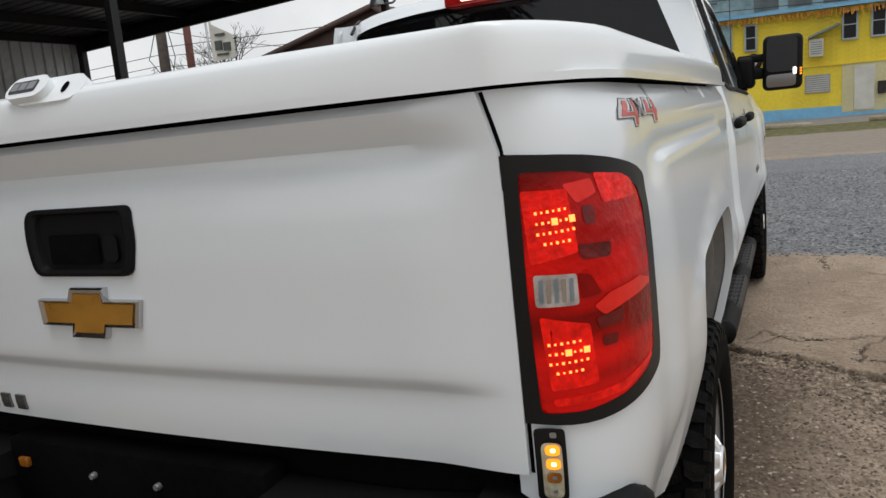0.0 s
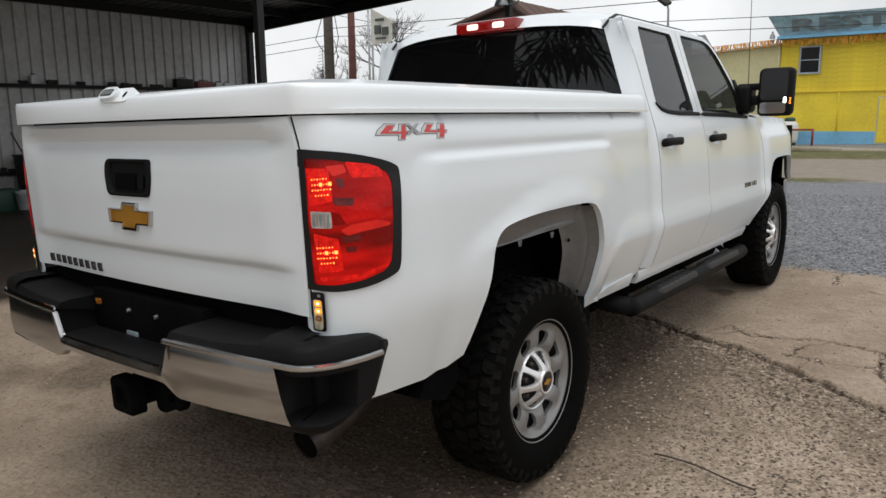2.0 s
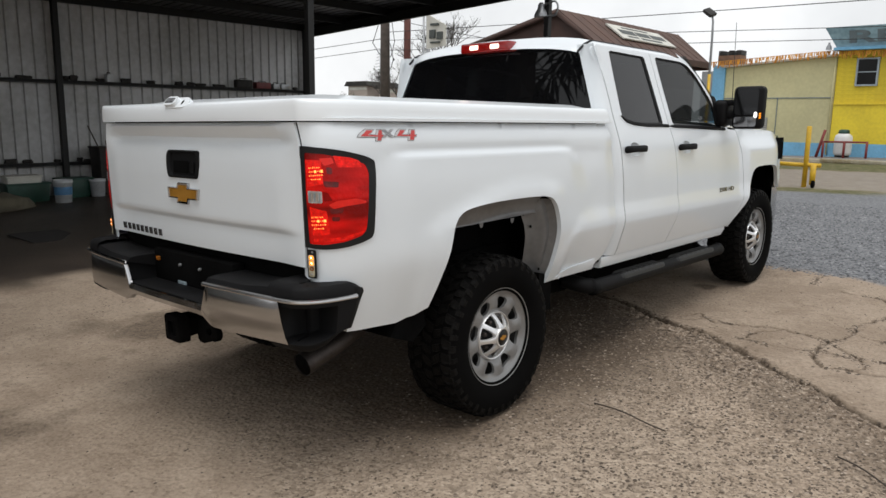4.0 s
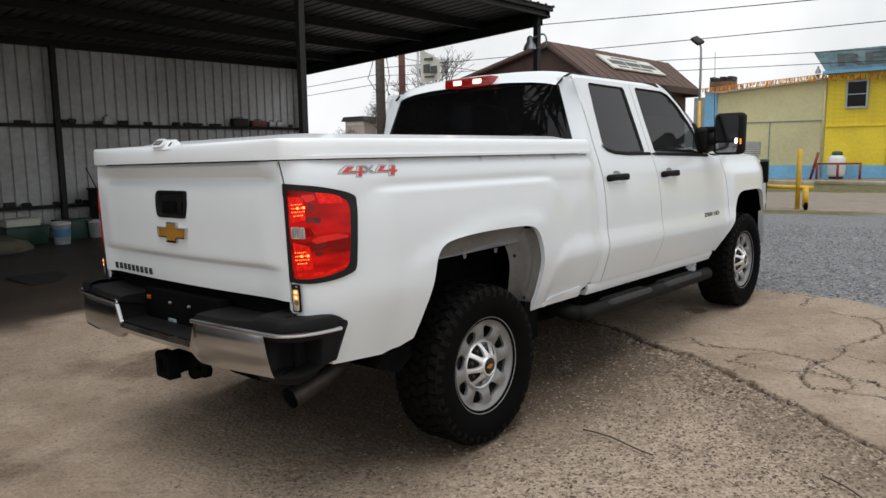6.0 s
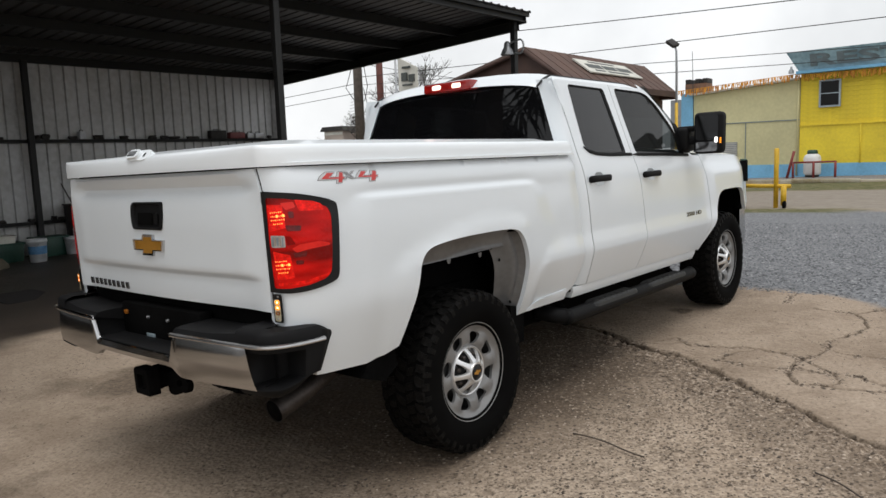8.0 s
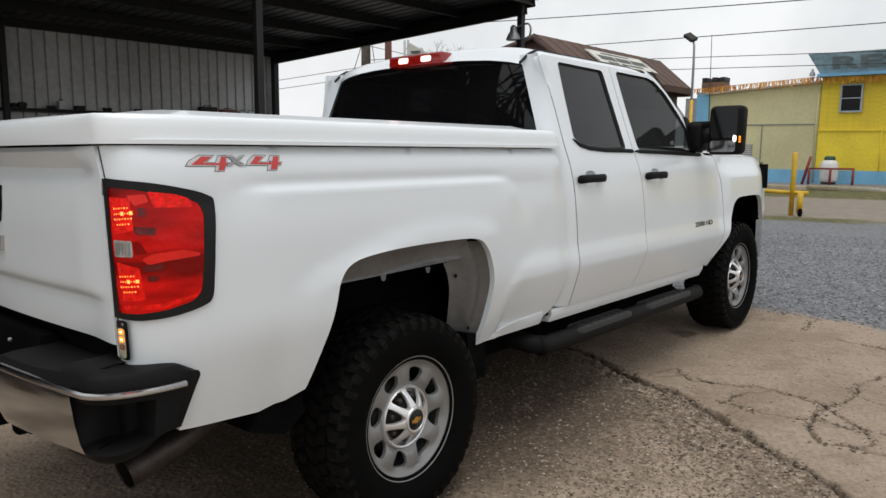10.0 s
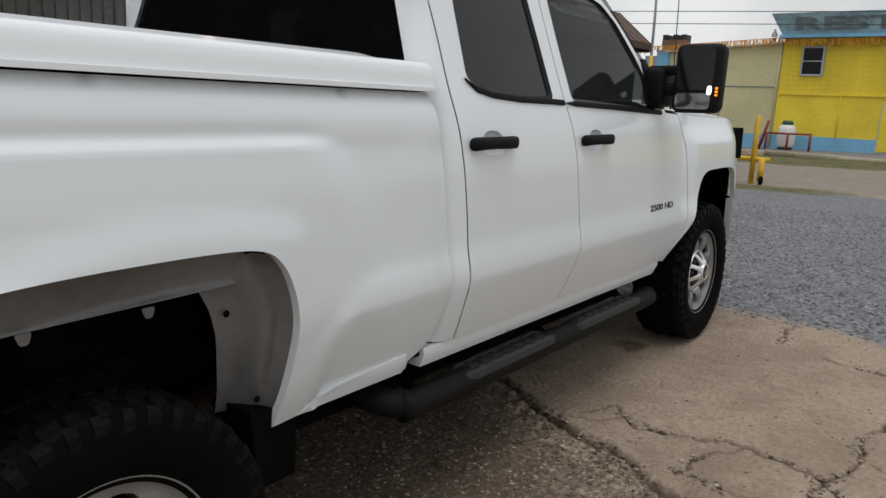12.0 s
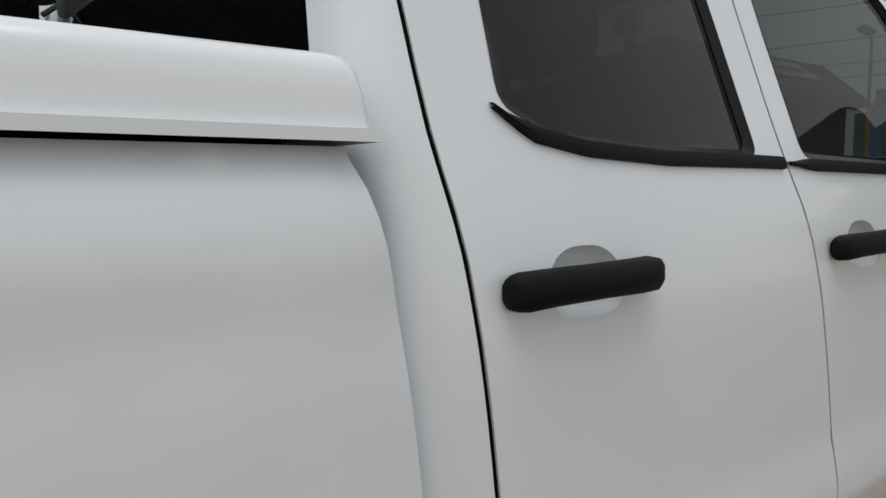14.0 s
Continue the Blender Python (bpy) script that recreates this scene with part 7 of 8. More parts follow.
# flood lamp on the corner post
fl = thing("flood_lamp", "grey bell-shaped lamp on a bent arm at the carport post", "lamp")
part("arm", tube(curve2([(-4.88, 9.05, 3.42), (-4.72, 9.03, 3.42), (-4.66, 9.02, 3.55), (-4.72, 9.02, 3.66), (-4.88, 9.02, 3.64), (-5.0, 9.0, 3.60)], 5), 0.018, 8), GALV, fl)
part("shade", lathe([(3.40, 0.13), (3.42, 0.132), (3.50, 0.10), (3.54, 0.07), (3.62, 0.06), (3.66, 0.03), (3.66, 0.001)], 24, "z"), GALV, fl, "grey bell shade", Matrix.Translation((-5.02, 9.0, 0)))
part("bulb", lathe([(3.39, 0.001), (3.41, 0.10), (3.44, 0.10)], 16, "z"), LENS_CLEAR, fl, "clear lamp glass", Matrix.Translation((-5.02, 9.0, 0)))

# things along the carport wall
def bucket(x, y, h, r, mat, label, band=None):
    z = floor_at(x, y)
    b = thing("bucket", label, "bucket", Matrix.Translation((x, y, z)), "buckets by the wall")
    part("body", lathe([(0.0, 0.001), (0.0, r * 0.84), (h * 0.86, r * 0.97), (h * 0.87, r * 1.05), (h * 0.92, r * 1.05), (h * 0.93, r), (h, r * 1.03), (h, r * 0.96), (h * 0.1, r * 0.82), (h * 0.08, 0.001)], 28, "z"), mat, b)
    if band:
        bm = bmesh.new()
        part("sticker", lathe([(h * 0.35, r * 0.905), (h * 0.70, r * 0.95)], 28, "z", bm=bm), band, b, "faded blue print")
    part("handle", tube([(r * 1.03 * math.cos(a), -0.02 - 0.6 * r * math.sin(a), h * 0.86 - 0.35 * h * math.sin(a)) for a in np.linspace(0, math.pi, 12)], 0.004, 6), GALV, b)


bucket(-11.03, 2.5, 0.42, 0.165, BUCKET_WHITE, "white plastic bucket with faded blue print on the floor", BUCKET_BLUE)
bucket(-11.55, 3.35, 0.34, 0.15, BUCKET_WHITE, "grimy white plastic bucket near the wall")


def tub(x, y, l, w, h, mat, label, name="storage_tub"):
    z = floor_at(x, y)
    b = thing(name, label, "tub", Matrix.Translation((x, y, z)))
    bm = box(-w / 2, w / 2, -l / 2, l / 2, 0, h, 0.03, 2)
    for q in bm.verts:
        if q.co.z < h * 0.5:
            q.co.x *= 0.9
            q.co.y *= 0.93
    part("body", bm, mat, b)
    part("rim", box(-w / 2 - 0.015, w / 2 + 0.015, -l / 2 - 0.015, l / 2 + 0.015, h - 0.03, h + 0.005, 0.008, 1), mat, b)
    return b


tub(-11.75, 2.1, 0.75, 0.45, 0.36, GREEN_BIN, "dark green plastic tub against the wall")
tub(-11.8, 3.0, 0.6, 0.4, 0.38, GREEN_BIN, "dark green plastic tub with junk")
tub(-11.75, 2.05, 0.6, 0.36, 0.5, SIGN_WHITE, "pale box standing in a tub", "box")
tub(-11.9, 3.75, 0.55, 0.5, 0.95, CLUTTER, "dark grimy tool cabinet by the wall", "tool_cabinet")
tub(-11.6, 0.9, 0.9, 0.6, 0.3, CLUTTER, "dark crate of parts on the floor", "crate")
rng = random.Random(5)
for y0, y1, z in ((-2.0, 2.9, 2.14), (3.2, 8.9, 2.14), (-2.0, 8.5, 0.53)):
    yy = y0
    while yy < y1:
        w, hh = rng.uniform(0.08, 0.30), rng.uniform(0.03, 0.10)
        bm = box(-0.04, 0.04, -w / 2, w / 2, 0, hh, min(0.02, hh * 0.3), 2)
        for q in bm.verts:
            q.co += Vector((rng.uniform(-0.012, 0.012), rng.uniform(-0.02, 0.02), rng.uniform(-0.012, 0.012) if q.co.z > 0.01 else 0))
        solid("tool", bm, CLUTTER, "grimy dark hand tool lying on the wall rail", "tool", group="tools on the rail", at=Matrix.Translation((-12.31, yy, z)))
        yy += w + rng.uniform(0.05, 0.55)
for yy, w, hh, mat, lab in ((7.25, 0.42, 0.19, CLUTTER, "black tool box on the wall rail"), (7.78, 0.42, 0.15, CLUTTER_RED, "faded red tool box on the wall rail"), (8.16, 0.2, 0.13, GALV, "grey metal box on the wall rail"), (8.42, 0.26, 0.13, GALV, "grey metal box on the wall rail"), (4.05, 0.13, 0.16, BUCKET_WHITE, "small pale can on the wall rail")):
    tb = thing("tool_box", lab, "box", Matrix.Translation((-12.3, yy, 2.14)))
    part("body", box(-0.08, 0.08, -w / 2, w / 2, 0, hh, 0.015, 2), mat, tb)
    part("handle", tube([(0, -w * 0.25, hh), (0, -w * 0.22, hh + 0.03), (0, w * 0.22, hh + 0.03), (0, w * 0.25, hh)], 0.008, 6), CLUTTER, tb)
# heap of tarpaulin, broom, floor hatch
bm = bmesh.new()
bmesh.ops.create_uvsphere(bm, u_segments=28, v_segments=14, radius=1)
for q in bm.verts:
    n = noise.noise(q.co * 1.8) * 0.22 + noise.noise(q.co * 5) * 0.06
    q.co = Vector((q.co.x * (0.75 + n), q.co.y * (1.25 + n), max(0.0, q.co.z) * (0.42 + n)))
solid("tarpaulin", bm, material("dusty_tan_canvas", (0.13, 0.115, 0.08), 0.95, vary=0.4, scale=4), "heap of dusty tan canvas on the carport floor", "tarpaulin", at=Matrix.Translation((-11.0, 0.7, floor_at(-11.0, 0.7))))
br = thing("broom", "long-handled broom leaning on the wall", "broom")
part("stick", tube([(-11.9, 3.95, -0.05), (-12.3, 3.55, 1.25)], 0.014, 8), WOOD_POLE, br)
part("brush", box(-11.98, -11.82, 3.85, 4.05, -0.15, -0.03, 0.02), CLUTTER, br)
solid("floor_hatch", box(-7.6, -6.65, 0.45, 1.1, -0.118, -0.098, 0.004, 1), CLUTTER, "dark steel hatch in the carport floor", "hatch", at=Matrix.Identity(4))

# ---- yellow building across the street ----
HY = 33.0
house = thing("restaurant_building", "yellow timber-clad building with a light blue base and sign board", "building")
part("wall", box(-5.85, 16.0, HY + 0.06, HY + 9, -0.3, 4.75), YELLOW, house)
board_me = mesh_of(box(-10.92, 10.92, -0.014, 0.014, -0.098, 0.098, 0.006, 1), "siding_board")
board_me.materials.append(YELLOW)
for k in range(12):
    shared("siding_board", board_me, house, Matrix.Translation((5.08, HY + 0.045, 2.42 + 0.196 * k)) @ Matrix.Rotation(radians(4), 4, "X"))
part("lower_wall", box(-5.84, 16.0, HY, HY + 0.06, 0.62, 2.31), YELLOW, house)
part("base_band", box(-5.86, 16.0, HY - 0.02, HY + 0.06, -0.3, 0.62), BLUE, house, "light blue painted base")


def house_window(x0, x1, z0, z1, pane, name="window"):
    w = part(name, box(x0, x1, HY - 0.05, HY + 0.02, z0, z1), TRIM if pane is None else pane, house, "dark window in a pale grey frame")
    t = 0.07
    for b in ((x0 - t, x1 + t, z1, z1 + t), (x0 - t, x1 + t, z0 - t, z0), (x0 - t, x0, z0, z1), (x1, x1 + t, z0, z1), (x0, x1, (z0 + z1) / 2 - 0.02, (z0 + z1) / 2 + 0.02)):
        part("frame", box(b[0], b[1], HY - 0.09, HY + 0.02, b[2], b[3]), FRAME_PAINT, w)


house_window(-5.0, -4.28, 3.14, 4.18, None)
house_window(-1.56, -1.15, 3.38, 4.37, BLUE_SIGN)
house_window(-0.53, -0.17, 3.27, 4.24, None)
house_window(3.16, 3.60, 3.32, 4.38, None)
house_window(4.19, 4.61, 3.33, 4.46, None)
lw = part("louvre_window", box(1.75, 2.69, HY - 0.04, HY + 0.02, 1.22, 1.96), GALV, house, "pale louvred window")
for k in range(8):
    part("louvre", box(1.78, 2.66, HY - 0.07, HY - 0.03, 1.26 + 0.086 * k, 1.29 + 0.086 * k), SIGN_WHITE, lw)
ac = part("cooling_unit", box(1.89, 2.41, HY - 0.5, HY + 0.02, 2.69, 3.4, 0.02, 1), SIGN_WHITE, house, "pale window cooling unit under a sloping hood")
for k in range(6):
    part("grille_bar", box(1.94, 2.36, HY - 0.515, HY - 0.495, 2.80 + 0.09 * k, 2.83 + 0.09 * k), GREY_PATCH, ac)
part("hood", prism([(1.85, 3.50), (2.99, 3.94), (2.99, 3.86), (1.85, 3.42)], 0.7, lambda u, v, w: Vector((u, HY - 0.68 + w, v))), GREY_PATCH, ac, "sloping grey hood", smooth=False)
rec = part("doorway", box(3.12, 4.69, HY - 0.03, HY + 0.02, 0.34, 2.32), OLIVE, house, "recessed doorway with a pale door")
part("door_leaf", box(3.56, 4.30, HY - 0.06, HY - 0.02, 0.40, 2.18, 0.01, 1), SIGN_WHITE, rec, "pale door")
part("post_box", box(4.40, 4.69, HY - 0.22, HY - 0.02, 1.0, 1.5, 0.02, 1), CLUTTER, rec, "dark box beside the door")
d = part("door", box(-1.88, -0.98, HY - 0.05, HY + 0.02, 0.16, 1.98, 0.01, 1), YELLOW, house, "yellow painted door")
part("door_frame", box(-1.94, -0.92, HY - 0.03, HY + 0.01, 0.12, 2.05), OLIVE, house)
part("knob", lathe([(0, 0.03), (0.05, 0.03), (0.05, 0.001)], 10, "y"), CLUTTER, d, at=Matrix.Translation((-1.06, HY - 0.1, 1.02)))
vent = part("wall_fan", lathe([(0, 0.36), (0.14, 0.36), (0.16, 0.30), (0.06, 0.28), (0.05, 0.001)], 28, "y"), CLUTTER, house, "round black wall fan", Matrix.Translation((-0.25, HY - 0.2, 2.72)))
part("fan_plate", lathe([(0.0, 0.001), (0.0, 0.16), (0.03, 0.16)], 20, "y"), TANK_WHITE, vent, at=Matrix.Translation((0, -0.012, 0)))
part("pipe", tube([(-3.4, HY - 0.05, 0.6), (-3.4, HY - 0.05, 2.3)], 0.02, 8), YELLOW, house)
part("ledge", box(-5.85, 16.0, HY - 0.06, HY + 0.04, 2.29, 2.34), YELLOW, house)
# sign board over the eave, leaning out
sb = part("sign_board", prism([(-6.3, 5.52), (16.0, 5.52), (16.0, 4.66), (-5.85, 4.66)], 0.12, lambda u, v, w: Vector((u, HY - 0.25 - 0.5 * (v - 4.66) + w, v))), BLUE_SIGN, house, "weathered blue sign board", smooth=False)
part("sign_sill", box(-5.95, 16.0, HY - 0.42, HY + 0.3, 4.58, 4.70), BLUE, house)
me2 = lettering("REST", 1.0, 0.01, 0, 0.03)
me2.transform(Matrix.Translation((-3.55, HY - 0.49, 5.08)) @ Matrix.Rotation(radians(90 + 26.5), 4, "X") @ Matrix.Diagonal((1.75, 0.74, 1, 1)))
me2.materials.append(GREY_PATCH)
lt = new("sign_letters", me2)
lt.parent = sb
tagged(lt, "worn grey letters on the sign board")
for x0, x1 in ((-0.2, 0.75), (1.1, 2.0), (2.4, 3.3), (3.7, 4.6), (5.0, 5.9)):
    part("sign_bar", prism([(x0, 5.40), (x1, 5.40), (x1, 4.78), (x0, 4.78)], 0.01, lambda u, v, w: Vector((u, HY - 0.272 - 0.5 * (v - 4.66) + w, v))), GREY_PATCH, sb, "worn grey sign block", smooth=False)
# lower wing in faded plaster
part("side_wing", prism([(-10.7, -0.3), (-5.86, -0.3), (-5.86, 4.36), (-10.7, 4.02)], 7.0, lambda u, v, w: Vector((u, HY + 0.02 + w, v))), OLIVE, house, "faded yellow plaster wing", smooth=False)
part("wing_base", box(-10.7, -5.87, HY - 0.01, HY + 0.05, -0.3, 0.60), BLUE, house)
part("wing_roof", prism([(-10.85, 4.02), (-5.86, 4.37), (-5.86, 4.45), (-10.85, 4.10)], 7.3, lambda u, v, w: Vector((u, HY - 0.15 + w, v))), SIGN_WHITE, house, "pale sheet roof edge", smooth=False)
part("wing_seam", box(-10.7, -5.88, HY - 0.012, HY + 0.03, 2.57, 2.61), GREY_PATCH, house)
part("wing_seam", box(-8.22, -8.19, HY - 0.014, HY + 0.03, 0.6, 2.57), GREY_PATCH, house)
part("drain_pipe", tube([(-5.93, HY - 0.05, 0.1), (-5.93, HY - 0.05, 2.7), (-5.9, HY - 0.05, 4.3)], 0.035, 8), OLIVE, house)
wn2 = part("small_window", box(-9.32, -8.58, HY - 0.02, HY + 0.04, 1.06, 1.70), GALV, house, "small shuttered window")
for k in range(7):
    part("louvre", box(-9.30, -8.60, HY - 0.05, HY - 0.02, 1.09 + 0.088 * k, 1.12 + 0.088 * k), SIGN_WHITE, wn2)
part("blue_column", box(-11.28, -10.7, HY - 0.1, HY + 0.5, -0.3, 4.15), BLUE, house, "light blue corner column")
part("grey_annex", box(-11.95, -11.29, HY + 0.2, HY + 5, -0.3, 3.9), GALV, house, "grey sheet annex")
ch = part("chimney", box(-11.2, -10.15, HY + 0.2, HY + 1.0, 4.1, 4.62), material("rusty_brick_block", (0.20, 0.11, 0.07), 0.9, vary=0.4, scale=3), house, "rusty block chimney")
for x0 in (-11.2, -10.72, -10.35):
    part("chimney_cap", box(x0, x0 + 0.24, HY + 0.2, HY + 0.9, 4.62, 4.85, 0.02, 1), CLUTTER, ch)
part("yard_lamp", lathe([(0, 0.12), (0.12, 0.11), (0.2, 0.05), (0.3, 0.04), (0.3, 0.001)], 14, "z"), GALV, house, "small grey yard lamp", Matrix.Translation((-6.15, HY - 0.4, 4.62)))
# fringe strung along the eaves
fr = thing("fringe_garland", "orange fringe garland strung along the eaves", "garland", kind="stuff")
bm = bmesh.new()
rng = random.Random(9)
x = -12.4
while x < 15.5:
    z = 4.22 + 0.055 * (x + 12.4) if x < -5.9 else 4.55 - 0.04 * math.sin((x + 5.9) * 0.9)
    y = HY - 0.3
    for k in range(2):
        l, s, w = rng.uniform(0.10, 0.32), rng.uniform(-0.05, 0.05), rng.uniform(0.012, 0.03)
        xx, yy = x + rng.uniform(-0.05, 0.05), y + rng.uniform(-0.06, 0.06)
        a = [bm.verts.new(p) for p in ((xx - w, yy, z), (xx + w, yy, z), (xx + w + s, yy - 0.04, z - l), (xx - w + s, yy - 0.04, z - l), (xx, yy + 0.02, z), (xx + s, yy, z - l))]
        bm.faces.new(a[:4])
        bm.faces.new((a[1], a[4], a[5], a[2]))
    x += 0.09
part("fringe", bm, FESTOON, fr, smooth=False)
part("fringe_string", tube([(xq, HY - 0.3, (4.22 + 0.055 * (xq + 12.4) if xq < -5.9 else 4.55 - 0.04 * math.sin((xq + 5.9) * 0.9)) + 0.01) for xq in np.arange(-12.4, 15.6, 0.4)], 0.012, 6), FESTOON, fr)

# propane tank and its rails
tk = thing("propane_tank", "white upright propane tank behind a red rail", "tank", Matrix.Translation((-5.07, HY - 0.9, 0.06)))
part("body", lathe([(0.05, 0.001), (0.06, 0.25), (0.12, 0.33), (0.2, 0.35), (0.8, 0.35), (0.92, 0.31), (1.0, 0.20), (1.02, 0.001)], 32, "z"), TANK_WHITE, tk)
part("cap", lathe([(1.0, 0.20), (1.02, 0.22), (1.14, 0.20), (1.17, 0.12), (1.17, 0.001)], 20, "z"), GREEN_BIN, tk, "dark valve cap")
part("foot", lathe([(0.0, 0.28), (0.08, 0.28)], 24, "z"), CLUTTER, tk)
rl = thing("guard_rail", "dark red pipe rail in front of the tank", "rail")
for px in (-5.72, -4.9, -4.05):
    part("post", tube([(px, HY - 1.4, 0.0), (px, HY - 1.4, 0.74)], 0.05, 8), RED_RAIL, rl)
part("bar", tube([(-5.75, HY - 1.4, 0.70), (-4.02, HY - 1.4, 0.72)], 0.04, 8), RED_RAIL, rl)
part("leaning_post", tube([(-5.98, HY - 1.35, 0.02), (-5.70, HY - 1.35, 1.2)], 0.06, 8), RED_RAIL, rl, "leaning rust-red post")

# ---- street furniture ----
gp = thing("gate_post", "yellow steel gate post with a short arm and caster", "post")
zb = floor_at(-1.65, 14.6)
part("post", tube([(-1.66, 14.6, zb - 0.05), (-1.66, 14.6, 1.42), (-1.66, 14.6, 1.435)], [0.052, 0.052, 0.035], 16), BOLLARD_YELLOW, gp)
part("arm", tube([(-2.9, 14.62, 0.60), (-1.35, 14.6, 0.585)], 0.045, 10), BOLLARD_YELLOW, gp)
part("leg", tube([(-1.47, 14.5, 0.16), (-1.47, 14.5, 0.60)], 0.06, 10), BOLLARD_YELLOW, gp)
part("caster", lathe([(-0.03, 0.001), (-0.03, 0.07), (-0.02, 0.085), (0.02, 0.085), (0.03, 0.07), (0.03, 0.001)], 20), RUBBER, gp, "small black caster", Matrix.Translation((-1.44, 14.45, zb + 0.085)))
mb = thing("meter_box", "dark green weathered box on the gate", "box", Matrix.Translation((-2.42, 14.45, zb)))
part("body", box(-0.14, 0.14, -0.1, 0.1, 0.62, 1.12, 0.02, 2), GREEN_BIN, mb)
part("foot", box(-0.08, 0.12, -0.06, 0.06, 0.0, 0.62, 0.01, 1), CLUTTER, mb)
sl = thing("street_lamp", "slim grey street lamp with a square head and orange foot", "street lamp", Matrix.Translation((-4.97, 17.0, floor_at(-5, 17))))
part("pole", tube([(0, 0, 0), (0.0, 0, 3.6), (-0.01, 0, 4.1), (-0.05, 0, 4.28)], [0.034, 0.032, 0.028, 0.027], 12), GALV, sl)
part("pole_foot", tube([(0, 0, 0), (0, 0, 2.72)], 0.042, 12), BOLLARD_YELLOW, sl, "orange painted lower pole")
hd = box(-0.17, 0.12, -0.14, 0.14, 0, 0.09, 0.02, 2)
bmesh.ops.transform(hd, matrix=Matrix.Translation((-0.12, 0, 4.28)) @ Matrix.Rotation(radians(38), 4, "Y") @ Matrix.Rotation(radians(20), 4, "X"), verts=hd.verts)
part("head", hd, CLUTTER, sl, "dark square lamp head")


def post_line(x, y, h, r, mat, name, label, lean=0.0):
    p = thing(name, label, "pole", Matrix.Translation((x, y, floor_at(x, y) - 0.1)))
    part("shaft", tube([(0, 0, 0), (lean * 0.5, 0, h * 0.5), (lean, 0, h)], [r, r * 0.9, r * 0.78], 14), mat, p)
    return p


wp = post_line(-24.9, 24, 9.5, 0.27, WOOD_POLE, "utility_pole", "weathered wooden utility pole with hanging cables")
post_line(-23.6, 24.3, 9.0, 0.20, RED_POLE, "steel_pole", "rust-red steel pole by the street")
part("crossarm", box(-1.1, 1.1, -0.06, 0.06, 8.6, 8.75, 0.01, 1), WOOD_POLE, wp)
for k, (dx, z0, dz) in enumerate(((-0.9, 6.9, 2.0), (0.35, 6.8, 1.9), (0.3, 5.2, 0.9), (-0.6, 4.0, 0.5))):
    part("loose_cable", tube([(0.2 * (1 if dx > 0 else -1) + dx * math.sin(a), 0.15, z0 - dz * math.sin(a * 0.5) + 0.2 * math.cos(3 * a)) for a in np.linspace(0, 3.14, 14)], 0.02, 5), WIRE, wp)
post_line(30.0, 26.0, 8.5, 0.24, WOOD_POLE, "utility_pole", "weathered wooden utility pole carrying the cables")
sg = thing("roadside_sign", "white roadside sign on two thin posts", "sign", Matrix.Translation((-21.5, 24.0, 0)))
part("panel", prism([(-0.42, 4.78), (0.62, 4.9), (0.62, 5.85), (-0.42, 6.42)], 0.08, lambda u, v, w: Vector((u, w + 0.2 * u, v))), SIGN_WHITE, sg, "white sign panel", smooth=False)
for px in (-0.68, -0.45):
    part("post", tube([(px, 0, 0), (px, 0, 6.5)], 0.05, 8), GALV, sg)
for x0, x1, z0, z1 in ((-0.2, 0.3, 5.85, 5.95), (-0.25, 0.1, 5.25, 5.65), (0.15, 0.5, 5.2, 5.55), (-0.2, 0.4, 5.02, 5.1)):
    part("text_bar", box(x0, x1, 0.2 * x0 - 0.03, 0.2 * x0 + 0.06, z0, z1), SIGN_TEXT, sg)


def cable(name, a, b, sag, r=0.02):
    a, b = Vector(a), Vector(b)
    pts = [a.lerp(b, t) - Vector((0, 0, sag * 4 * t * (1 - t))) for t in np.linspace(0, 1, 24)]
    solid(name, tube(pts, r, 6), WIRE, "thin black overhead cable between poles", "cable", group="overhead cables")


cable("overhead_cable", (-24.9, 24.0, 7.3), (30, 26.0, 5.9), 0.4, 0.017)
cable("overhead_cable", (-24.9, 24.0, 5.75), (30, 26.0, 5.5), 0.2, 0.015)
cable("overhead_cable", (-24.9, 24.0, 5.35), (30, 26.0, 3.5), 0.0, 0.012)
cable("overhead_cable", (-24.9, 24.0, 4.85), (30, 26.0, 3.3), 0.0, 0.012)
cable("overhead_cable", (-24.9, 24.0, 5.45), (-90, 24.0, 3.6), 0.3, 0.015)
cable("overhead_cable", (-24.9, 24.0, 4.96), (-90, 24.0, 3.1), 0.3, 0.015)
cable("overhead_cable", (-24.9, 24.0, 6.5), (-14, 30.0, 4.6), 0.3, 0.014)

# kerb stops on the verge
for i, (x, y) in enumerate(((-3.3, 26.5), (0.7, 26.3), (4.7, 26.3), (8.6, 26.3), (-7.6, 26.9))):
    bm = box(-1.15, 1.15, -0.10, 0.10, 0.0, 0.15, 0.035, 2)
    solid("kerb_stop", bm, CONCRETE_KERB, "yellowed concrete kerb stop on the verge", "kerb", group="kerb stops", at=Matrix.Translation((x, y, floor_at(x, y))) @ Matrix.Rotation(radians(1.5 * (i % 3 - 1)), 4, "Z"))
solid("street_kerb", box(-40, 40, 27.0, 27.3, -0.1, 0.16, 0.03, 2), CONCRETE_KERB, "low concrete kerb along the far side", "kerb", kind="structure")

# ---- brown-roofed kiosk ----
kiosk = thing("kiosk", "small building with a steep brown metal roof", "building")
K0, K1 = 14.0, 21.4
part("wall", box(-11.0, -7.1, K0 + 0.5, K1 - 0.4, -0.3, 3.4), BROWN_TRIM, kiosk)


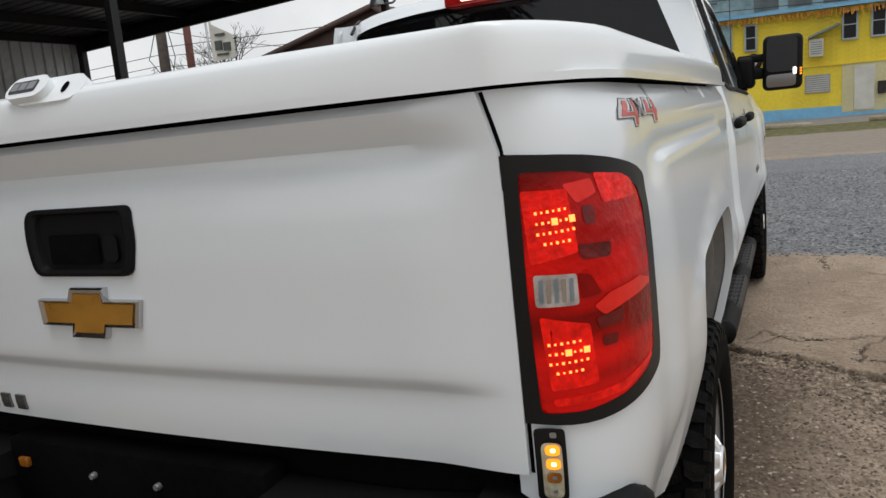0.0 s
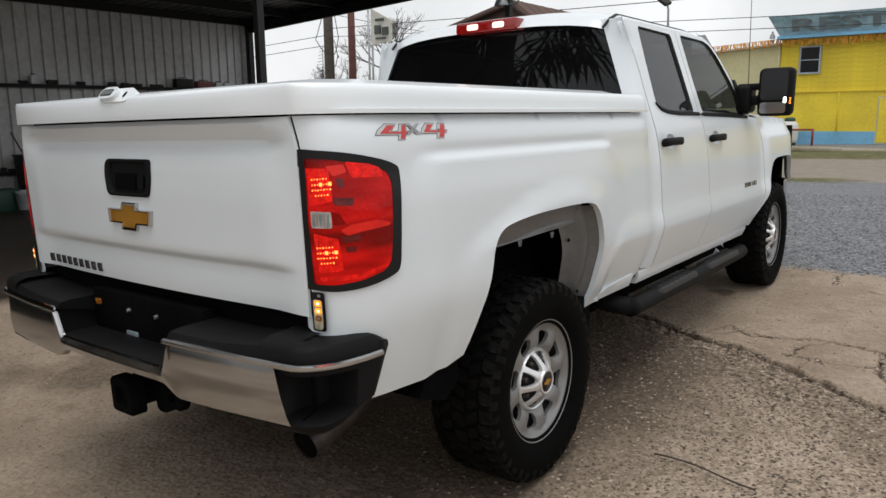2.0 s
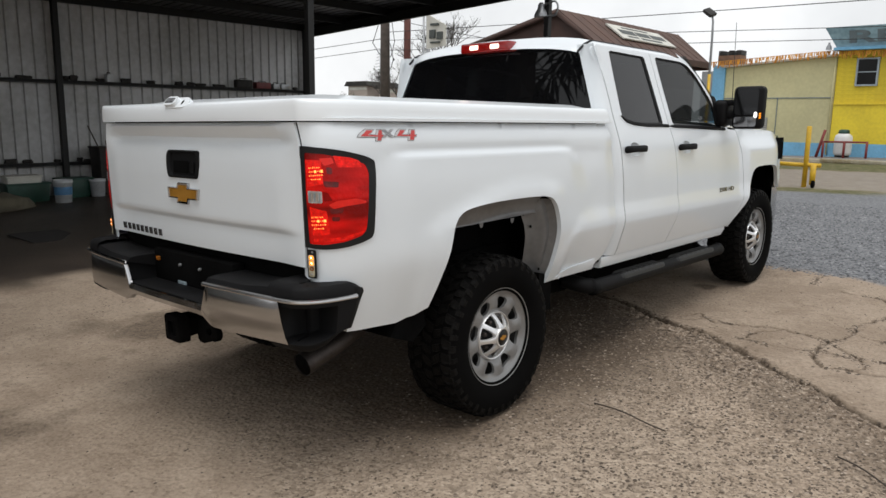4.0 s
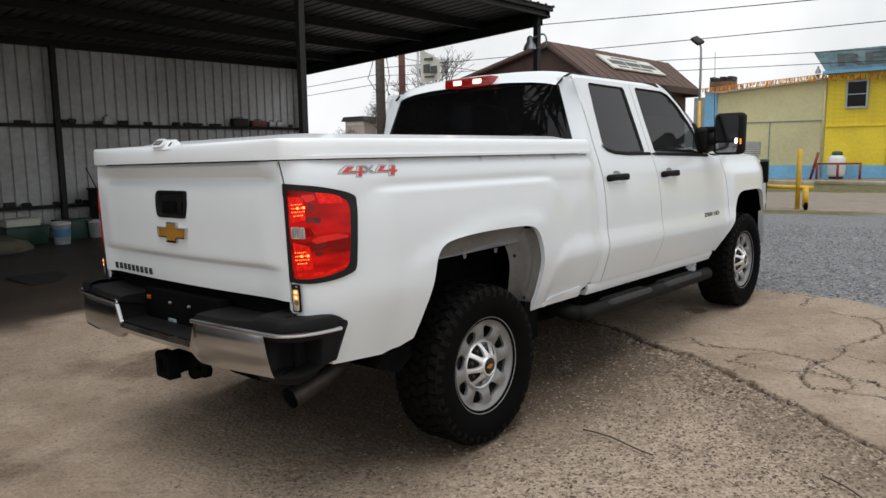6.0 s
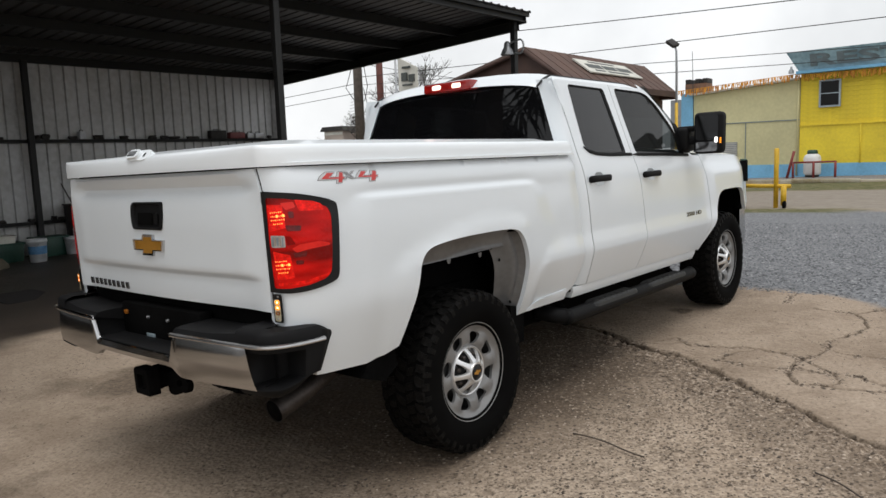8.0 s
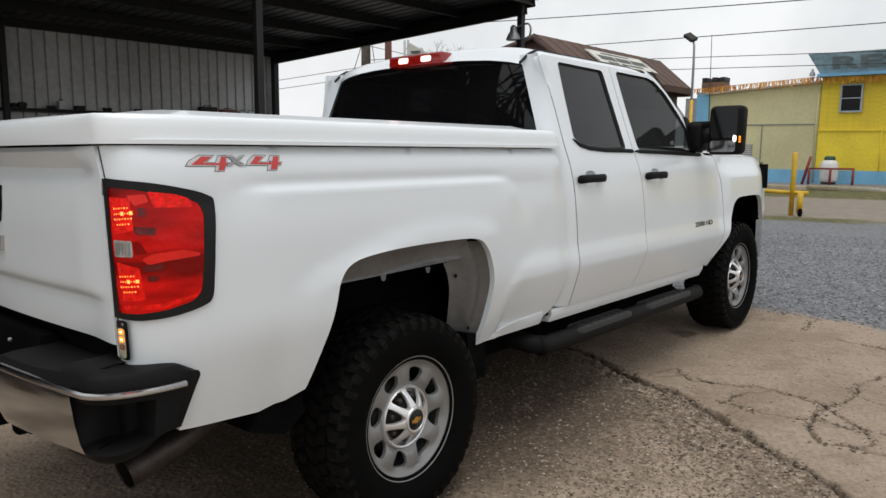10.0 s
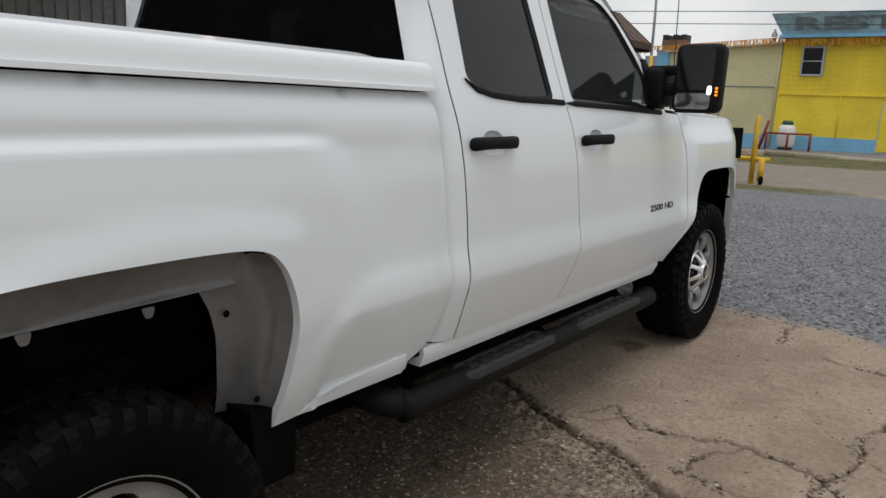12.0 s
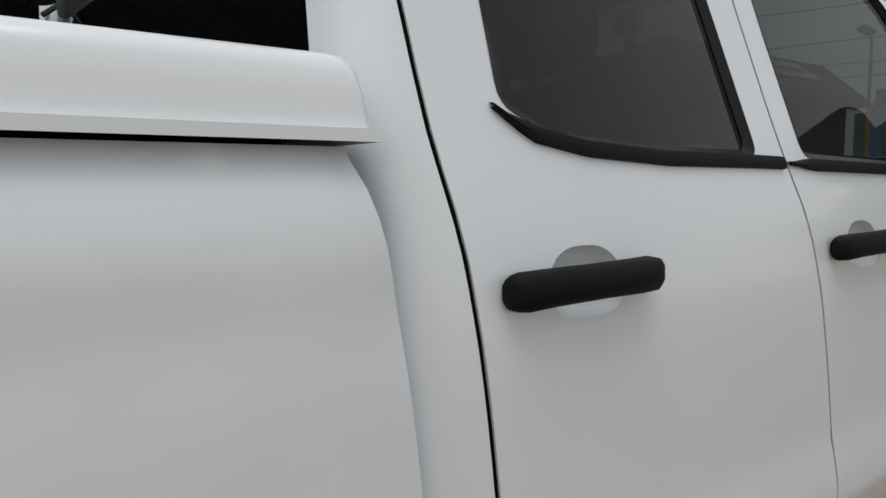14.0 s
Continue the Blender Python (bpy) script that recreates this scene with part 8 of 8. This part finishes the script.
def slope(x0, z0, x1, z1, name):
    bm = bmesh.new()
    n = 14
    d = Vector((x1 - x0, 0, z1 - z0)).normalized()
    nrm = Vector((-d.z, 0, d.x)) * (1 if d.x > 0 else -1)
    quad = [Vector((x0, K0, z0)), Vector((x0, K1, z0)), Vector((x1, K1 - 0.5, z1)), Vector((x1, K0, z1))]
    a = [bm.verts.new(q) for q in quad]
    b = [bm.verts.new(q - nrm * 0.08) for q in quad]
    bm.faces.new(a)
    bm.faces.new(b[::-1])
    for i in range(4):
        bm.faces.new((a[i], b[i], b[(i + 1) % 4], a[(i + 1) % 4]))
    bmesh.ops.recalc_face_normals(bm, faces=bm.faces)
    o = part(name, bm, BROWN_ROOF, kiosk, "brown sheet metal roof", smooth=False)
    for k in range(n + 1):
        y = K0 + (K1 - K0) * k / n
        ye = min(y, K1 - 0.5 - 0.0)
        part("roof_rib", tube([(x0, y, z0 + 0.004), (x1, ye, z1 + 0.004)], 0.008, 5), BROWN_ROOF, o)
    return o


slope(-7.95, 4.36, -6.62, 3.36, "roof_east")
slope(-7.95, 4.36, -11.6, 3.45, "roof_west")
part("gable", prism([(-7.95, 4.3), (-6.75, 3.40), (-6.9, 2.9), (-11.2, 2.9), (-11.3, 3.46)], 0.06, lambda u, v, w: Vector((u, K0 + 0.12 + w, v))), BROWN_TRIM, kiosk, smooth=False)
for (x0, z0), (x1, z1) in (((-7.95, 4.34), (-6.6, 3.33)), ((-7.95, 4.34), (-11.6, 3.43))):
    part("barge_board", tube([(x0, K0 - 0.02, z0 - 0.06), (x1, K0 - 0.02, z1 - 0.06)], 0.075, 4), BROWN_TRIM, kiosk)
part("fascia", box(-6.68, -6.58, K0, K1 - 0.5, 3.18, 3.36), BROWN_TRIM, kiosk)
part("soffit_beam", box(-8.6, -6.6, K1 - 0.65, K1 - 0.45, 3.12, 3.34), BROWN_TRIM, kiosk)


def on_slope(u, v, w):
    """u along the ridge, v down the slope."""
    d = Vector((1.33, 0, -1.0)).normalized()
    nrm = Vector((1.0, 0, 1.33)).normalized()
    return Vector((-7.95, u, 4.36)) + d * v + nrm * (w + 0.03)


ks = part("roof_sign", prism([(15.9, 0.42), (19.15, 0.42), (19.3, 1.12), (15.95, 1.12)], 0.04, on_slope), SIGN_WHITE, kiosk, "long white sign lying on the roof", smooth=False)
for u0, u1, v0, v1 in ((16.6, 18.2, 0.50, 0.56), (16.2, 17.1, 0.66, 0.88), (17.2, 18.0, 0.66, 0.88), (18.1, 19.0, 0.66, 0.88), (16.4, 17.0, 0.96, 1.03), (17.2, 18.5, 0.96, 1.04)):
    part("text_bar", prism([(u0, v0), (u1, v0), (u1, v1), (u0, v1)], 0.006, lambda u, v, w: on_slope(u, v, w + 0.041)), SIGN_TEXT, ks, smooth=False)

# ---- far things past the carport ----
def bare_tree(x, y, h, seed, name="tree", leafy=0.0):
    rng = random.Random(seed)
    t = thing(name, "bare winter tree with thin tangled twigs" if not leafy else "thin tree with sparse leaves", "tree", Matrix.Translation((x, y, 0)))
    bm, twigs = bmesh.new(), bmesh.new()
    leaves = bmesh.new()

    def grow(p, d, l, r, depth):
        q = p + d * l
        mid = p.lerp(q, 0.5) + Vector((rng.uniform(-1, 1), rng.uniform(-1, 1), rng.uniform(-1, 1))) * l * 0.06
        tube([p, mid, q], [r, r * 0.85, r * 0.68], 6 if depth > 2 else 4, bm=bm if depth > 2 else twigs, caps=False)
        if depth == 0:
            for _ in range(3 if leafy else 1):
                c = q + Vector((rng.uniform(-1, 1), rng.uniform(-1, 1), rng.uniform(-1, 1))) * 0.15
                s = rng.uniform(0.03, 0.07)
                f = [leaves.verts.new(c + Vector((rng.uniform(-s, s), rng.uniform(-s, s), rng.uniform(-s, s)))) for _ in range(3)]
                leaves.faces.new(f)
            return
        for _ in range(rng.choice((2, 3, 3))):
            nd = (d + Vector((rng.uniform(-1, 1), rng.uniform(-1, 1), rng.uniform(-0.35, 0.75))) * 0.75).normalized()
            grow(q, nd, l * rng.uniform(0.62, 0.85), r * 0.62, depth - 1)
    grow(Vector((0, 0, 0)), Vector((0.03, 0, 1)), h * 0.30, h * 0.02, 6)
    part("trunk", bm, BRANCH, t)
    tagged(part("brushwood", twigs, BRANCH, t), kind="stuff")
    tagged(part("foliage", leaves, LEAF, t, smooth=False), kind="stuff")


bare_tree(-29.9, 36.0, 9.0, 4)
bare_tree(-31.3, 31.0, 4.9, 8)
bare_tree(-30.8, 26.0, 2.9, 12)


def hut(x, y, w, h, name, label):
    b = thing(name, label, "house", Matrix.Translation((x, y, -0.2)))
    part("wall", box(-w / 2, w / 2, 0, 3, 0, h), FAR_WALL, b)
    part("roof", prism([(-w / 2 - 0.3, h), (w / 2 + 0.3, h), (w / 2, h + 0.35), (-w / 2, h + 0.35)], 3.4, lambda u, v, k: Vector((u, k - 0.2, v))), CLUTTER, b, smooth=False)
    part("opening", box(-w / 2 + 0.08, w / 2 - 0.08, -0.02, 0.05, h - 0.3, h - 0.08), SIGN_WHITE, b)


hut(-40.5, 36.0, 2.2, 4.0, "far_house", "small pale house with a dark flat roof far off")
hut(-37.2, 36.0, 1.8, 3.75, "far_house", "small pale house with a dark flat roof far off")
hut(-35.0, 36.2, 1.6, 3.8, "far_house", "small pale house with a dark flat roof far off")
solid("far_wall", box(-60, -28, 40, 40.4, -0.3, 3.0), FAR_WALL, "low pale wall far beyond the lot", "wall", kind="structure")
ms = thing("antenna_mast", "thin television mast with short rods far off", "mast", Matrix.Translation((-39.0, 37.0, 0)))
part("pole", tube([(0, 0, 0), (0, 0, 6.6)], 0.04, 6), GALV, ms)
for k in range(7):
    part("rod", tube([(-0.7 + 0.07 * k, 0, 5.0 + 0.24 * k), (0.7 - 0.07 * k, 0, 5.15 + 0.24 * k)], 0.02, 5), GALV, ms)

# ---- palm behind the walk, which shows in the back glass ----
def palm(x, y, h, seed):
    rng = random.Random(seed)
    t = thing("palm_tree", "short fan palm with drooping dark fronds", "tree", Matrix.Translation((x, y, floor_at(x, y))))
    part("trunk", tube([(0.02 * math.sin(k), 0, h * k / 12) for k in range(13)], [0.24 + 0.04 * (k % 2) for k in range(13)], 16), PALM_TRUNK, t)
    bm = bmesh.new()
    for i in range(46):
        a, el = rng.uniform(0, 6.28), rng.uniform(-0.3, 1.0)
        d = Vector((math.cos(a) * math.cos(el), math.sin(a) * math.cos(el), math.sin(el)))
        s = Vector((-math.sin(a), math.cos(a), 0))
        l = rng.uniform(0.9, 1.5)
        root = Vector((0, 0, h - 0.05))
        hub = root + d * l - Vector((0, 0, 0.12 * l))
        tube([root, root + d * l * 0.5, hub], 0.014, 4, bm=bm, caps=False)
        for k in range(15):
            f = (k - 7) / 7 * 1.9
            ld = (d * math.cos(f) + s * math.sin(f)).normalized()
            tip = hub + ld * rng.uniform(0.6, 0.9) - Vector((0, 0, rng.uniform(0.2, 0.5)))
            mid = hub.lerp(tip, 0.55) + Vector((0, 0, 0.08))
            w = ld.cross(Vector((0, 0, 1))).normalized() * 0.05
            v = [bm.verts.new(p) for p in (hub, mid - w, tip, mid + w)]
            bm.faces.new(v)
    part("crown", bm, PALM_LEAF, t, smooth=False)


palm(-3.08, -3.4, 4.5, 3)
palm(-6.6, -4.6, 5.4, 6)

# twigs and leaves lying on the concrete
rng = random.Random(21)
for (x0, y0), (x1, y1) in (((1.32, 0.4), (1.75, 0.35)), ((2.45, 0.55), (2.75, 0.35)), ((2.2, -0.6), (2.45, -0.75))):
    pts = [(x0 + (x1 - x0) * t, y0 + (y1 - y0) * t + 0.02 * math.sin(5 * t), floor_at(x0, y0) + 0.012) for t in np.linspace(0, 1, 8)]
    solid("twig", tube(pts, 0.004, 5), STICK, "thin dry twig lying on the concrete", "twig", group="fallen twigs")
